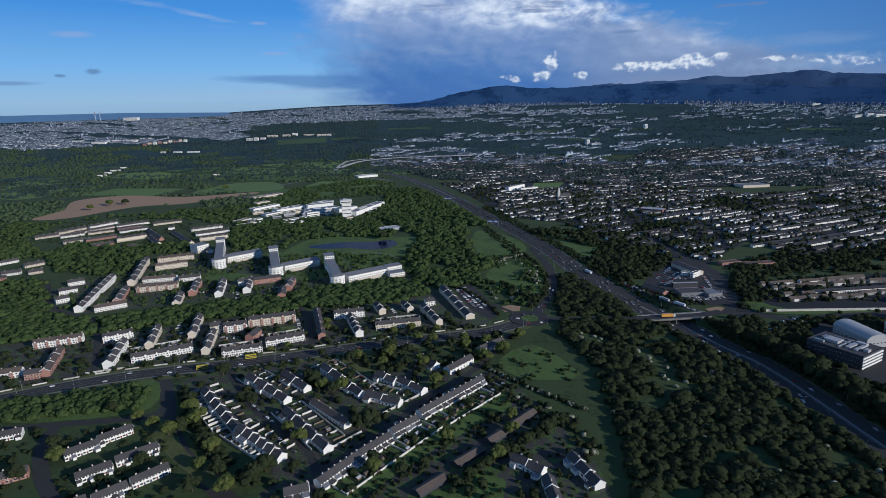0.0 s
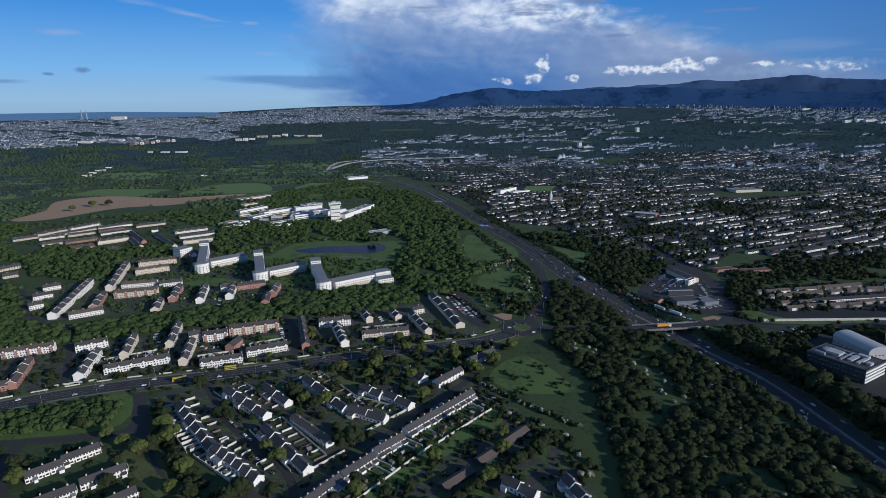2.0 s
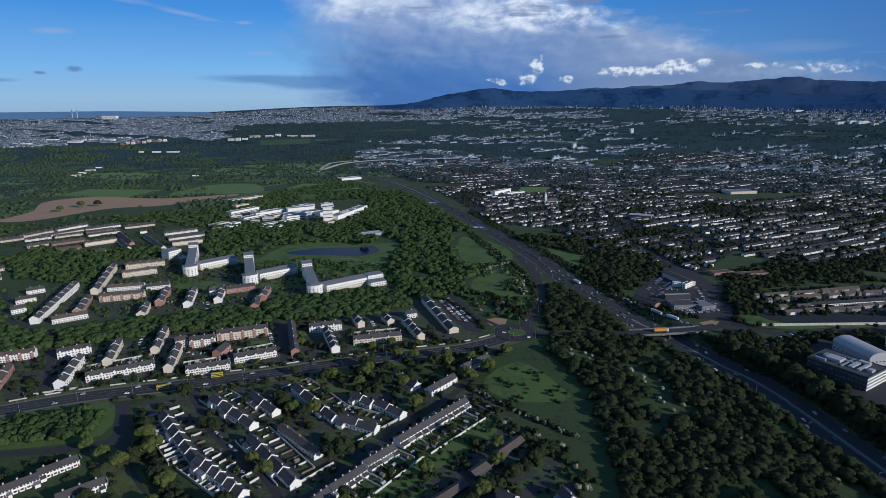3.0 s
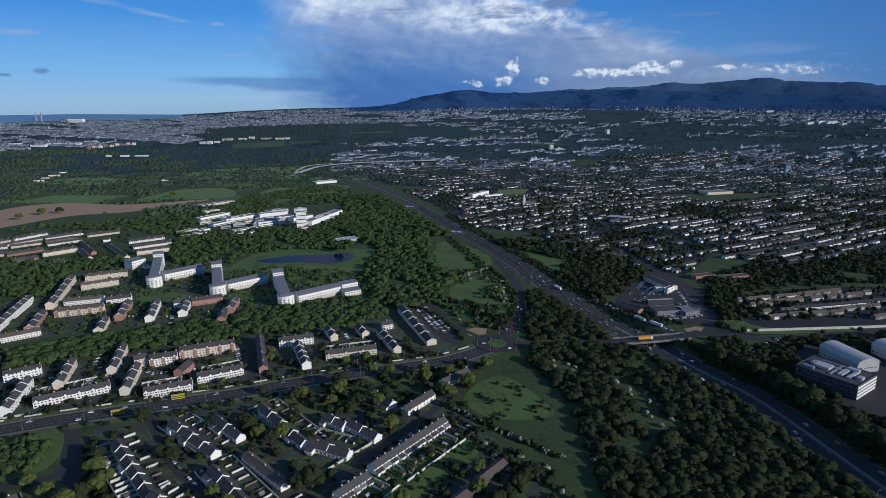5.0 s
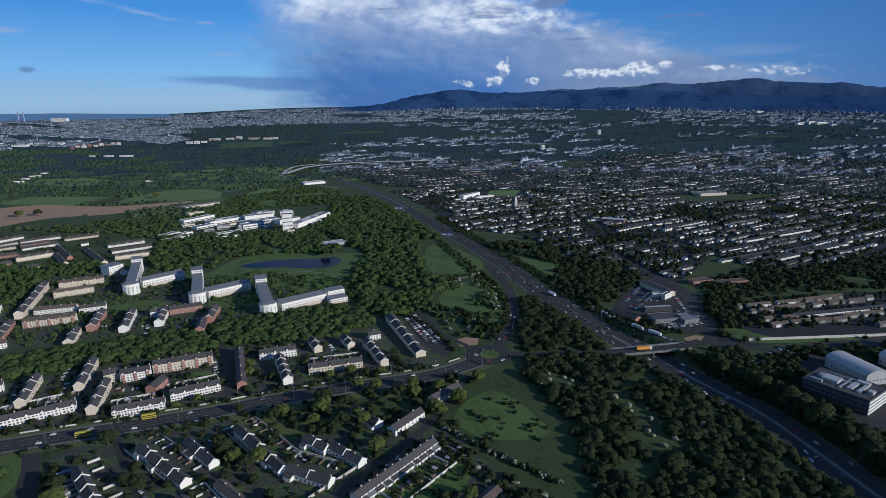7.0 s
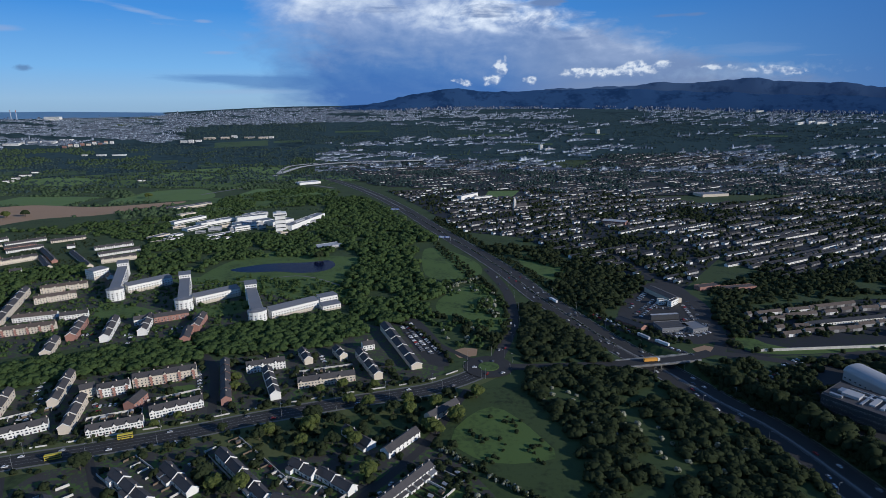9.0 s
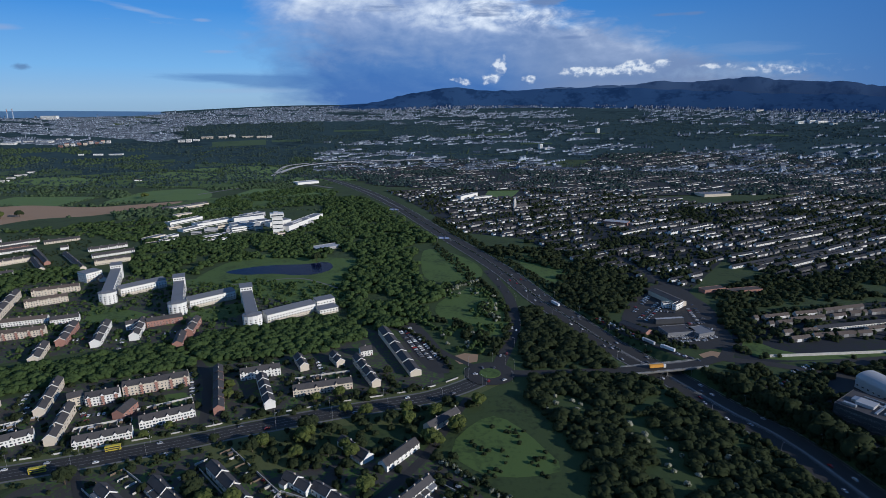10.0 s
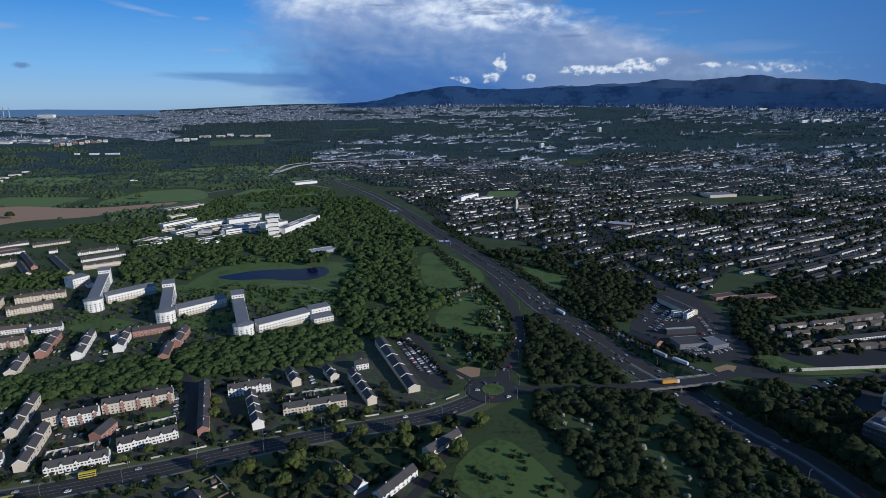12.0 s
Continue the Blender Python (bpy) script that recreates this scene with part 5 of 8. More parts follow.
# ---- hospital ----
tower = flat_block(-369.3, 1280.3, -349.5, 1287.3, 19, 34, M_WHITE, M_GREY, "tall pale hospital tower with a broad white top", rows=4, bands=True)
Shape().box(-3, -2.5, 34.3, 24, 21.5, 41).link("top_storey", M_WHITE, tower, "broad white top storey")
Shape().box(-2, -2.56, 36, 23, -2.51, 38.4).link("window_band", M_GLASS, tower)
Shape().box(4, 5, 41, 14, 14, 44).link("plant_room", M_LIGHT, tower)
for q, d, h, m in (
    ((-467.6, 1325.2, -404.8, 1378.2), 30, 10, M_WHITE), ((-395.5, 1345.2, -359.8, 1384.1), 26, 10, M_WHITE), ((-339.6, 1293.1, -301.1, 1438.3), 22, 12, M_WHITE),
    ((-555.6, 1348.4, -504.8, 1412.2), 26, 8, M_WHITE), ((-628.6, 1373.8, -587.9, 1449.4), 18, 7, M_WHITE), ((-483.7, 1440.4, -450.7, 1484.7), 24, 9, M_LIGHT),
    ((-566.6, 1303.8, -541.3, 1348.5), 20, 5, M_WHITE), ((-599.3, 1221.3, -583.4, 1261.4), 16, 5, M_CREAM), ((-571.1, 1233.6, -555.3, 1260.3), 14, 5, M_WHITE), ((-491.2, 1235.9, -451.2, 1275.5), 14, 4, M_WHITE),
    ((-715.6, 1571.2, -659.7, 1655.5), 20, 6, M_CREAM),
):
    flat_block(*q, d, h, m, M_GREY, "low white hospital block with grey flat roof", rows=1, bands=True, plant_room=h > 7)
for q, d, h, wm, rm, n in (
    ((-459.7, 1293.8, -424.5, 1325.1), 22, 10, M_WHITE, M_GREY, 2),
    ((-491.4, 1391.8, -434.6, 1427.7), 20, 12, M_WHITE, M_GREY, 0),
    ((-563.4, 1202.4, -544.1, 1219.8), 14, 5, M_WHITE, M_SLATE, 1),
    ((-578.5, 1180.8, -563.1, 1197.6), 12, 4, M_CREAM, M_SLATE, 0),
    ((-474.8, 1202.3, -461.9, 1220), 12, 4, M_WHITE, M_SLATE, 1),
    ((-449.2, 1210.5, -440.7, 1224), 10, 5, M_WHITE, M_SLATE, 1),
    ((-663.7, 1473.9, -639.4, 1508.4), 14, 6, M_CREAM, M_GREY, 0),
):
    flat_block(*q, d, h, wm, rm, "low flat-roofed building beside the hospital", rows=n, bands=True)
for k, (x, y, L, d, h) in enumerate(((-520, 1300, 26, 14, 7), (-505, 1335, 34, 12, 6), (-470, 1290, 18, 12, 8), (-440, 1345, 22, 16, 9), (-415, 1310, 16, 12, 7), (-345, 1330, 18, 12, 9), (-330, 1365, 24, 14, 7), (-352, 1255, 16, 10, 5), (-315, 1320, 14, 10, 6), (-540, 1280, 20, 9, 4), (-610, 1330, 26, 10, 5))):
    a = radians(42 if k % 3 else 20)
    flat_block(x, y, x + L * math.cos(a), y + L * math.sin(a), d, h, (M_LIGHT, M_CREAM, M_GREY)[k % 3], (M_GREY, M_SLATE, M_LIGHT)[k % 3], "low hospital wing with a flat roof", rows=1, bands=True, plant_room=k % 2 == 0)
flat_block(-243.1, 1125.6, -205.3, 1152.8, 26, 4, M_LIGHT, M_LIGHT, "low pavilion with a pale flat roof in the woods", rows=1)
flat_block(-525.6, 2063, -462.8, 2109, 40, 7, M_WHITE, M_LIGHT, "white industrial sheds far off")

# ---- garages, offices and sheds right of the bypass ----
terrace(266.4, 870.2, 284.3, 819.7, 1, eaves=6, ridge=8, depth=15, wall=M_CREAM, roof=M_SLATE, windows=False, chimneys=False, label="long showroom building with a dark roof", category="building")
flat_block(259.7, 814.2, 269.6, 815.9, 5, 6, M_WHITE, M_SLATE, "white glazed showroom front", rows=2)
flat_block(272, 805.6, 285.9, 818.5, 5, 7, M_WHITE, M_SLATE, "white and red showroom front", rows=2)
flat_block(231.1, 722.3, 263.3, 727.3, 20, 5, M_GREY, M_SLATE, "garage showroom with a dark flat roof", rows=1)
flat_block(263.5, 718.8, 282.7, 725.5, 20, 5, M_GREY, M_GREY, "grey garage workshop with flat roof", rows=1)
flat_block(232, 760.7, 265.5, 764.8, 5, 6, M_DARK_WALL, M_LIGHT, "long canopy with a pale roof over the forecourt", rows=0, parapet=0.2)
terrace(194.2, 761.6, 214.3, 731.9, 1, eaves=3.5, ridge=6, depth=11, wall=M_BRICK, roof=M_SLATE, windows=False, chimneys=False, label="brick workshop with dark pitched roof", category="building")
patch("dry_grass", pairs([246.3, 679.3, 262.5, 687.5, 274, 681.2, 261.9, 669.6, 247.9, 667.5]), M_SOIL, 0.12, "patch of worn dry grass beside the junction")


def barrel_hall(x0, y0, x1, y1, width, height):
    a, b = Vector((x0, y0)), Vector((x1, y1))
    w = b - a
    top = new("hall")
    top.matrix_world = pose(a.x, a.y, 0, 0, 0, math.degrees(math.atan2(w.y, w.x)))
    L = w.length
    arc = [(width / 2 * math.cos(math.pi * i / 14), height * 0.6 + height * 0.4 * math.sin(math.pi * i / 14)) for i in range(15)]
    Shape().prism([(-width / 2, -1), (width / 2, -1)] + arc, 0, L).link("wall", M_LIGHT, top)
    arc2 = [(y * 1.02, z + 0.3) for y, z in arc]
    Shape().prism(arc2 + [(y, z + 0.02) for y, z in reversed(arc)], -0.5, L + 0.5).link("roof", M_LIGHT, top, "curved pale metal roof")
    for k in range(int(L / 5)):
        for sg, f in ((-1, 0), (1, 180)):
            share("window", WIN_LOW, top, pose(2.5 + 5 * k, sg * (width / 2 + 0.02), 2.5, 0, 0, f))
    for y in (-8, -4, 0, 4, 8):
        share("window", WIN_LOW, top, pose(L + 0.02, y * width / 24, 4, 0, 0, 90))
    c = (a + b) / 2
    BLOCKS.append((c.x, c.y, w.x / L, w.y / L, L / 2, width / 2))
    return tagged(top, "large hall with a curved pale metal roof", "hall")


barrel_hall(365.1, 611.9, 374.6, 570.2, 24, 14)
barrel_hall(418.9, 616.8, 428.5, 574.5, 24, 14)
def office_bands():
    """White ribbon cladding on the office's sunlit end, and pipes and plant on its roof."""
    top = next(o for o in scene.objects if o.name.startswith("office_block"))
    a, b = Vector((301.1, 558.8)), Vector((329.8, 518.1))
    L = (b - a).length
    for k in range(4):
        Shape().box(L + 0.05, -0.3, 0.5 + 3.2 * k, L + 0.6, 36.3, 2.1 + 3.2 * k).link("cladding_band", M_WHITE, top, "white cladding band")
    for k, (x, y, w, d, h) in enumerate(((4, 4, 9, 3, 1.8), (18, 20, 14, 2, 1.2), (10, 28, 22, 1.2, 1.0), (L * 0.75, 8, 3, 20, 1.4), (L * 0.5, 5, 2, 26, 0.9), (L * 0.88, 12, 4, 6, 2.4), (6, 14, 5, 8, 2.0), (L * 0.62, 26, 9, 5, 2.2))):
        Shape().box(x, y, 13.1, x + w, y + d, 13.1 + h).box(x + 0.3, y + 0.3, 13.1 + h, x + w - 0.3, y + d - 0.3, 13.2 + h).link("roof_plant", M_LIGHT if k % 2 else M_STEEL, top)


patch("car_park", pairs([273.5, 625.4, 308.8, 616.7, 384.6, 669, 518.8, 686.8, 426.3, 532.3, 344.6, 463.9, 305.2, 491.6, 290, 543.1]), M_ASPHALT, 0.07, "dark asphalt car park round the offices")
flat_block(301.1, 558.8, 329.8, 518.1, 36, 13, M_DARK_WALL, M_SLATE, "grey office block with white window bands and roof plant", rows=3, plant_room=True, name="office_block")
office_bands()


# ---- church ----
def church(x, y, turn):
    top = new("church")
    top.matrix_world = pose(x, y, 0, 0, 0, turn)
    Shape().prism([(-6, -1), (6, -1), (6, 7), (0, 13), (-6, 7)], 0, 30).link("nave", M_STONE, top)
    Shape().prism([(-6.4, 6.8), (0, 13.2), (6.4, 6.8), (6.4, 7.1), (0, 13.6), (-6.4, 7.1)][::-1], -0.3, 30.3).link("roof", M_SLATE, top)
    Shape().box(-6, -3, -1, 0, 3, 20).link("tower", M_STONE, top)
    Shape().add([(-6, -3, 20), (0, -3, 20), (0, 3, 20), (-6, 3, 20), (-3, 0, 34)], [(0, 1, 4), (1, 2, 4), (2, 3, 4), (3, 0, 4)]).link("spire", M_STONE, top)
    return tagged(top, "grey stone church with a spire", "church")


church(157.2, 1529.5, 20)


# ---- far suburbs ----
def house_template(w, d, e, r):
    a, b = w / 2, d / 2
    o = 0.3
    v = [(-a, -b, -1), (a, -b, -1), (a, b, -1), (-a, b, -1), (-a, -b, e), (a, -b, e), (a, b, e), (-a, b, e), (-a, 0, r), (a, 0, r),
         (-a - o, -b - o, e - 0.1), (a + o, -b - o, e - 0.1), (a + o, 0, r + 0.2), (-a - o, 0, r + 0.2), (a + o, b + o, e - 0.1), (-a - o, b + o, e - 0.1)]
    q = [((0, 1, 5, 4), 0), ((2, 3, 7, 6), 0), ((1, 2, 6, 5), 0), ((3, 0, 4, 7), 0), ((10, 11, 12, 13), 1), ((13, 12, 14, 15), 1)]
    f, i = [], []
    for (p0, p1, p2, p3), m in q:
        f += [(p0, p1, p2), (p0, p2, p3)]
        i += [m, m]
    f += [(5, 6, 9), (7, 4, 8)]
    i += [0, 0]
    return np.array(v, float), np.array(f), np.array(i)


def suburb(name, poly, angle, rows_apart, seed, label, unit=6.2, depth=7.0, fill=0.86, white=0.5, bend=0.0, skip=(), run=(4, 14), roof=None):
    """Rows of houses in a quarter, joined: each row runs at that angle, with breaks."""
    rng = np.random.default_rng(seed)
    P = np.array(poly)
    c = P.mean(0)
    ca, sa = math.cos(radians(angle)), math.sin(radians(angle))
    R = np.hypot(*(P - c).T).max()
    tv, tf, ti = house_template(unit * 1.0, depth, 3.7, 6.1)
    px, py, turn, tone = [], [], [], []
    v = -R
    flip = 0
    while v < R:
        v += rows_apart * (0.62 if flip else 1.38) * rng.uniform(0.92, 1.08)
        flip ^= 1
        u = -R
        while u < R:
            n = rng.integers(*run)
            col = 0.0 if rng.random() < white else rng.uniform(0.5, 1.0)
            solid = rng.random() < 0.55
            a2 = radians(rng.normal(0, 4.0))
            for i in range(n):
                uu = u + i * unit
                vv = v + math.tan(a2) * i * unit + bend * uu * uu / R
                if rng.random() < fill:
                    px.append(c[0] + uu * ca - vv * sa)
                    py.append(c[1] + uu * sa + vv * ca)
                    turn.append(radians(angle) + a2 + (math.pi if flip else 0))
                    one = 0.0 if rng.random() < white * 0.6 else rng.uniform(0.5, 1.0)
                    tone.append(np.clip((col if solid else one) + rng.normal(0, 0.1), -0.2, 1))
            u += n * unit + rng.choice([4, 7, 16])
    px, py, turn, tone = map(np.array, (px, py, turn, tone))
    green = np.array([noise.noise((x * 0.008, y * 0.008, seed)) for x, y in zip(px, py)])
    ok = inside(px, py, poly) & clear_of(px, py, 3) & (green > -0.18)
    for other in skip:
        ok &= ~inside(px, py, other)
    px, py, turn, tone = px[ok], py[ok], turn[ok], tone[ok]
    n = len(px)
    cs, sn = np.cos(turn)[:, None], np.sin(turn)[:, None]
    V = np.stack([tv[:, 0] * cs - tv[:, 1] * sn + px[:, None], tv[:, 0] * sn + tv[:, 1] * cs + py[:, None], tv[:, 2] + ground_z(px, py)[:, None]], 2).reshape(-1, 3)
    F = (tf[None] + (np.arange(n) * len(tv))[:, None, None]).reshape(-1, 3)
    me = bpy.data.meshes.new(name)
    me.from_pydata(V.tolist(), [], F.tolist())
    me.polygons.foreach_set("material_index", np.tile(ti, n).astype(np.int32))
    me.materials.append(M_WALL_FAR)
    me.materials.append(roof or M_ROOF_FAR)
    me.attributes.new("tint", "FLOAT", "POINT").data.foreach_set("value", np.repeat(tone, len(tv)).astype(np.float32))
    me.update()
    return tagged(new(name, me), label, "houses", kind="stuff"), np.stack([px, py], 1)


BANK_VIEW = [(280, 690), (300, 720), (345, 700), (451, 705), (640, 730), (640, 680), (458, 655), (325, 645), (285, 655)]
Q_NEAR = pairs([271.2, 654.9, 329.2, 786.9, 536.9, 829.9, 750, 793.2, 662, 693.8])
Q_A = pairs([207.3, 1022.3, 136.7, 1203.5, 18.1, 1271.4, -70.7, 1544.8, -198.4, 1875.8, 216.3, 1934.8, 525.5, 1738.8, 661.1, 1562, 457.3, 1063.8, 313.3, 872.9])
Q_B = pairs([439.3, 1019.7, 661.1, 1562, 974.2, 1696.7, 1264.8, 1516.8, 1067.5, 1053.8, 719.9, 940.4, 476.6, 923.2])
Q_C = pairs([26.8, 1895.9, -254.1, 2020.2, -445.9, 2395.2, -614.3, 2715.8, 39.5, 2809.2, 509.4, 2469.8, 525.5, 1738.8])
Q_D = pairs([525.5, 1738.8, 509.4, 2469.8, 711.2, 2823.9, 1319.6, 2760.4, 1826.9, 2219.5, 1264.8, 1516.8, 974.2, 1696.7])
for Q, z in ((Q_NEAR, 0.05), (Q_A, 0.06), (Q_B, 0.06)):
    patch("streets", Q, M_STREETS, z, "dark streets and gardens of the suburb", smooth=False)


def grid_patch(name, poly, cell, mat, lift, label):
    """Ground cover that follows the rising land, in small squares."""
    xs, ys = [p[0] for p in poly], [p[1] for p in poly]
    gx, gy = np.meshgrid(np.arange(min(xs), max(xs), cell), np.arange(min(ys), max(ys), cell))
    z = ground_z(gx, gy).reshape(gx.shape) + lift
    h, w = gx.shape
    ok = inside(gx.ravel() + cell / 2, gy.ravel() + cell / 2, poly).reshape(gx.shape)
    v = np.stack([gx.ravel(), gy.ravel(), z.ravel()], 1).tolist()
    f = [(j * w + i, j * w + i + 1, (j + 1) * w + i + 1, (j + 1) * w + i) for j in range(h - 1) for i in range(w - 1) if ok[j, i]]
    return tagged(link_mesh(name, v, f, mat, smooth=True), label, "ground", kind="structure")


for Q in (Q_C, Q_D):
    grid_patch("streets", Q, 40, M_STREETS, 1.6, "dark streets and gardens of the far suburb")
Q_FIELD = pairs([82, 1682.7, 168.1, 1722.6, 209.9, 1876.5, 122.9, 1945.3])
patch("playing_field", Q_FIELD, M_FIELD, 0.3, "green school playing field among houses", smooth=False)
BLOCKS.append((145.7, 1800.5, 1, 0, 66, 72))
# larger buildings among the houses
for q, d, h, wm, rm, lab in (
    ((321.8, 1339.4, 366.1, 1315), 26, 6, M_BRICK, M_LIGHT, "shop hall with a pale flat roof"),
    ((687.5, 1684.4, 766.4, 1700.7), 45, 7, M_CREAM, M_GREY, "long shed with a grey roof"),
    ((23.8, 1681.3, 73.1, 1751.9), 14, 11, M_WHITE, M_GREY, "white school block beside a playing field"),
    ((60.1, 1675.5, 111.5, 1707), 14, 8, M_WHITE, M_GREY, "low white school block beside trees"),
    ((480.6, 2942.9, 515.6, 2953.5), 18, 22, M_WHITE, M_GREY, "tall pale tower among houses"),
    ((1356.6, 2986.2, 1428.8, 3000.4), 40, 8, M_WHITE, M_LIGHT, "long white warehouse far off"),
    ((334.3, 867.9, 365.9, 877.7), 12, 5, M_BRICK, M_BROWN, "low row of brick shops"),
    ((366.1, 861.7, 412.2, 871.4), 12, 5, M_BRICK, M_BROWN, "low row of brick shops"),
):
    flat_block(*q, d, h, wm, rm, lab, rows=0, parapet=0.3)
# white terraces that stand out
for q, n in (
    ((495.1, 1637, 617.1, 1660.2), 16), ((494.9, 1561.8, 611.2, 1583.5), 16), ((424.9, 986.5, 533.2, 1041.2), 16), ((519.1, 993.7, 696.5, 1094.7), 22),
    ((533, 1124.7, 705.6, 1215.9), 20), ((563.6, 1045.2, 630.8, 1081.5), 10), ((329.4, 1230.8, 449.7, 1314.3), 12), ((399.3, 738.5, 498.2, 759.2), 14),
    ((492.7, 759.1, 588.9, 780.3), 14), ((302.1, 1890.8, 483.4, 1899.6), 18), ((232.3, 1914.1, 316.6, 1983.5), 8),
):
    terrace(*q, n, depth=6.8, eaves=3.4, ridge=5.8, windows="small", chimneys=False, label="long terrace of white houses in the suburb", roof=M_ROOF_FAR)
terrace(421, 1227.1, 528.1, 1303.2, 10, depth=8, eaves=5, ridge=7.6, gables=1, windows="small", chimneys=False, label="row of white gabled houses in the suburb", roof=M_ROOF_FAR)
suburb("far_houses", Q_NEAR, 14, 23, 3, "rows of brown roofed houses behind a long wall", white=0.36, roof=M_BROWN, unit=5.6, depth=6.2, skip=[BANK_VIEW])
suburb("far_houses", Q_A, 30, 27, 4, "suburb of white and brick houses among trees", white=0.5, unit=6.6, run=(1, 6))
suburb("far_houses", Q_B, 29, 26, 5, "suburb of long white terraces among trees", white=0.26)
suburb("far_houses", Q_C, 24, 40, 6, "suburb of white houses among trees", white=0.48, run=(2, 8))
suburb("far_houses", Q_D, 27, 36, 7, "far suburb in long pale rows", white=0.36)


# ---- woods ----
def keep_clear(x0, y0, x1, y1, half):
    """Ground on which no tree may stand: a strip of that half width."""
    a, w = Vector((x0, y0)), Vector((x1 - x0, y1 - y0))
    c = a + w / 2
    BLOCKS.append((c.x, c.y, w.x / w.length, w.y / w.length, w.length / 2, half))


keep_clear(-447.3, 797.9, -389.3, 822, 11)
keep_clear(300, 690, 460, 690, 14)
keep_clear(460, 692, 620, 712, 14)
keep_clear(-57.5, 762.4, -10.6, 660.3, 22)
W_MAIN = pairs([105.4, 678.1, 62.8, 639.8, 65.9, 592.6, 82.3, 539.3, 91.7, 496.8, 88.3, 383.7, 87.7, 344.8, 84.9, 288.9, 244.6, 283.7, 273.9, 362.3, 260.7, 414.4, 242.9, 462.2, 219.5, 519.7, 192, 601.2, 146.6, 671.5])
wood("woodland", W_MAIN, 5.7, 4.1, NEAR, 11, "dense dark green broadleaf wood beside the dual carriageway", gaps=0.2, gap_scale=0.03)
wood("hawthorn_scrub", W_MAIN, 15, 2.4, NEAR, 12, "hawthorn trees with white blossom at the wood's edge", gaps=0.55, mat=M_BLOSSOM)
wood("woodland", pairs([167.4, 638.3, 182.9, 613.5, 268.2, 387.4, 274.7, 398.2, 201.7, 613.3, 181, 648.6]), 6, 3.0, NEAR, 13, "scrub on the cutting's side")
wood("hedge_trees", pairs([228.7, 647.9, 241.3, 637.2, 259, 574, 302.5, 438.4, 327.1, 397.7, 312.1, 376.9, 291.3, 425.5, 250.3, 566.4]), 5.5, 3.4, NEAR, 14, "dense hedge of trees along the dual carriageway")
wood("woodland", pairs([82.6, 821.5, 110.8, 850.3, 164.2, 695.6, 151.9, 671.4, 69.2, 650.2, 67.3, 697.3]), 5.6, 4.1, NEAR, 15, "wood between slip road and dual carriageway", gaps=0.05)
W_BELT = pairs([-658, 648.3, -570.2, 630.1, -510, 622, -456.4, 643.5, -365.4, 688.7, -301.3, 725.4, -240.4, 764.9, -163, 793.5, -118.9, 780.3, -96.2, 729.6, -136.5, 694.2, -235, 670.2, -325.5, 637.3, -421.2, 600.5, -481, 574.1, -558.7, 542.1, -645, 494.8, -751.8, 585.9])
wood("woodland", W_BELT, 5.4, 4.2, NEAR, 16, "belt of dense green trees between the housing estates", mat=M_LEAF_LIT)
wood("woodland", pairs([-901.2, 713.2, -709.7, 786.2, -619.5, 694.4, -577.8, 629.8, -612.7, 599.8, -712.5, 552.4]), 7.5, 5.2, MID, 17, "green wood beside the estate", mat=M_LEAF_LIT)
wood("woodland", pairs([-843, 944.2, -857.4, 1034.4, -754.4, 1009.6, -645.3, 1022.5, -603.6, 1031.6, -566.2, 964.1, -647.3, 935.6, -588.9, 802.8, -667.1, 817.5, -739.2, 833.1]), 8, 5.0, MID, 18, "green wood between two estates", mat=M_LEAF_LIT)
wood("woodland", pairs([-1225.9, 990, -980, 1061.1, -903.7, 987.8, -825.8, 923.7, -1038.8, 830.5]), 8, 5.0, MID, 19, "green wood", mat=M_LEAF_LIT)
W_MID = pairs([-347.6, 1755.5, -256.4, 1747.6, -125.6, 1455.2, -28.5, 1190.5, -66, 1168.1, -60, 982.2, -33.8, 923.4, -14.1, 871.2, -34.8, 730.8, -75.4, 754.7, -118.9, 780.3, -155.7, 905.1, -160.6, 1074, -244, 1215.4, -342.7, 1358.9, -320.6, 1531.8])
wood("woodland", W_MID, 8, 5.6, MID, 20, "dense wood sloping down to the dual carriageway", mat=M_LEAF_LIT, gaps=0.14, gap_scale=0.025)
wood("woodland", pairs([-557.9, 1080.5, -602.4, 1226.5, -478.7, 1255.6, -369.8, 1251.9, -215.2, 1126.9, -217, 1074.9, -320.2, 1076.6, -393.2, 1053, -401.3, 984.5, -478.9, 963.7]), 8, 4.8, MID, 21, "trees round the parkland", mat=M_LEAF_LIT, gaps=0.1)
wood("scrub", pairs([-367.2, 896.4, -318.1, 970.6, -191.1, 927, -118.7, 867.1, -144, 847, -255.5, 860.3]), 9, 2.6, MID, 22, "scattered bushes behind the flats", mat=M_LEAF_LIT, gaps=0.35, gap_scale=0.05)
wood("hedge_trees", pairs([-30.6, 1178.7, 34, 981.5, 64.4, 855.5, 55.2, 846.1, 13.8, 961.5, -42.2, 1167.5]), 6, 2.2, MID, 39, "hedge beside the meadow")
wood("scrub", pairs([-63.8, 910.8, 21.5, 932.8, 72.4, 821.7, 58.9, 724.2, 24.2, 673.5, -26.1, 725.9, -69.2, 806.7]), 8, 3.2, MID, 23, "scrub and bushes round the meadow", mat=M_LEAF_LIT, gaps=0.45, gap_scale=0.03)
wood("hawthorn_scrub", pairs([-63.8, 910.8, 21.5, 932.8, 72.4, 821.7, 58.9, 724.2, 24.2, 673.5, -26.1, 725.9]), 18, 2.8, MID, 24, "blossoming hawthorn bushes round the meadow", gaps=0.5, mat=M_BLOSSOM)
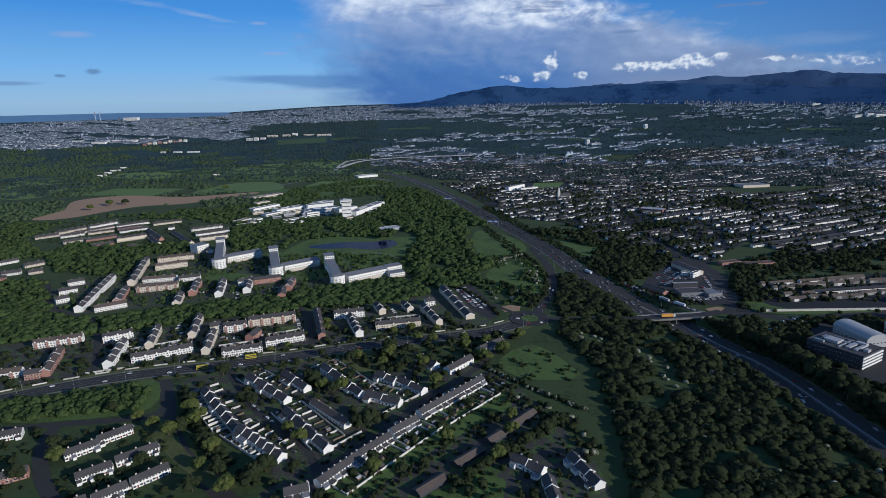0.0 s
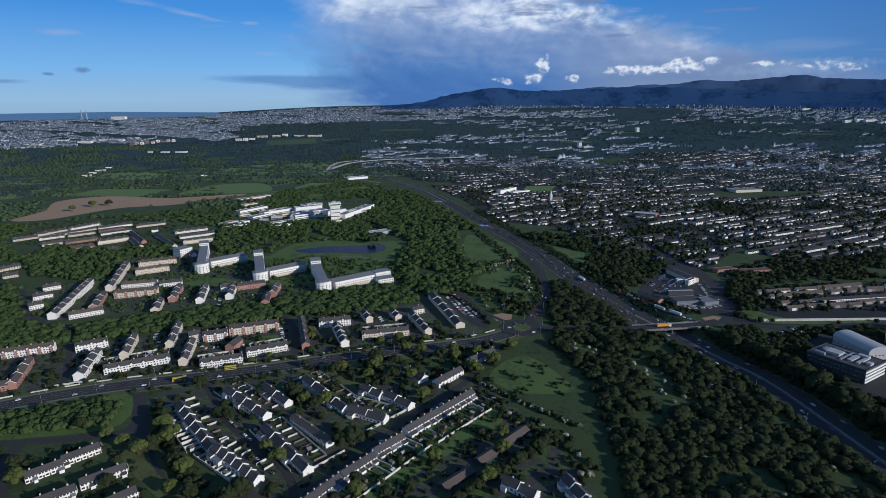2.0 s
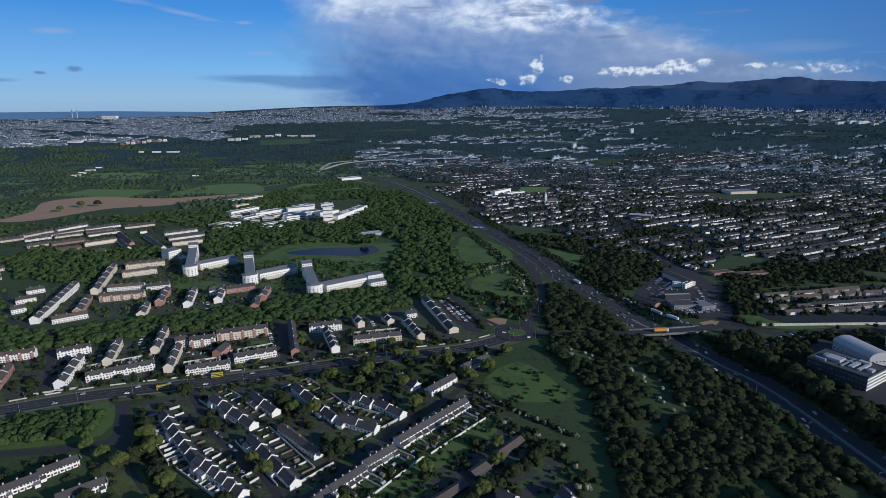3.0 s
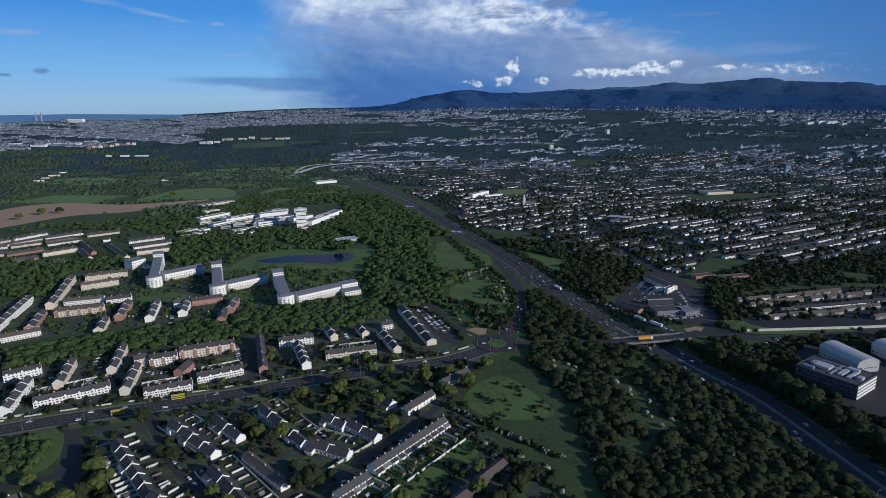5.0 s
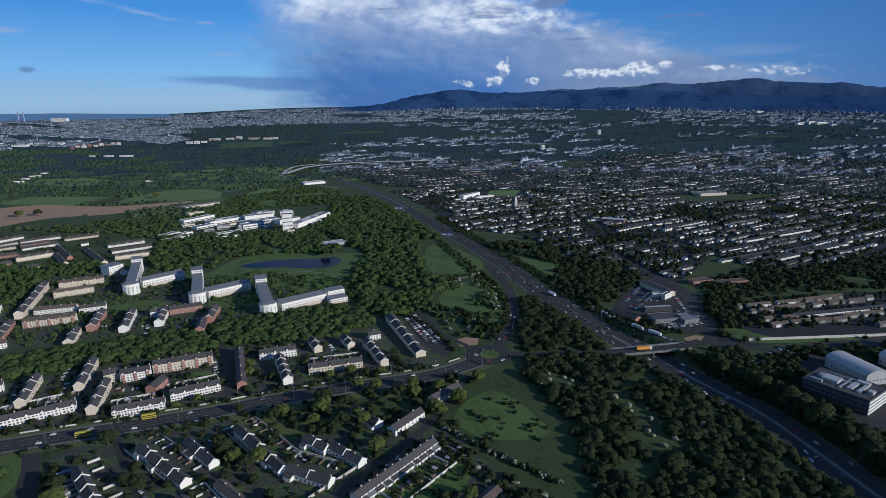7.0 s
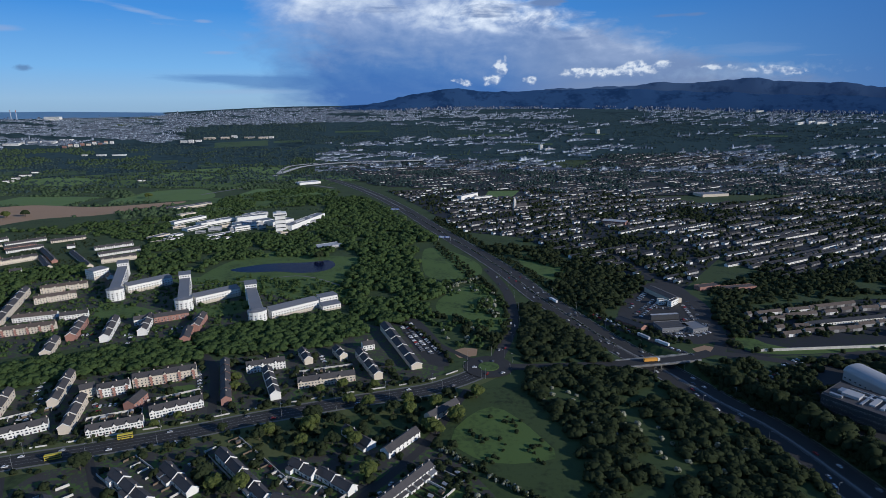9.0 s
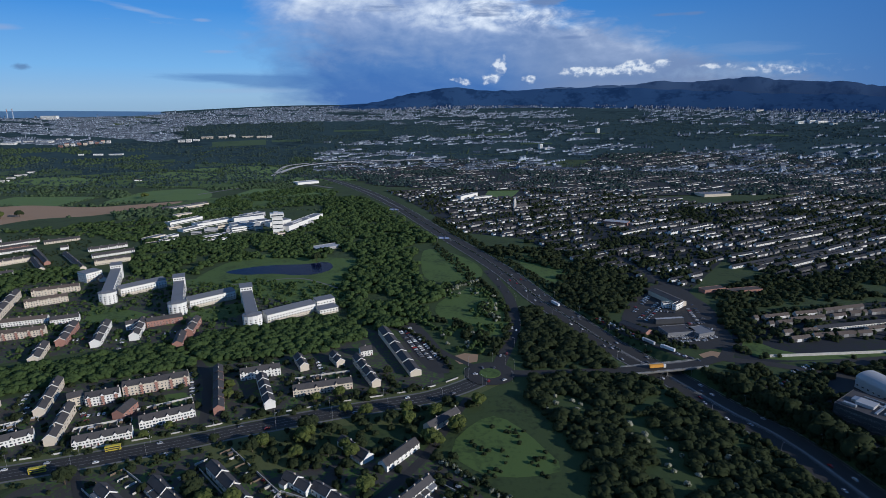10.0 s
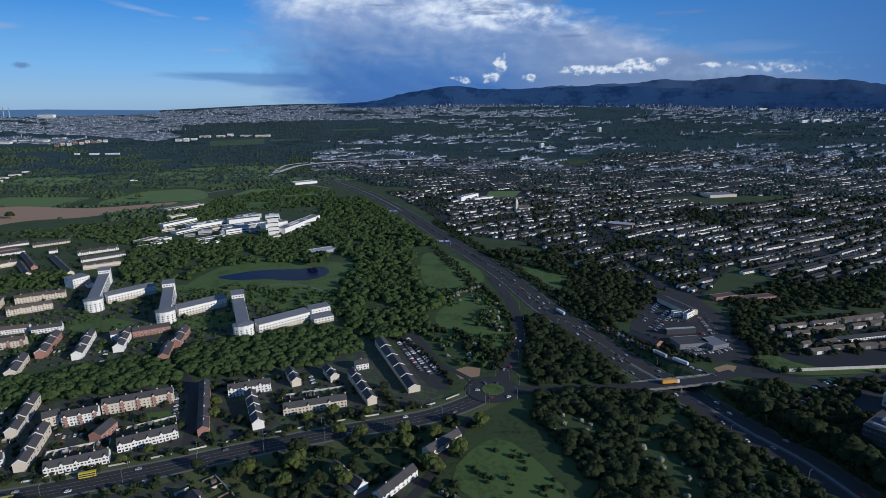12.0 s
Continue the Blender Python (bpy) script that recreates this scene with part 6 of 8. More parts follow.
wood("woodland", pairs([-168.5, 870.4, -110.7, 780.4, -17.5, 646.4, -33.8, 707.7, -69.6, 781, -127.2, 838.4]), 7, 4.4, NEAR, 25, "tree belt beside the lane", mat=M_LEAF_LIT)
wood("woodland", pairs([49.8, 1121.1, 133.5, 1174.2, 202.1, 1172.3, 256.1, 980, 214.5, 812.4, 169.2, 784.6, 135.3, 872, 170.5, 980.6]), 8, 5.0, MID, 26, "wood beyond the dual carriageway", gaps=0.12)
wood("hedge_trees", pairs([-49.6, 1384.2, 76.4, 1023.8, 158.9, 771.4, 202.3, 681.7, 211, 713.3, 81.4, 1094.7, -37.3, 1450.2]), 6, 2.4, MID, 27, "hedge along the dual carriageway")
wood("woodland", pairs([295.8, 737.6, 346.5, 873.1, 450.7, 941, 626.6, 977.6, 719.9, 940.4, 630.8, 817.3, 545.6, 844.2, 378.1, 814.3, 299.6, 694.3]), 8, 4.4, MID, 28, "trees between the suburbs", gaps=0.06)
wood("woodland", pairs([262, 650, 300, 650, 321.8, 605.7, 340, 591.5, 305, 570, 322, 505, 336, 460, 326, 440, 312, 470, 290, 540, 278, 600]), 6.0, 3.4, NEAR, 29, "trees beside the road to the halls", gaps=0.1)
wood("woodland", pairs([306.1, 663.3, 359.3, 657.5, 441.5, 672.7, 518.5, 662.2, 470.6, 596, 347.6, 622.6]), 7, 4.2, NEAR, 30, "trees behind the halls", gaps=0.2, skip=[BANK_VIEW])
# bushes on the green, gardens, roadside
wood("bushes", pairs([-494.6, 414.7, -419.1, 428.6, -363.1, 441.8, -341.6, 459.1, -319.5, 444, -311.3, 417.4, -360.3, 402.8, -416.3, 390, -457.1, 379.1]), 5.0, 4.0, NEAR, 31, "rounded mass of bushes on the green", mat=M_LEAF_LIT)
wood("garden_trees", pairs([-291.9, 450.6, -231, 512.6, -79.7, 546.1, -3.3, 522.4, 49.7, 404.1, 62.5, 326.2, 36.8, 285.6, -160.7, 272, -156.5, 329.4]), 8, 1.7, MID, 32, "bushes and small trees in back gardens", gaps=0.3, gap_scale=0.06)
wood("garden_trees", pairs([-291.9, 450.6, -231, 512.6, -79.7, 546.1, -3.3, 522.4, 49.7, 404.1, 62.5, 326.2, 36.8, 285.6, -160.7, 272, -156.5, 329.4]), 15, 3.2, NEAR, 91, "rounded trees between the houses", gaps=0.3, gap_scale=0.04, more=1.5)
wood("garden_trees", pairs([-610.6, 524.8, -471.2, 561.3, -325.5, 637.3, -178.8, 682.3, -17.1, 627.9, -54, 592.5, -198, 556, -370.6, 493.6, -509.9, 429.2]), 14, 3.2, NEAR, 92, "rounded trees between the terraces", gaps=0.25, gap_scale=0.05, more=1.0)
wood("garden_trees", pairs([-652.4, 718.3, -628.3, 817.9, -652.6, 943.7, -488.9, 985, -168.5, 870.4, -163, 793.5, -285.2, 725.7, -386.9, 699.7, -563, 640.4]), 15, 3.4, MID, 93, "rounded trees between the houses", mat=M_LEAF_LIT, gaps=0.35, gap_scale=0.04, more=1.0)
wood("garden_trees", pairs([-421.1, 395, -358.1, 381.2, -264.4, 386.5, -203.9, 298.2, -297.2, 262.6, -431.7, 345.9]), 15, 2.8, NEAR, 94, "rounded trees between the terraces", gaps=0.4, gap_scale=0.05, more=1.0)
wood("garden_trees", pairs([-610.6, 524.8, -471.2, 561.3, -325.5, 637.3, -178.8, 682.3, -17.1, 627.9, -54, 592.5, -198, 556, -370.6, 493.6, -509.9, 429.2]), 8, 1.8, MID, 33, "bushes and small trees between the terraces", gaps=0.3, gap_scale=0.06)
wood("garden_trees", pairs([-652.4, 718.3, -628.3, 817.9, -652.6, 943.7, -488.9, 985, -168.5, 870.4, -163, 793.5, -285.2, 725.7, -386.9, 699.7, -563, 640.4]), 8, 1.9, FAR, 34, "bushes and small trees between the houses", mat=M_LEAF_LIT, gaps=0.3, gap_scale=0.06)
wood("garden_trees", pairs([-421.1, 395, -358.1, 381.2, -264.4, 386.5, -203.9, 298.2, -297.2, 262.6, -431.7, 345.9]), 8, 2.0, MID, 35, "small trees between the terraces", gaps=0.4, gap_scale=0.06)
W_STRIP = pairs([-14, 503.3, 9.5, 465.4, 52.4, 429.4, 73.1, 390.1, 83.9, 327.6, 66.1, 326.4, 53.1, 396.5, 20.3, 427.7, -8, 464.6])
wood("hedge_trees", W_STRIP, 6.5, 2.6, NEAR, 36, "overgrown hedge behind the gardens", gaps=0.25)
wood("hawthorn_scrub", W_STRIP, 11, 2.4, NEAR, 37, "blossoming hawthorn in the hedge", gaps=0.4, mat=M_BLOSSOM)
for Q, n in ((Q_NEAR, 41), (Q_A, 42), (Q_B, 43)):
    wood("garden_trees", Q, 12, 3.5, TINY, n, "garden trees among the suburban houses", gaps=0.15, gap_scale=0.02)
# Trees of the far suburb take the haze-tinted leaf colour.
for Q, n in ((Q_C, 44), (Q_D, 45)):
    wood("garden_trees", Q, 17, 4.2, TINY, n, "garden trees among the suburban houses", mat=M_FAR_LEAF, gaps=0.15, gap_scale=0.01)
W_COUNTRY = pairs([-1491.4, 1095.8, -1217.1, 1245.7, -1081.4, 1262.2, -876.3, 1408.4, -684.3, 1506, -393.8, 1640.9, -360.4, 1822, -536.7, 2159.9, -793.6, 2395.3, -1057.1, 2547, -1480.1, 2671.6, -2212, 2321.8, -2379.3, 1788.7])
FIELDS = [pairs([-1592.5, 1646.9, -1479.1, 1722, -1661.9, 2058.3, -1883.9, 2124, -1950.5, 2034]), pairs([-1177.1, 1294.4, -1197.3, 1423.9, -1288.2, 1593.7, -1197.3, 1689, -964.9, 1649, -772.6, 1728.8, -795.2, 1636.8, -890.9, 1518.2, -1012.1, 1468.3, -1086.4, 1305.9]), pairs([-986.7, 1721.3, -979.8, 1939.6, -830.7, 1986.7, -716.4, 1800.8, -821.4, 1732.8])]


def fields(x0, x1, y0, y1, w, h, turn, seed, skip):
    """A patchwork of pastures with hedges: patches and the places of the hedgerow trees."""
    rng = random.Random(seed)
    ca, sa = math.cos(radians(turn)), math.sin(radians(turn))
    hedge = []
    n, m = int((x1 - x0) / w), int((y1 - y0) / h)
    for i in range(n):
        for j in range(m):
            cx, cy = x0 + (i + 0.5 + 0.25 * (j % 2)) * w, y0 + (j + 0.5) * h
            cx, cy = cx * ca - cy * sa, cx * sa + cy * ca
            if -cx > cy * 0.98 or any(inside(np.array([cx + dx]), np.array([cy + dy]), f)[0] for f in skip for dx in (-60, 0, 60) for dy in (-40, 0, 40)):
                continue
            c = []
            for dx, dy in ((-0.5, -0.5), (0.5, -0.5), (0.5, 0.5), (-0.5, 0.5)):
                ux, uy = dx * w * rng.uniform(0.85, 0.98), dy * h * rng.uniform(0.8, 0.98)
                c.append((cx + ux * ca - uy * sa, cy + ux * sa + uy * ca))
            if rng.random() < 0.62:
                patch("pasture", c, rng.choice([M_FIELD, M_FIELD, M_MEADOW]), 0.09 + 0.01 * rng.random(), "green pasture bounded by hedgerows", smooth=False)
                LAWNS.append(c)
            for a, b in ((0, 1), (1, 2)):
                k = int(math.hypot(c[b][0] - c[a][0], c[b][1] - c[a][1]) / 5)
                for t in range(k):
                    if rng.random() < 0.8:
                        hedge.append((c[a][0] + (c[b][0] - c[a][0]) * t / k + rng.uniform(-3, 3), c[a][1] + (c[b][1] - c[a][1]) * t / k + rng.uniform(-3, 3)))
    return hedge


LAWNS = []
ROWS_OF_TREES = fields(-1900, 120, 1480, 3080, 300, 200, -8, 5, FIELDS + [Q_A, Q_C])
HG = np.array(ROWS_OF_TREES)
HG = HG[clear_of(HG[:, 0], HG[:, 1], 6) & ~np.any([inside(HG[:, 0], HG[:, 1], f) for f in FIELDS], axis=0)]
tagged(mass("hedgerow", np.column_stack([HG, ground_z(HG[:, 0], HG[:, 1]) - 0.3]), np.random.default_rng(4).uniform(2.2, 4.8, len(HG)), TINY, [M_LEAF_C, M_BARK]), "hedgerow trees between pastures", "hedge", kind="stuff")
wood("woodland", W_COUNTRY, 11, 5.2, TINY, 46, "hedgerow trees and copses among fields", mat=M_LEAF_C, gaps=0.42, gap_scale=0.008, skip=FIELDS + LAWNS)
wood("woodland", pairs([-2379.3, 1788.7, -2233.6, 2345.6, -1480.1, 2671.6, -1057.1, 2547, -587.9, 2371.4, -503.3, 2714.8, -988.1, 3009.4, -1822.3, 3009.2, -2525.3, 2668.7, -2816.2, 2139.3]), 15, 6.2, TINY, 47, "far woods and hedges", mat=M_LEAF_C, gaps=0.5, gap_scale=0.005, skip=LAWNS)

wood("woodland", pairs([-1099.6, 989.2, -1337.7, 1215.3, -1069.7, 1247.9, -866, 1391.1, -667.4, 1505, -562.5, 1577.8, -508.4, 1514.5, -636.4, 1396.8, -597.9, 1246.2, -626.8, 1220.8, -747.5, 1264.9, -977.5, 1324.4, -1035.9, 1206.8, -1003.4, 1087.8]), 9, 4.6, FAR, 51, "trees between the fields and the estate", mat=M_LEAF_LIT, gaps=0.15, skip=FIELDS)
wood("woodland", pairs([-614.1, 1195, -583.9, 1245.7, -428.4, 1267.5, -261, 1378.7, -188.4, 1183.2, -407.1, 1201.6, -476.4, 1179]), 9, 4.4, MID, 52, "trees below the hospital", mat=M_LEAF_LIT, gaps=0.2)
wood("woodland", pairs([-652.1, 1397.6, -528.1, 1575.5, -324.6, 1635.7, -354.3, 1891.6, -501.7, 2015.5, -671.5, 1783.7]), 10, 4.6, FAR, 53, "trees behind the hospital", mat=M_LEAF_LIT, gaps=0.15)
wood("scrub", pairs([-377.8, 923.6, -288.1, 962.9, -158.7, 923.5, -105.8, 808.6, -168.5, 870.4, -313.4, 912.3]), 9, 2.6, MID, 54, "bushes behind the flats", mat=M_LEAF_LIT, gaps=0.3, gap_scale=0.04)
wood("scrub", pairs([-142.8, 1023.1, -74.5, 1052.7, -48.3, 910.4, -77.9, 825.6, -114.6, 889]), 8.5, 4.2, MID, 55, "edge of the wood beside the parkland", mat=M_LEAF_LIT, gaps=0.2)
wood("scrub", pairs([7.4, 640.6, -19.5, 698.8, -72.3, 772.4, -82.7, 807.1, -39.6, 755.8, 8.4, 685.8]), 7, 3.0, MID, 56, "bushes beside the lane", mat=M_LEAF_LIT, gaps=0.3)
wood("scrub", pairs([5.1, 533.2, 31.3, 561, 54.9, 546.3, 72.2, 508.2, 68.4, 471.6, 14, 471.8]), 7, 1.5, MID, 57, "low scrub in the clearing", gaps=0.85, gap_scale=0.06)

wood("roadside_trees", pairs([-315.2, 516.6, -246.5, 533.9, -204.3, 548.6, -144.8, 574.3, -76.9, 596, -75.1, 584.1, -142.1, 565.7, -200.3, 540.2, -241.2, 524.8, -306.8, 505.9]), 7, 2.2, NEAR, 58, "small trees along the main road's verge", gaps=0.35, gap_scale=0.09)
wood("garden_trees", pairs([-179.6, 504, -136.6, 548, -88.3, 558.4, -46.9, 573.3, 15.9, 601.9, 27.6, 568.6, -3, 508.6, -38.7, 486.9, -88.3, 484.6, -151.8, 482.3]), 10, 3.4, NEAR, 59, "trees on the lawns between road and houses", gaps=0.5, gap_scale=0.05)
wood("bushes", pairs([9.1, 533.2, 27.6, 568.6, 54.9, 546.3, 72.2, 508.2, 66.9, 481.3, 18, 481.6]), 5, 1.7, NEAR, 60, "rank undergrowth in the clearing", gaps=0.8, gap_scale=0.07)
wood("hedge_trees", pairs([192.2, 791.6, 216.5, 750.3, 251.8, 694, 240, 679.4, 203, 728.5, 174.8, 775]), 6, 2.4, NEAR, 61, "hedge between the forecourts and the dual carriageway", gaps=0.2)
wood("woodland", pairs([207.2, 952.7, 274.1, 937.4, 272.7, 900.5, 198.7, 791.4, 169.3, 859, 177.6, 927.8]), 8, 4.6, MID, 62, "trees beside the forecourts", gaps=0.1)

wood("hedge_trees", pairs([231.6, 643.2, 260.1, 634.1, 288.9, 541, 315.1, 463.9, 330.3, 417.6, 313.8, 397.8, 301.7, 449.5, 275.2, 525.1, 238.9, 617.4]), 5.5, 3.2, NEAR, 63, "dense hedge of trees above the cutting")
wood("woodland", pairs([312, 657.4, 391.4, 680.4, 476.1, 696.1, 569.4, 703.3, 533.6, 660.6, 456.2, 668, 373.5, 650.4, 322.2, 600.7, 299.7, 620.9]), 6.5, 3.8, NEAR, 64, "trees round the offices", gaps=0.15, skip=[BANK_VIEW])
for Q, n in ((Q_A, 65), (Q_B, 66), (Q_NEAR, 67)):
    wood("woodland", Q, 9, 4.2, FAR, n, "groups of trees among the suburban houses", gaps=0.72, gap_scale=0.012)
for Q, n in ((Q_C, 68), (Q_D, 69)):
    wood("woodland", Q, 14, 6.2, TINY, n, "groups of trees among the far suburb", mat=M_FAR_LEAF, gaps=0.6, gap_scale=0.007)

wood("roadside_trees", pairs([-294, 450.5, -280.2, 451.2, -232.3, 384.2, -186.4, 341.4, -160.9, 330.4, -163.3, 321.9, -190.3, 332.2, -229, 365.2, -263.7, 403.5]), 6.5, 2.9, NEAR, 81, "line of dense trees behind the garden walls", gaps=0.12)
wood("garden_trees", pairs([-944.9, 1035.4, -1048.8, 1240.4, -874, 1305.3, -713.8, 1230, -591.9, 1031.4, -751.2, 1004.9, -894.7, 1034.9]), 9, 1.8, FAR, 82, "small trees among the terraces", gaps=0.4)
wood("garden_trees", pairs([-64.4, 412.6, -12, 464.4, 9, 439.8, -52, 368.4, -96.1, 310.5, -117.8, 320.2]), 6, 1.3, MID, 83, "bushes in the long back gardens", gaps=0.45, gap_scale=0.12)
wood("hedge_trees", pairs([-95.4, 307.9, -49.9, 368.5, 8.9, 436.1, 13.4, 429.1, -44.9, 360.6, -87, 303.3]), 4.5, 1.8, MID, 84, "hedge behind the back gardens", gaps=0.25)


# ---- hedges ----
hedge_line("hawthorn_hedge", pairs([-48.8, 854.6, -27.8, 868.8, -6, 892.7, 17.2, 918, 39.1, 937.4]), 3.2, 101, "hedge of blossoming hawthorn across the meadow", 3.0, 1.6, M_BLOSSOM, gaps=0.35)
hedge_line("hedge", pairs([-49, 858.8, -27.9, 873.2, -6, 897.3, 17.3, 922.9, 39.3, 942.5]), 3.4, 102, "dense green hedge across the meadow", 3.0, 2.0)
hedge_line("hedge", pairs([37.9, 945.2, 51.9, 895.5, 62, 841.5, 64.9, 794.6, 61.4, 753.6, 50.7, 710.7, 36.4, 679.2]), 3.0, 103, "green hedge beside the slip road", 3.0, 2.0)
hedge_line("hedge", pairs([-25.2, 788.1, -2.5, 767.6, 18.7, 745.4, 38, 717.7]), 4.2, 104, "thick overgrown hedge below the meadow", 3.0, 4.0)
hedge_line("hawthorn_hedge", pairs([37.2, 822.6, 45.4, 803.9, 51.3, 772.9]), 3.2, 105, "blossoming hawthorns in the thicket", 4.0, 3.0, M_BLOSSOM, gaps=0.2)
hedge_line("hedge", pairs([35.6, 832.3, 44.3, 807.6, 51.1, 769.7]), 3.8, 106, "thicket of hawthorn and ash", 2.5, 4.5)
hedge_line("hedge", pairs([9.5, 739.6, 26.1, 711.2, 46.7, 717.6]), 4.4, 107, "thicket above the roundabout", 2.5, 5.0)
hedge_line("hawthorn_hedge", pairs([-9.7, 502.3, 12.3, 481.6, 34.1, 462.5, 54.2, 445.9, 66.7, 434.6]), 2.3, 108, "hawthorn hedge in blossom along the gardens", 2.4, 1.0, M_BLOSSOM, gaps=0.3)
hedge_line("hedge", pairs([-9.7, 503.5, 12.3, 482.7, 34.1, 463.6, 54.3, 446.9, 66.9, 435.5]), 2.5, 109, "clipped green hedge along the gardens", 2.4, 1.2)
hedge_line("hedge", pairs([-32.2, 330.2, -18, 347.3, -2.5, 365.8, 18.5, 387, 37, 407.4, 51, 416.4]), 4.2, 110, "row of full green trees above the lawn", 3.5, 2.2, kinds=NEAR)
hedge_line("hedge", pairs([-212.2, 358.9, -232.5, 380.2, -257.4, 408.3, -281.8, 440.6]), 4.6, 111, "row of dense trees behind the garden walls", 4.0, 1.8, kinds=NEAR)
hedge_line("hedge", pairs([-60.7, 756.2, -38.1, 729, -19.3, 692.5, -2.7, 651.3]), 2.8, 112, "green hedge between car park and lane", 2.5, 1.2)


def beside(line, off):
    """The line moved sideways."""
    return [tuple(p + Vector(((q - p).y, -(q - p).x)).normalized() * off) for p, q in zip(line[:-1], line[1:])][2:-5:3]


hedge_line("hedge", beside(MAIN, -18.5), 2.3, 113, "uneven hedge and small trees before the terraces", 3.2, 1.6, gaps=0.4)
hedge_line("hedge", beside(MAIN, 19.0), 2.5, 114, "uneven hedge and small trees along the verge", 3.6, 2.4, gaps=0.5)

hedge_line("hedge", [tuple(p) for p in BYPASS if 700 < p.y < 1560][::3], 1.25, 119, "low clipped hedge between the carriageways", 2.2, 0.35, kinds=FAR, gaps=0.08)
BANK = [p for p, s in zip(BYPASS, BY_S) if 30 < s < CUT_END - 20]
ribbon("path", beside(BANK, -25.0), 2.6, M_PAVING, 0.16, "pale footpath along the top of the cutting", "path", keep=0.5)
hedge_line("hedge", beside(BANK, -30.0), 3.6, 115, "trees along the top of the cutting", 4.5, 1.6, kinds=NEAR, gaps=0.25)
for off, size, every, seed in ((24.0, 3.4, 4.2, 116), (28.0, 8.2, 6.0, 117), (35.0, 7.0, 6.0, 118)):
    hedge_line("hedge", beside(BANK, off), size, seed, "dense row of trees along the edge of the cutting", every, 1.4, kinds=NEAR, gaps=0.04)


# ---- far distance ----
def polar(a0, a1, r0, r1, n, seed, power=1.0):
    rng = np.random.default_rng(seed)
    a = np.radians(rng.uniform(a0, a1, n))
    r = r0 + (r1 - r0) * rng.uniform(0, 1, n) ** power
    return r * np.sin(a), r * np.cos(a), rng


def patchy(px, py, scale, keep, seed):
    v = np.array([noise.noise((x * scale * 0.5, y * scale * 2.2, seed * 1.7)) for x, y in zip(px, py)])
    ok = v > np.quantile(v, 1 - keep)
    return px[ok], py[ok]


def far_town(name, a0, a1, r0, r1, n, seed, label, keep=0.6, pale=0.5, big=1.0, on=None, power=1.0, row=5, along=(20, 35, -10, 60)):
    """Rows of far buildings, smaller towards the horizon."""
    px, py, rng = polar(a0, a1, r0, r1, n // row, seed, power)
    px, py = patchy(px, py, 0.003, keep, seed)
    k = rng.integers(max(1, row // 2), row * 2, len(px))
    a = np.repeat(np.radians(rng.choice(along, len(px)) + rng.normal(0, 8, len(px))), k)
    step = np.concatenate([np.arange(m) for m in k]) * np.repeat(rng.uniform(10, 22, len(px)), k) * big
    px, py = np.repeat(px, k) + step * np.cos(a), np.repeat(py, k) + step * np.sin(a)
    ok = (np.hypot(px, py) < r1 + 20) & (np.hypot(px, py) > r0 - 40)
    px, py, a = px[ok], py[ok], a[ok]
    gz = ground_z(px, py) if on is None else on(px, py)
    n = len(px)
    less = big * np.clip(1.2 - 0.75 * (np.hypot(px, py) - 2700) / 2100, 0.4, 1.2)
    w, d, h = rng.uniform(8, 20, n) * less, rng.uniform(8, 13, n) * less, rng.uniform(4.5, 7.5, n) * 0.8 + 1
    large = rng.random(n) < 0.05
    w[large] *= 2.6
    h[rng.random(n) < 0.04] *= 2.2
    box = np.array([(x, y, z) for z in (-2, 1) for x, y in ((-0.5, -0.5), (0.5, -0.5), (0.5, 0.5), (-0.5, 0.5))] + [(-0.5, 0, 1.45), (0.5, 0, 1.45)], float)
    tri = np.array([(0, 1, 5), (0, 5, 4), (1, 2, 6), (1, 6, 5), (3, 0, 4), (3, 4, 7), (5, 6, 9), (7, 4, 8), (4, 5, 9), (4, 9, 8), (6, 7, 8), (6, 8, 9)])
    mat = np.array([0] * 8 + [1] * 4)
    lx, ly = box[:, 0] * w[:, None], box[:, 1] * d[:, None]
    c, s = np.cos(a)[:, None], np.sin(a)[:, None]
    V = np.stack([lx * c - ly * s + px[:, None], lx * s + ly * c + py[:, None], box[:, 2] * h[:, None] + gz[:, None]], 2).reshape(-1, 3)
    F = (tri[None] + (np.arange(n) * 10)[:, None, None]).reshape(-1, 3)
    me = bpy.data.meshes.new(name)
    me.from_pydata(V.tolist(), [], F.tolist())
    me.polygons.foreach_set("material_index", np.tile(mat, n).astype(np.int32))
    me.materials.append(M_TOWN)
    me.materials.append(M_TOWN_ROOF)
    tone = np.where(rng.random(n) < pale, rng.uniform(-0.3, 0.2, n), rng.uniform(0.5, 1, n))
    me.attributes.new("tint", "FLOAT", "POINT").data.foreach_set("value", np.repeat(tone, 10).astype(np.float32))
    me.update()
    return tagged(new(name, me), label, "town", kind="stuff")


far_town("far_town", -46, -25, 3620, 4700, 8200, 61, "city spread along the coast, haze in its colours", keep=0.8, pale=0.24, big=0.62)
far_town("far_town", -26, -4, 4120, 4800, 5600, 65, "city along the horizon, haze in its colours", keep=0.85, pale=0.28, big=0.6)
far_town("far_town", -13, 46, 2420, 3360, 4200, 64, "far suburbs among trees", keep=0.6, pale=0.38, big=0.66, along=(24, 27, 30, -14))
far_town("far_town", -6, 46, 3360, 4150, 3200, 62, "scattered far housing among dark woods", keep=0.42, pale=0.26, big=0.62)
far_town("far_town", -5, 42, 4120, 4870, 7600, 63, "city below the hills, haze in its colours", keep=0.66, pale=0.5, big=0.62)


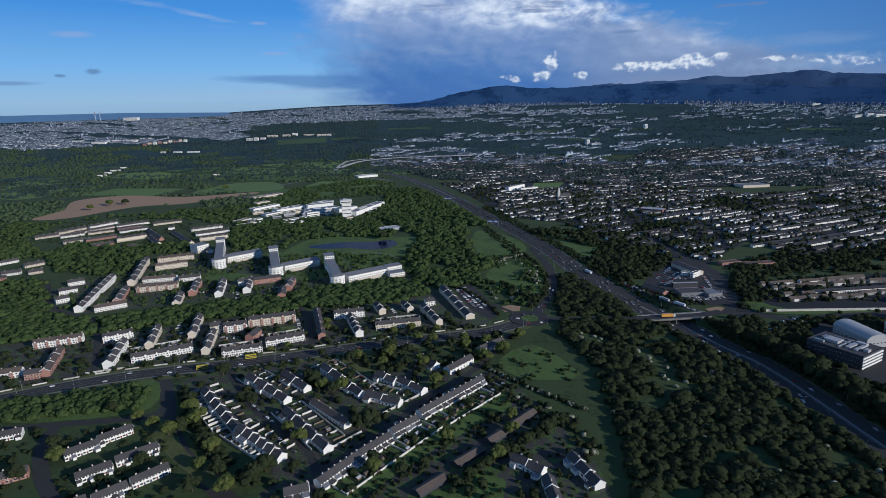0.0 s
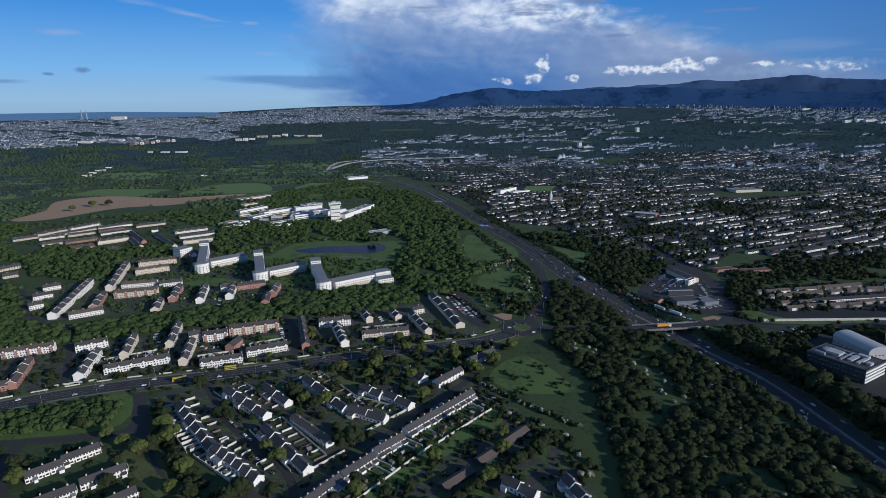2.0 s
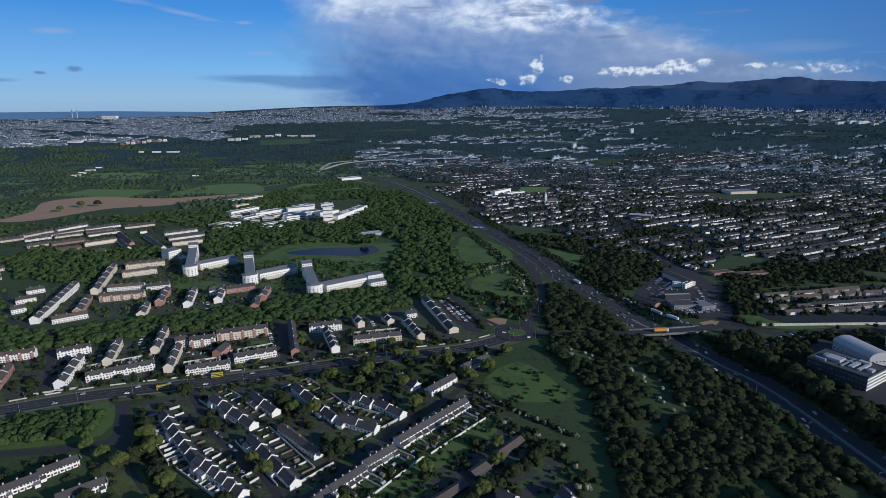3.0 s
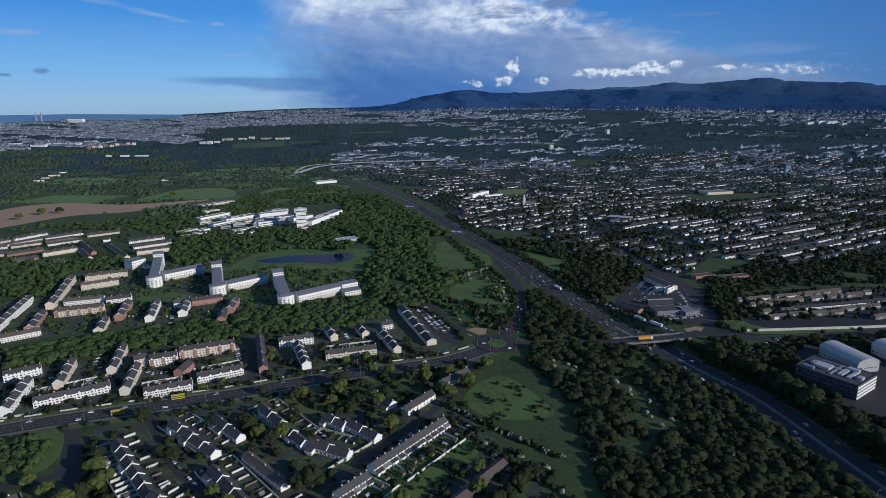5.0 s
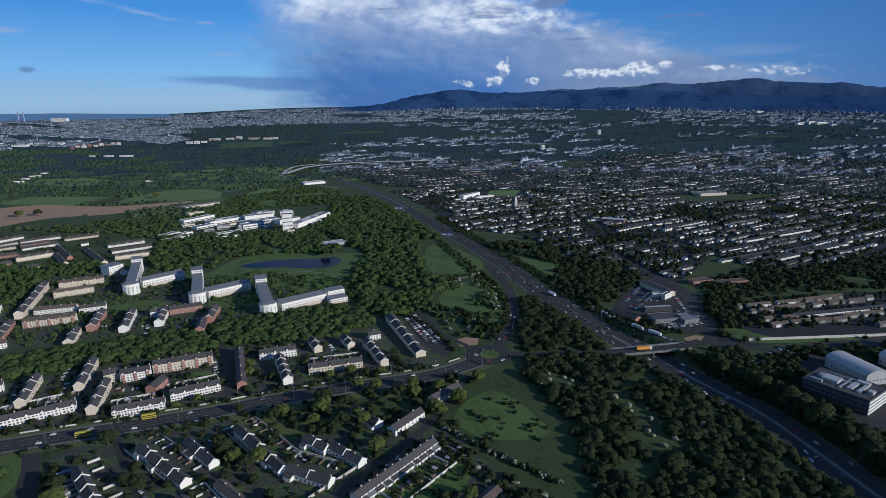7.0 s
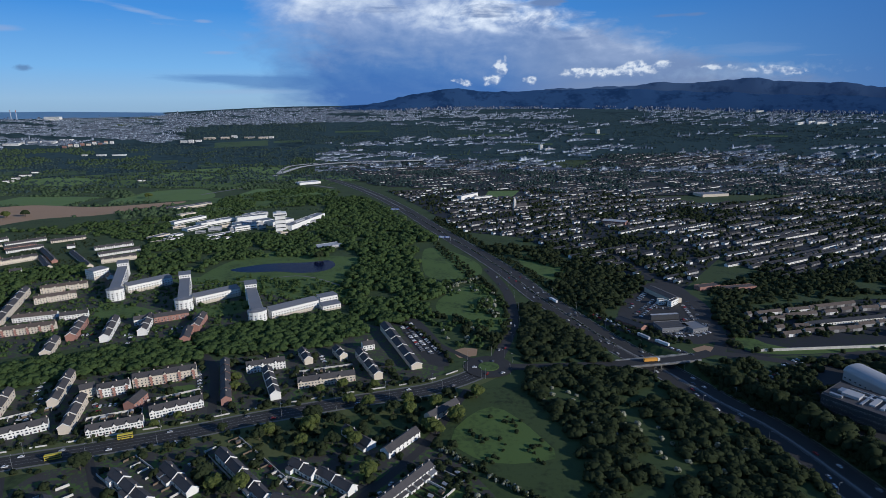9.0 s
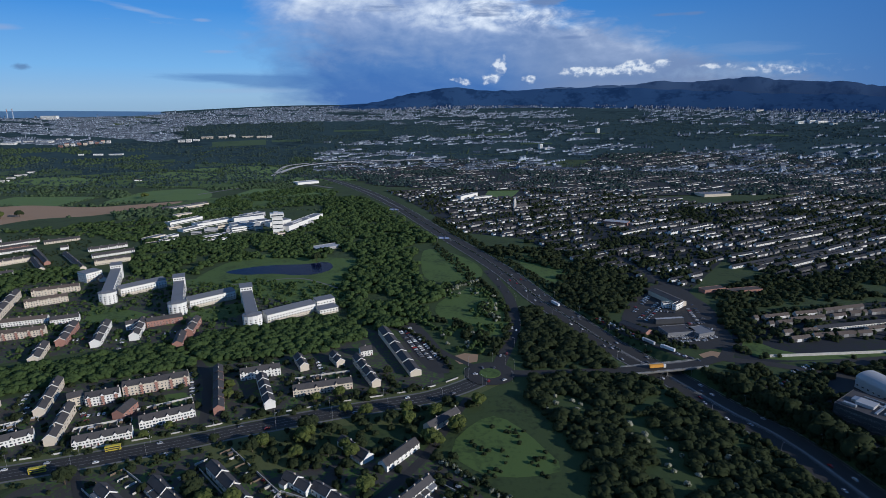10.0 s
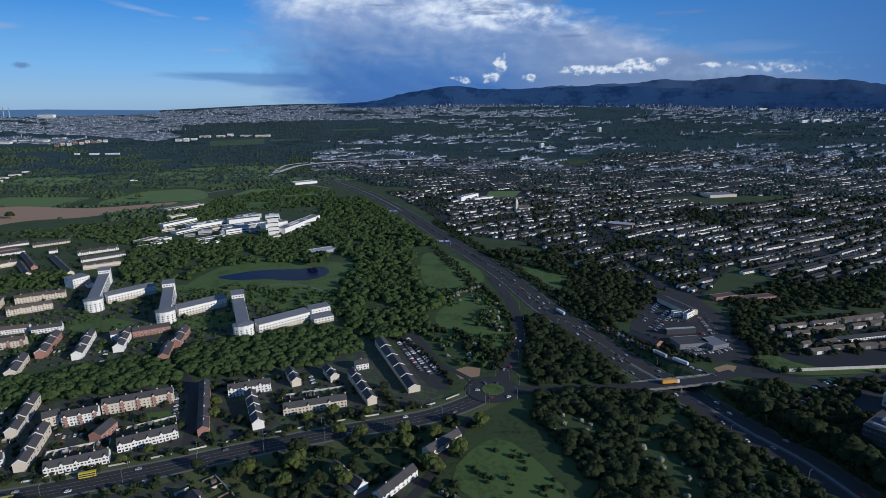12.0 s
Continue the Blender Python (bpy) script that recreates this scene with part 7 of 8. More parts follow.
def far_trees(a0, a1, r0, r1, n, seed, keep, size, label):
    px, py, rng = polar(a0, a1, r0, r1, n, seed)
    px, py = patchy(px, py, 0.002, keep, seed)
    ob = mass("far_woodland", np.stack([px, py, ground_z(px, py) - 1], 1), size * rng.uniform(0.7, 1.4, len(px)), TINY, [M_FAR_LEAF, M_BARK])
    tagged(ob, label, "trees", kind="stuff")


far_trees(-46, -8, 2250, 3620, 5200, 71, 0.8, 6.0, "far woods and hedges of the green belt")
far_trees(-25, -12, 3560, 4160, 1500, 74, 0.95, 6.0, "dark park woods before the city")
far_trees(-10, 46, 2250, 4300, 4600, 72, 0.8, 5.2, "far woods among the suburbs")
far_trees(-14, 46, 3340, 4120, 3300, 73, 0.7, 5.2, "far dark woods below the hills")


def sector(name, a0, a1, r0, r1, height, mat, label, category, steps=160, rows=7):
    """A ring sector of land or water; height gives z from azimuth (degrees) and share of the depth."""
    v, f = [], []
    for i in range(steps + 1):
        a = a0 + (a1 - a0) * i / steps
        for j in range(rows):
            r = r0 + (r1 - r0) * j / (rows - 1)
            v.append((r * math.sin(radians(a)), r * math.cos(radians(a)), height(a, j / (rows - 1))))
    f = [(i * rows + j, (i + 1) * rows + j, (i + 1) * rows + j + 1, i * rows + j + 1) for i in range(steps) for j in range(rows - 1)]
    return tagged(link_mesh(name, v, f, mat, smooth=True), label, category, kind="structure")


NEAR_RIDGE = ((-14, 268), (-9, 285), (-7, 305), (-4, 365), (-1, 405), (2, 396), (5, 372), (9, 385), (13, 392), (17, 372), (22, 352), (28, 318), (34, 284), (40, 258), (62, 240))
FAR_RIDGE = ((-4, 290), (6, 368), (11, 398), (15, 405), (18, 422), (22, 414), (26, 436), (30, 396), (33, 378), (36, 338), (42, 296), (62, 262))


def ridge(a, line):
    """Height of a ridge at that azimuth, rounded."""
    return sum(float(np.interp(a + s, *zip(*line))) for s in (-1.4, -0.7, 0, 0.7, 1.4)) / 5


def near_hills(a, t):
    top = ridge(a, NEAR_RIDGE) + 14 * noise.noise((a * 0.5, 1.3, 0)) + 9 * noise.noise((a * 1.7, 4.1, t * 3)) * t
    foot = float(plain(a, 4600)) - 3
    return foot + (top - foot) * t ** 0.85


def back_hills(a, t):
    top = ridge(a, FAR_RIDGE) + 16 * noise.noise((a * 0.45, 7.3, 0)) + 8 * noise.noise((a * 2.1, 2.2, t * 3)) * t
    return 180 + (top - 180) * t ** 0.85


sector("far_land", -64, 64, 2750, 4990, lambda a, t: float(plain(a, 2750 + 2240 * t)) + 1.0, M_FAR_LAND, "distant plain with blue haze in its colour", "land", rows=40)
sector("hills_near", -16, 60, 4600, 4800, near_hills, M_HILL, "dark heath ridge on the horizon, haze blue in its colour", "hills")
sector("hills_far", -2, 60, 4800, 4920, back_hills, M_HILL_FAR, "higher hills behind the first ridge, haze blue in their colour", "hills")
def on_slope(px, py):
    return np.array([near_hills(math.degrees(math.atan2(x, y)), min(1, max(0, (math.hypot(x, y) - 4600) / 200))) for x, y in zip(px, py)])


far_town("far_town", -12, 44, 4601, 4622, 1300, 66, "town climbing the foot of the hills, haze in its colours", keep=0.8, pale=0.45, big=0.5, on=on_slope, power=1.3, row=1)
sector("sea", -64, -25.5, 4720, 4900, lambda a, t: float(plain(a, 4720)) + 2 + ((271 if a < -34 else 254 - 2.0 * (a + 25.5)) - float(plain(a, 4720))) * t, M_SEA, "strip of blue sea on the horizon", "sea")


# ---- buildings that stand out in the far land ----
def far_block(az, r, w, d, h, wall, roof, label, turn=20.0, name="building", pitched=False):
    """A large building far off, at that bearing and distance."""
    x, y = r * math.sin(radians(az)), r * math.cos(radians(az))
    top = new(name)
    top.matrix_world = pose(x, y, float(ground_z(x, y)[0]) + 0.8, 0, 0, turn)
    Shape().box(-w / 2, -d / 2, -6, w / 2, d / 2, h).link("wall", wall, top)
    if pitched:
        Shape().prism([(-d / 2 - 0.4, h), (d / 2 + 0.4, h), (0, h + d * 0.28)], -w / 2 - 0.4, w / 2 + 0.4).link("roof", roof, top)
    else:
        Shape().box(-w / 2 - 0.3, -d / 2 - 0.3, h, w / 2 + 0.3, d / 2 + 0.3, h + 0.6).link("roof", roof, top)
    n = max(2, int(w / 7))
    for z in [1.6 + 3.4 * f for f in range(max(1, int((h - 1) / 3.4)))]:
        Shape().box(-w / 2 + w / n * 0.15, -d / 2 - 0.06, z, w / 2 - w / n * 0.15, -d / 2 - 0.01, z + 1.3).link("window_band", M_GLASS, top)
    return tagged(top, label, "building")


far_block(-33.9, 4660, 92, 40, 20, M_WHITE, M_LIGHT, "large white hall standing out above the port", 10)
for az in (-36.6, -36.25):
    x, y = 4690 * math.sin(radians(az)), 4690 * math.cos(radians(az))
    Z = float(ground_z(x, y)[0])
    stack = new("chimney_stack")
    stack.matrix_world = pose(x, y, Z)
    for k in range(4):
        Shape().tube((0, 0, -4 + 17 * k), (0, 0, 13 + 17 * k), 3.2 - 0.35 * k, 2.85 - 0.35 * k, 10).link("shaft", M_BRICK if k == 3 else M_TOWN, stack, "red painted band" if k == 3 else "")
    tagged(stack, "tall slim power station chimney with a red top", "chimney", "power station chimneys")
for k in range(9):
    far_block(-33.2 + 0.42 * k, 3560 + 10 * k + 18 * (k % 2), 17, 13, 9 + 2 * (k % 3), (M_BRICK, M_CREAM, M_WHITE)[k % 3], M_BRICK if k % 2 else M_SLATE, "new red and cream apartment block beyond the fields", 20, "apartment_block", True)
for az, r, w, d, h in ((-36.6, 3720, 70, 30, 8), (-35.4, 3760, 90, 34, 8), (-34.1, 3740, 56, 30, 8), (-33.0, 3790, 60, 26, 9), (-38.2, 3800, 60, 40, 9), (-40.2, 3700, 80, 40, 8), (-31.8, 3285, 22, 10, 6), (-30.6, 3265, 40, 14, 6), (-29.3, 3250, 60, 16, 5)):
    far_block(az, r, w, d, h, M_WHITE, M_LIGHT, "long pale warehouse beyond the fields", 14, "warehouse")
for az, r, w, h in ((-24.3, 3560, 34, 12), (-23.7, 3545, 26, 16), (-23.1, 3575, 30, 9), (-22.2, 3640, 60, 10), (-20.9, 3625, 44, 11), (-20.1, 3640, 30, 14), (-18.8, 3600, 60, 9), (-17.6, 3570, 50, 11), (-16.9, 3580, 26, 9)):
    far_block(az, r, w, 16, h, M_WHITE if w < 40 else M_CREAM, M_LIGHT, "pale institute block beside a wide lawn", 10)
for az, r, w, h in ((29.9, 4080, 60, 12), (30.6, 4105, 44, 16), (31.3, 4120, 70, 11), (32.1, 4060, 30, 9), (26.9, 4600, 60, 9), (13.6, 3560, 16, 26), (8.4, 3050, 16, 24), (9.1, 3040, 40, 8)):
    far_block(az, r, w, 22, h, M_WHITE, M_LIGHT, "white commercial block standing out in the far suburbs", 16)
for x, y, w, h in ((-1163, 2214, 14, 7), (-1150, 2222, 9, 5), (-1623, 2170, 34, 6), (-1640, 2230, 28, 6), (-1648, 2290, 40, 6), (-1652, 2350, 26, 7)):
    far_block(math.degrees(math.atan2(x, y)), math.hypot(x, y), w, 9, h, M_WHITE, M_SLATE, "white farm building among hedges", 25, "farm_building", True)
for x, y, w in ((-738, 1610, 52), (-702, 1640, 46), (-690, 1668, 40)):
    far_block(math.degrees(math.atan2(x, y)), math.hypot(x, y), w, 14, 5, M_DARK_WALL, M_SLATE, "low dark shed beside the pasture", 42, "shed")


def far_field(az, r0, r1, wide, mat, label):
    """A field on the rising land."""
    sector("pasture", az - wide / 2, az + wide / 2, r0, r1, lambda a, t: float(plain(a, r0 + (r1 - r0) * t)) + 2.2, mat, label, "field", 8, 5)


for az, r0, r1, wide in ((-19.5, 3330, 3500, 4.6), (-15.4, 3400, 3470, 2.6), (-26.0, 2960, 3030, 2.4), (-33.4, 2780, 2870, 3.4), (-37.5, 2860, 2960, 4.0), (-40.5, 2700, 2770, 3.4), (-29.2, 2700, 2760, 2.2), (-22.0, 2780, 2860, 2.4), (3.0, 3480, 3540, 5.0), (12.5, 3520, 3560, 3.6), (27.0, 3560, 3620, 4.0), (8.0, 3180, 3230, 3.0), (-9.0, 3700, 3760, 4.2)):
    far_field(az, r0, r1, wide, M_FAR_FIELD, "green field between dark woods, haze in its colour")


# ---- gardens ----
WALL_MESH = Shape().box(0, -0.14, -0.3, 1, 0.14, 1.75).box(0, -0.2, 1.75, 1, 0.2, 1.88).mesh("garden_wall", M_STONE)
FENCE_MESH = Shape().box(0, -0.05, -0.3, 1, 0.05, 1.7).mesh("garden_fence", M_TIMBER)


def strip_wall(x0, y0, x1, y1, high=1.0, fence=False, label="", category="wall"):
    a, b = Vector((x0, y0)), Vector((x1, y1))
    w = b - a
    ob = new("garden_fence" if fence else "garden_wall", FENCE_MESH if fence else WALL_MESH)
    ob.matrix_world = pose(a.x, a.y, float(ground_z(a.x, a.y)[0]), 0, 0, math.degrees(math.atan2(w.y, w.x))) @ Matrix.Diagonal((w.length, 1, high, 1))
    return tagged(ob, label or ("weathered timber garden fence between plots" if fence else "pale block garden wall between plots"), "fence" if fence else category, "garden walls")


def shed(x, y, turn, mat):
    top = new("garden_shed")
    top.matrix_world = pose(x, y, 0.08, 0, 0, turn)
    Shape().prism([(-1.3, -0.3), (1.3, -0.3), (1.3, 2.0), (0, 2.7), (-1.3, 2.0)], -1.7, 1.7).link("wall", M_TIMBER, top)
    for sg in (-1, 1):
        e = [(sg * 1.5, 1.9), (0, 2.72), (0, 2.82), (sg * 1.5, 2.0)]
        Shape().prism(e if sg > 0 else e[::-1], -1.9, 1.9).link("roof", mat, top)
    return tagged(top, "small garden shed with a felt or metal roof", "shed", "garden sheds")


def plots(x0, y0, x1, y1, n, reach, side=1, start=4.5, high=1.0, sheds=0.4, fence=0.5, end=True):
    """Dividing walls of the gardens along a row; reach: their length; side: right (1) or left (-1) of the way from the first place."""
    a, b = Vector((x0, y0)), Vector((x1, y1))
    w = (b - a).normalized()
    q = Vector((w.y, -w.x)) * side
    turn = math.degrees(math.atan2(w.y, w.x))
    for i in range(n + 1):
        p = a + (b - a) * (i / n)
        r = reach * random.uniform(0.75, 1.05)
        strip_wall(*(p + q * start), *(p + q * (start + r)), high * random.uniform(0.8, 1.0), random.random() < fence)
        if i < n and random.random() < sheds:
            s = p + (b - a) * (0.5 / n) + q * (start + r - random.uniform(2, 5))
            shed(s.x, s.y, turn + random.choice([0, 90]) + random.uniform(-8, 8), random.choice([M_GREY, M_SLATE, M_LIGHT, M_BROWN]))
    if end:
        strip_wall(*(a + q * (start + reach)), *(b + q * (start + reach)), high)


plots(-270.7, 453.8, -212.1, 396.1, 12, 15, 1, fence=0.15, sheds=0.45, high=1.3)
plots(-208.7, 392.9, -161.9, 361.9, 11, 13, 1, fence=0.15, sheds=0.45, high=1.3)
plots(-270.7, 453.8, -212.1, 396.1, 6, 8, -1, fence=0.2, sheds=0.0, end=False, high=1.15)
plots(-208.7, 392.9, -161.9, 361.9, 6, 8, -1, fence=0.2, sheds=0.0, end=False, high=1.15)
plots(-242.3, 484.6, -189.1, 445.3, 6, 9, 1, sheds=0.2)
plots(-242.3, 484.6, -189.1, 445.3, 6, 9, -1, sheds=0.3)
plots(-182.1, 424.2, -130.5, 374.6, 7, 9, 1, sheds=0.2)
plots(-182.1, 424.2, -130.5, 374.6, 7, 10, -1, sheds=0.3)
plots(-176.1, 509.8, -124.6, 458.8, 6, 9, 1, sheds=0.2)
plots(-176.1, 509.8, -124.6, 458.8, 6, 9, -1, sheds=0.3)
plots(-120.5, 459, -87.2, 445.4, 5, 8, -1, sheds=0.4)
plots(-68.9, 428.3, -18, 493.7, 11, 32, 1, sheds=0.9, fence=0.6)
plots(-126.1, 333.8, -69.6, 420.2, 16, 26, 1, sheds=0.7, fence=0.6)
strip_wall(-97.6, 417.8, -71.1, 451.2, 1.2, label="long white painted boundary wall")
strip_wall(-129.3, 363.8, -108.3, 391.2, 1.0)
strip_wall(309.3, 670.9, 458.7, 680.7, 1.6, label="long pale retaining wall beside the bank")
strip_wall(458.7, 680.7, 609, 702.1, 1.6, label="long pale retaining wall beside the bank")
strip_wall(-406.8, 477.1, -374.8, 490.9, 1.0)
for q in ((-330.6, 353.3, -315.1, 370.8), (-318.2, 373.8, -302, 392.8), (-301.3, 327.9, -284.6, 344.1), (-285.4, 348.9, -264.6, 369.1), (-272.6, 306.8, -258.3, 323.1), (-257.5, 325.6, -241.1, 344.7)):
    plots(*q, 6, 8, 1, sheds=0.2)
for q in ((-263.6, 566.8, -225.7, 587.4), (-299.6, 536.9, -261.4, 553.4), (-149.1, 619.7, -97.2, 635.9), (-391.8, 525, -339.9, 556.7)):
    plots(*q, 8, 7, -1, sheds=0.4, fence=0.6)
# short lengths of wall along the main road's verge
for i in range(3, len(MAIN) - 4, 4):
    p, q = MAIN[i], MAIN[i + 2]
    w = (q - p).normalized()
    n = Vector((-w.y, w.x)) * 16
    strip_wall(*(p + n), *(q + n), 0.7, label="short pale wall on the road's grass verge")


# ---- vehicles ----
def car_meshes(paint):
    s = Shape()
    sec = [(-2.1, 0.35), (2.1, 0.35), (2.15, 0.7), (1.95, 0.85), (1.0, 0.95), (0.45, 1.42), (-1.2, 1.45), (-1.9, 0.98), (-2.15, 0.9)]
    s.prism([(x, z) for x, z in sec], -0.86, 0.86)
    s.v = [(y, x * (0.88 if z > 1.2 else 1.0), z) for x, y, z in s.v]
    s.f = [tuple(reversed(q)) for q in s.f]
    g = Shape()
    for sg in (-1, 1):
        q = [(0.92, sg * 0.87, 0.96), (0.42, sg * 0.775, 1.38), (-1.15, sg * 0.775, 1.40), (-1.75, sg * 0.87, 0.99)]
        g.add(q, [(0, 1, 2, 3) if sg > 0 else (3, 2, 1, 0)])
    g.add([(1.02, -0.7, 0.97), (1.02, 0.7, 0.97), (0.5, 0.68, 1.40), (0.5, -0.68, 1.40)], [(0, 1, 2, 3)])
    g.add([(-1.95, -0.7, 1.0), (-1.95, 0.7, 1.0), (-1.28, 0.68, 1.42), (-1.28, -0.68, 1.42)], [(3, 2, 1, 0)])
    return s.mesh("body", paint), g.mesh("glass", M_GLASS)


WHEEL = Shape().tube((0, -0.1, 0), (0, 0.1, 0), 0.32, 0.32, 10).mesh("wheel", M_TYRE)


def car_thing(paint, label):
    top = new("car")
    body, glass = car_meshes(paint)
    share("body", body, top, Matrix())
    share("glass", glass, top, Matrix())
    for x in (-1.3, 1.3):
        for y in (-0.8, 0.8):
            share("wheel", WHEEL, top, pose(x, y, 0.32))
    return tagged(top, label, "car", "parked and passing cars")


CARS = [car_thing(M_CAR_W, "white hatchback car on asphalt"), car_thing(M_CAR_D, "dark hatchback car on asphalt"), car_thing(M_CAR_S, "silver hatchback car on asphalt"), car_thing(M_CAR_R, "red hatchback car on asphalt")]


def far_car(near):
    """The same car as seen from afar: coachwork and glass, its wheels part of the coachwork."""
    top = new("car")
    for child in near.children:
        if child.name.split(".")[0] != "wheel":
            share(child.name.split(".")[0], child.data, top, pose(0, 0, -0.22))
    return tagged(top, near["label"] if "label" in near else "hatchback car on asphalt", "car", "parked and passing cars")


CARS += [far_car(c) for c in list(CARS)]
CAR_USED = [False] * 8


def park(x, y, turn, z=None, kind=None):
    i = random.choices(range(4), (4, 4, 4, 1))[0] if kind is None else kind
    i += 4 if math.hypot(x, y) > 480 else 0
    m = pose(x, y, float(ground_z(x, y)[0]) + 0.17 if z is None else z, 0, 0, turn)
    if not CAR_USED[i]:
        CAR_USED[i] = True
        CARS[i].matrix_world = m
        return
    copy_thing(CARS[i], m)


def drive(line, offs, gap, z=0.0, seed=1):
    """Cars spread along a road, in lanes at those offsets."""
    rng = random.Random(seed)
    pts = [Vector(p) for p in line]
    for off in offs:
        s = rng.uniform(0, gap)
        for p, q in zip(pts[:-1], pts[1:]):
            s -= (q - p).length
            if s < 0:
                s = gap * rng.uniform(0.4, 1.6)
                w = (q - p).normalized()
                n = Vector((w.y, -w.x)) * off
                turn = math.degrees(math.atan2(w.y, w.x)) + (180 if off < 0 else 0)
                zz = float(ground_z(*(p + n))[0]) + 0.18 + z
                park(p.x + n.x, p.y + n.y, turn, zz)


def lot(x0, y0, x1, y1, n, turn=90.0, fill=0.8, z=None):
    a, b = Vector((x0, y0)), Vector((x1, y1))
    w = b - a
    t = math.degrees(math.atan2(w.y, w.x)) + turn
    for i in range(n):
        if random.random() < fill:
            p = a + w * (i / max(1, n - 1))
            park(p.x, p.y, t + random.uniform(-3, 3) + random.choice((0, 180)), z)


drive(BYPASS[:85], (-12.5, -8.5, -4.6, 4.6, 8.5, 12.5), 80, seed=5)
drive(MAIN, (-5.4, 5.4), 60, seed=6)
drive(SLIP, (-2.5, 2.5), 130, seed=7)
lot(-59.7, 745.5, -30.7, 674.4, 17)
lot(-50.7, 756, -14.5, 671.8, 19)
lot(-55.2, 750, -23, 671.9, 18, 90, 0.9)
lot(226.7, 817.8, 271.4, 882.1, 12)
lot(224.8, 773.9, 262.7, 824.4, 10)
lot(289.6, 816.2, 283.7, 772.6, 8)
lot(299.4, 823.5, 292.7, 777.3, 8)
lot(267.2, 761.7, 290.5, 764.3, 9)
lot(235.7, 753, 259.8, 755.5, 9)
lot(281.1, 748.9, 291.3, 742.7, 5)
lot(280.9, 617, 347.6, 656.9, 14)
lot(282.6, 608.9, 347.3, 647.8, 14)
lot(-413.6, 563.4, -398.1, 530.4, 6)
lot(-405.1, 567, -390.5, 536.6, 5)
lot(-309.1, 567.3, -282.7, 574.6, 8)
lot(-440.4, 722.6, -410.8, 733.2, 8)
lot(-515.4, 733.8, -480.6, 747.5, 8)
lot(-382.6, 723.8, -362.6, 734.2, 6)
lot(-343.1, 737.1, -319.3, 750.4, 6)
lot(-520.7, 1192.4, -466.5, 1222.3, 9)
lot(-549.5, 1169, -510, 1198.3, 8)
lot(233.9, 718.1, 266.5, 724.4, 12)
lot(232.4, 708.6, 261.1, 714.8, 10)
lot(266.1, 713.4, 283, 722.6, 6)
lot(216.3, 796.2, 257.2, 856.6, 10)
lot(221.4, 782.3, 258.8, 832.3, 9)
lot(249.8, 804.3, 267.2, 798.5, 6)
ribbon("road_19", spline(pairs([168, 785, 182, 752, 200, 722, 218, 692, 236, 668]), 6), 9, M_ASPHALT, 0.14, "asphalt service road with waiting cars", keep=0.5)
for off in (-2.4, 2.2):
    lot(171 + off, 781, 198 + off, 726, 11, 4, 0.9)
lot(226, 680, 240, 664, 4, 4, 0.9)
lot(-360.4, 546.7, -386.8, 612.6, 9)
lot(-354, 547, -376.6, 607.4, 8)
lot(-253.3, 644.3, -228.2, 591.6, 10)
lot(-319.3, 580.1, -302.3, 560.4, 6)
lot(-367.6, 729.7, -358.5, 704.9, 4)
lot(-231.6, 443.2, -178.7, 395.4, 9, 10)
lot(-198.3, 402.8, -152.6, 362.4, 9, 20)
lot(-130.4, 482.7, -110.3, 459.6, 5, 20)
lot(-117.2, 344.3, -89.4, 386.8, 7, 0)
lot(-83.8, 404.8, -43.2, 462.8, 7, 0)
lot(-213.6, 513.4, -165.9, 456.8, 5, 10)
lot(-136, 666.8, -125, 642.5, 5)
for x, y in ((27.2, 650.9), (38.5, 650.7), (19.9, 638.3), (46.3, 625.9), (31.5, 624.1)):
    park(x, y, random.uniform(0, 360), 0.63)


def bus(x, y, turn, z=0.14):
    top = new("bus")
    top.matrix_world = pose(x, y, z, 0, 0, turn)
    Shape().prism([(-1.25, 0.35), (1.25, 0.35), (1.25, 4.0), (1.1, 4.3), (-1.1, 4.3), (-1.25, 4.0)], -5.3, 5.3).link("body", M_YELLOW, top)
    for sg in (-1, 1):
        for z0, z1 in ((1.2, 2.05), (2.75, 3.6)):
            y0, y1 = sorted((sg * 1.24, sg * 1.275))
            Shape().box(-4.9, y0, z0, 4.9, y1, z1).link("window", M_GLASS, top)
        for wx in (-3.2, 3.4):
            share("wheel", WHEEL, top, pose(wx, sg * 1.1, 0.48) @ Matrix.Scale(1.5, 4))
    Shape().box(5.29, -1.1, 1.0, 5.33, 1.1, 3.6).link("windscreen", M_GLASS, top)
    return tagged(top, "yellow double-decker bus on the main road", "bus")


bus(-255.6, 519.6, 20)
bus(-294, 493.2, 20)


def lorry(x, y, turn, z, cover, label):
    top = new("lorry")
    top.matrix_world = pose(x, y, z, 0, 0, turn)
    Shape().box(-8, -1.27, 1.05, 5.4, 1.27, 3.95).link("trailer", cover, top)
    Shape().box(-8, -1.1, 0.75, 5.4, 1.1, 1.05).link("chassis", M_TYRE, top)
    Shape().prism([(-1.2, 0.5), (1.2, 0.5), (1.2, 3.2), (0.95, 3.6), (-0.95, 3.6), (-1.2, 3.2)], 5.9, 8.1).link("cab", M_CAR_W, top)
    Shape().box(8.08, -1.05, 1.7, 8.13, 1.05, 2.7).link("windscreen", M_GLASS, top)
    for wx in (-6.4, -5.1, -3.8, 5.2, 7.2):
        for sg in (-1, 1):
            share("wheel", WHEEL, top, pose(wx, sg * 1.05, 0.5) @ Matrix.Scale(1.5, 4))
    return tagged(top, label, "lorry")


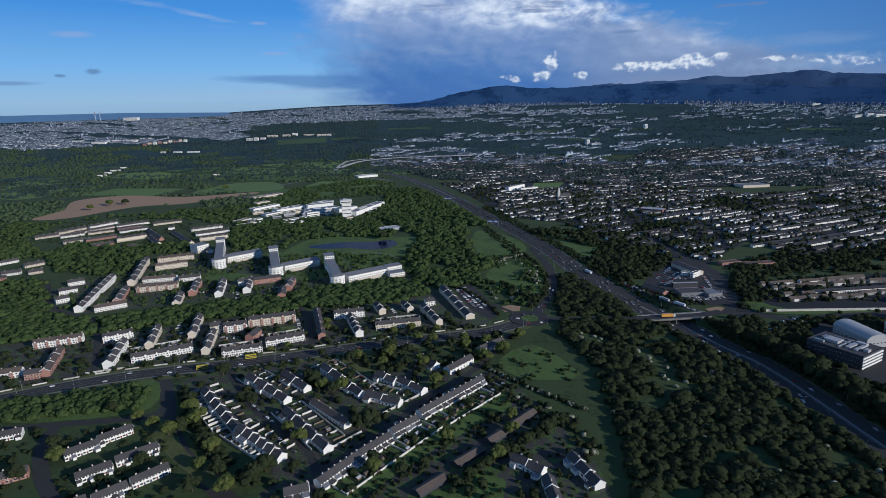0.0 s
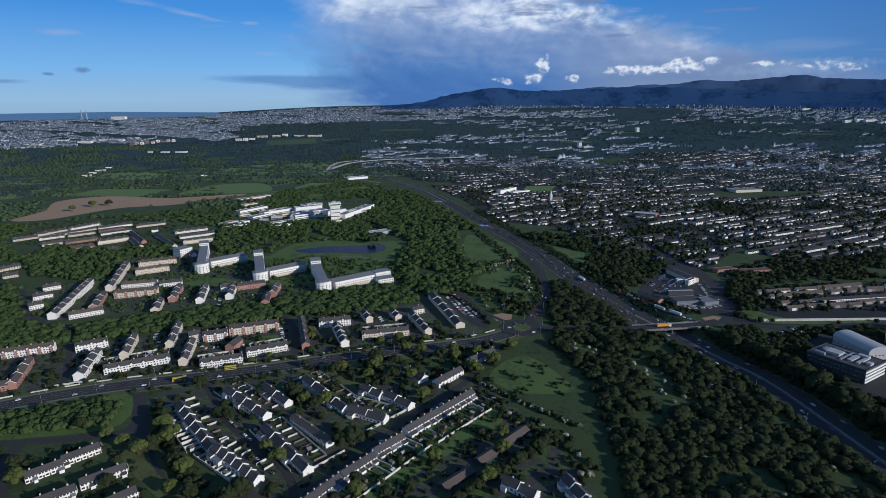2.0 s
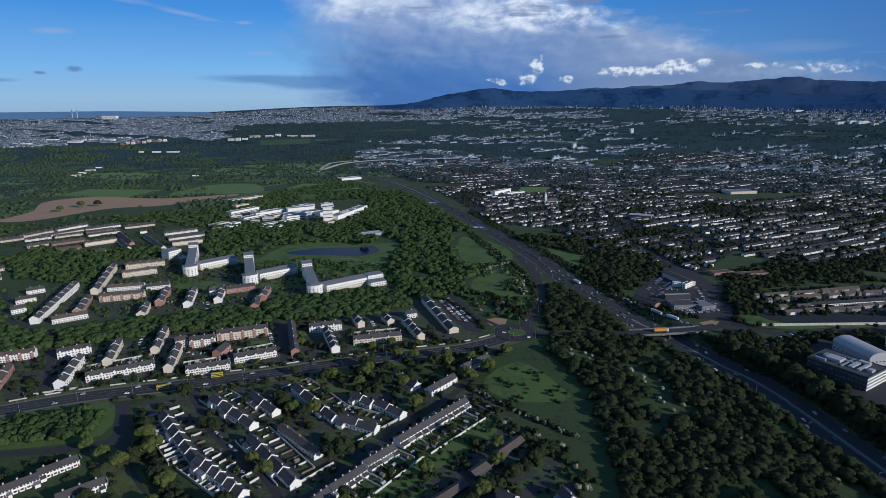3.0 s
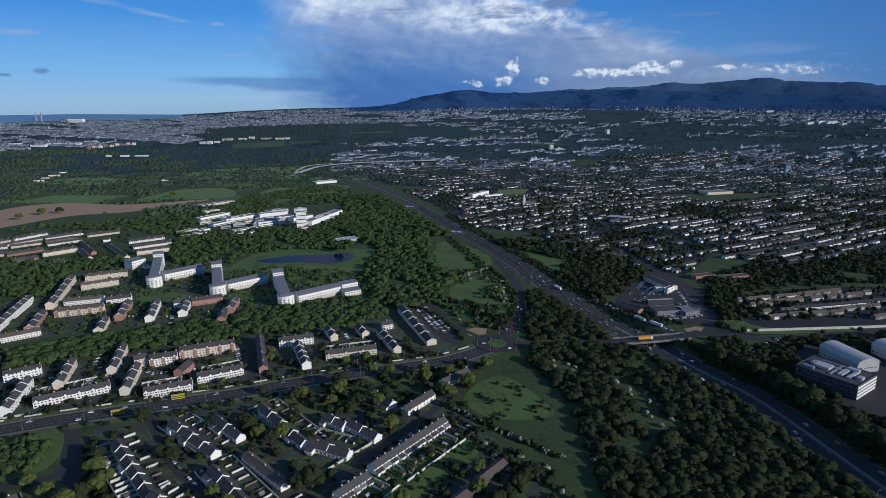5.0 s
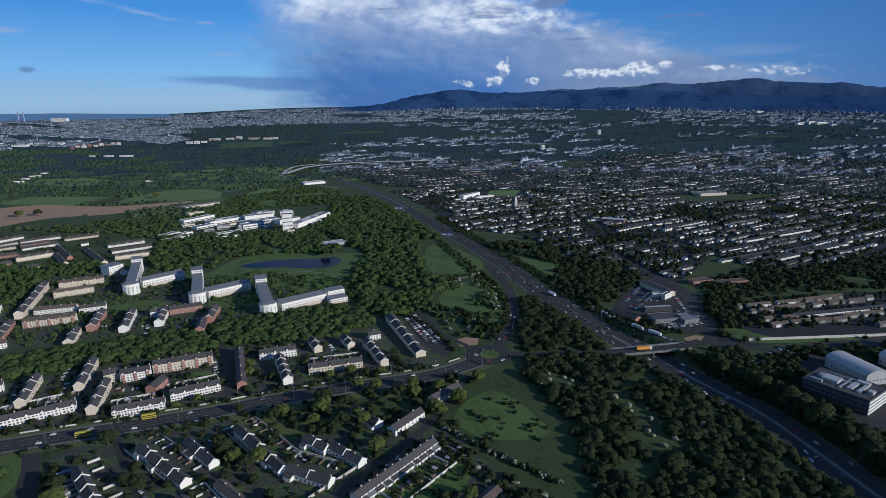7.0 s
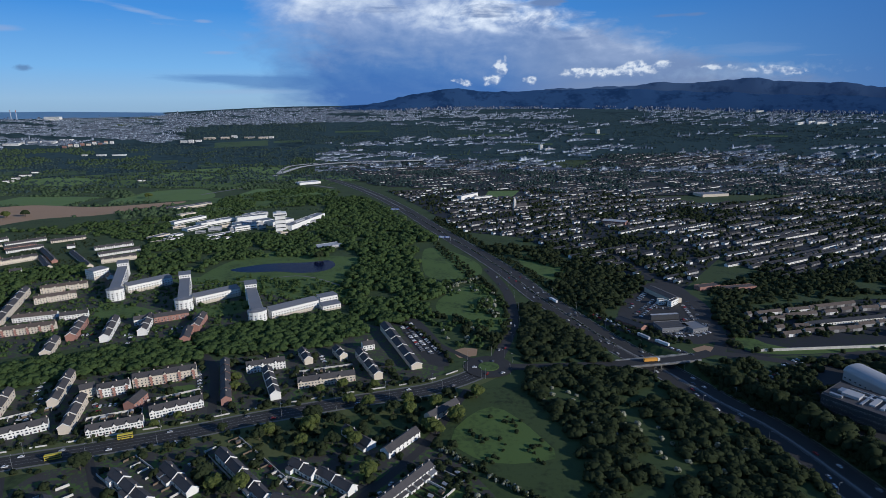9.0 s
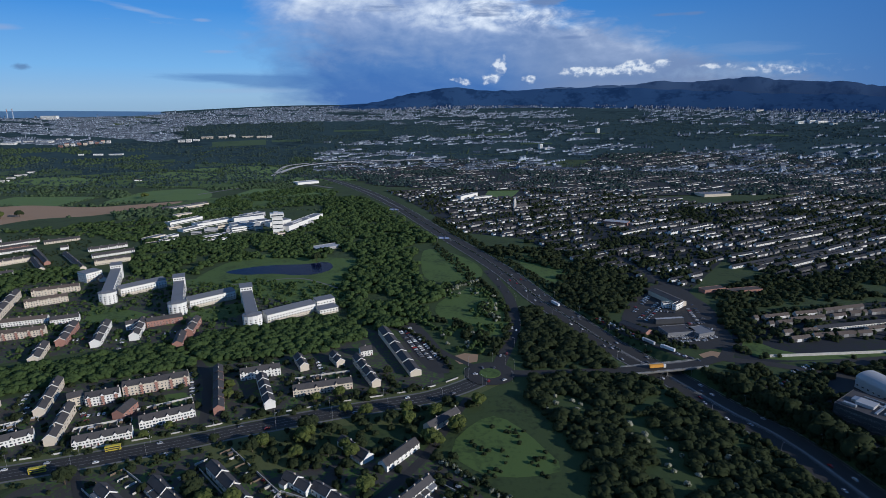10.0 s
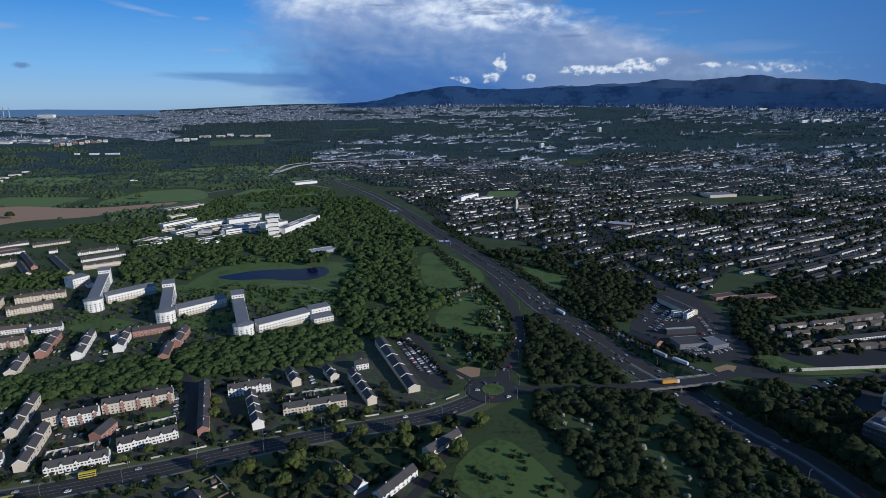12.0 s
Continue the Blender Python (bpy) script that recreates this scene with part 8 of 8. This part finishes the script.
lorry(194.1, 648.4, 8, 0.52, M_ORANGE, "articulated lorry with an orange trailer on the bridge")
LZ = (129.6, 830.3)
lorry(*LZ, 112, float(ground_z(*LZ)[0]) + 0.17, M_CAR_W, "white lorry on the dual carriageway")


for x, y, turn, cover, lab in ((206.0, 708.5, 118, M_LIGHT, "white lorry waiting beside the forecourts"), (219.5, 690.5, 124, M_CAR_W, "white articulated lorry waiting at the junction")):
    lorry(x, y, turn, 0.17, cover, lab)


# ---- street furniture ----
def street_lamp(x, y, turn, z, high=10.0):
    top = new("street_lamp")
    top.matrix_world = pose(x, y, z, 0, 0, turn)
    Shape().tube((0, 0, -0.3), (0, 0, high), 0.11, 0.07, 6).link("pole", M_STEEL, top)
    Shape().tube((0, 0, high - 0.1), (1.6, 0, high + 0.35), 0.05, 0.04, 5).link("arm", M_STEEL, top)
    Shape().box(1.4, -0.16, high + 0.26, 2.2, 0.16, high + 0.42).link("lantern", M_LIGHT, top)
    return tagged(top, "grey steel street lamp beside the road", "street lamp", "street lamps")


def lamps(line, off, every, seed=0):
    pts = [Vector(p) for p in line]
    s = every / 2
    for p, q in zip(pts[:-1], pts[1:]):
        s -= (q - p).length
        if s < 0:
            s = every
            w = (q - p).normalized()
            n = Vector((w.y, -w.x))
            c = p + n * off
            street_lamp(c.x, c.y, math.degrees(math.atan2(-n.y * off, -n.x * off)), float(ground_z(c.x, c.y)[0]))


lamps(MAIN, 9.6, 42)
lamps(MAIN, -9.6, 42)
lamps(BYPASS[:73], 19, 55)
lamps(BYPASS[:73], -19, 55)
lamps(SLIP, 7, 45)
for i in range(6):
    a = i * 60 + 20
    street_lamp(ROUND[0] + 26 * math.cos(radians(a)), ROUND[1] + 26 * math.sin(radians(a)), a + 180, 0)


def gantry(x, y, turn, span, panels):
    """A sign gantry over the carriageway with blue panels."""
    top = new("sign_gantry")
    z = float(ground_z(x, y)[0])
    top.matrix_world = pose(x, y, z, 0, 0, turn)
    for sx in (-span / 2, span / 2):
        Shape().box(sx - 0.3, -0.3, -0.5, sx + 0.3, 0.3, 7.6).link("post", M_STEEL, top)
    Shape().box(-span / 2, -0.35, 6.8, span / 2, 0.35, 7.5).link("beam", M_STEEL, top)
    for px, w in panels:
        p = Shape().box(px - w / 2, -0.55, 5.6, px + w / 2, -0.4, 9.4).link("panel", M_SIGN, top, "blue direction sign")
        t = Shape()
        for k in range(3):
            t.box(px - w * 0.42, -0.575, 6.0 + k, px + w * (0.4 - 0.12 * (k % 2)), -0.555, 6.65 + k)
        t.link("lettering", M_CAR_W, p)
    return tagged(top, "steel sign gantry with blue panels over the dual carriageway", "sign gantry")


GA, GB = (-16.5, 1190.1), (-142.5, 1510.9)
gantry(*GA, -12, 24, ((-5, 10), (6, 8)))
gantry(*GB, -12, 24, ((-5, 10), (6, 8)))


# ---- single trees ----
for x, y, h in (
    (-265.7, 480, 10), (-114.7, 541.9, 11), (-142.6, 458, 9), (-172, 467.3, 10), (-160.7, 457.1, 9), (-103.4, 399.6, 12), (-111.9, 396.7, 10),
    (-59.3, 470.5, 9), (-70.5, 519.5, 7), (-223.7, 431.6, 8), (-214.9, 429.2, 8), (-166.5, 388, 7), (-153.4, 377, 8), (-148.9, 452.4, 8),
    (-259.9, 412.7, 10), (-245.7, 395.9, 11), (-270, 426.3, 9), (-224.6, 365.4, 9), (-214.4, 358.8, 9),
):
    plant(x, y, h)
plant(-228.1, 1058.8, 11)
for x, y, h in (
    (-260.7, 378.6, 9), (-280.9, 389.7, 7), (-330.1, 410.8, 7), (-299.7, 399.8, 7), (-255.1, 387, 8), (-212.3, 338.5, 7), (-196.9, 333.1, 8), (-169.6, 322.6, 9),
    (-164.2, 338.3, 10), (-169.6, 331.7, 9), (-182.4, 316, 9), (-205.4, 314.6, 9), (-325.6, 341.6, 9), (-341.9, 358.6, 7), (-336.2, 318.2, 9), (-259.6, 342.2, 7),
    (-150.1, 516.1, 8), (-96.3, 538.4, 8), (-50.8, 554.4, 9), (-81.8, 519, 7), (-14.5, 521.9, 9), (2.3, 542.5, 10), (-39.9, 569.5, 8),
):
    plant(x, y, h)
for x, y, h in (
    (-112.3, 527.6, 11), (-115, 509.3, 7), (-92.1, 509.2, 8), (-75, 509.1, 8), (-18.7, 527, 9), (-72.3, 565.7, 8), (-144.2, 521.6, 8),
    (-90.5, 569.8, 8), (-36.6, 554.3, 8), (-15.8, 565.2, 8), (19.5, 580.6, 9), (42.2, 697.7, 6), (-182.6, 528.2, 6), (-227.7, 548.8, 5), (-241.1, 535.1, 5),
    (-318.5, 556.8, 6), (-119.8, 590.4, 6), (-100.8, 598.9, 7), (-72.7, 598.5, 6), (-63.6, 641.6, 6), (-217.9, 643.8, 7), (-204.1, 613.8, 7), (-198.2, 595.6, 7),
):
    plant(x, y, h)
for x, y, h in ((-1104.9, 1492, 14), (-1070.4, 1509.2, 13), (-1110.9, 1419.7, 13), (-906.9, 1791, 14), (-2.5, 363.1, 8), (8.1, 395.5, 8), (-40.9, 383.5, 8), (-88.5, 342.9, 8), (8.6, 418.3, 7), (-26.5, 434.2, 6)):
    plant(x, y, h)
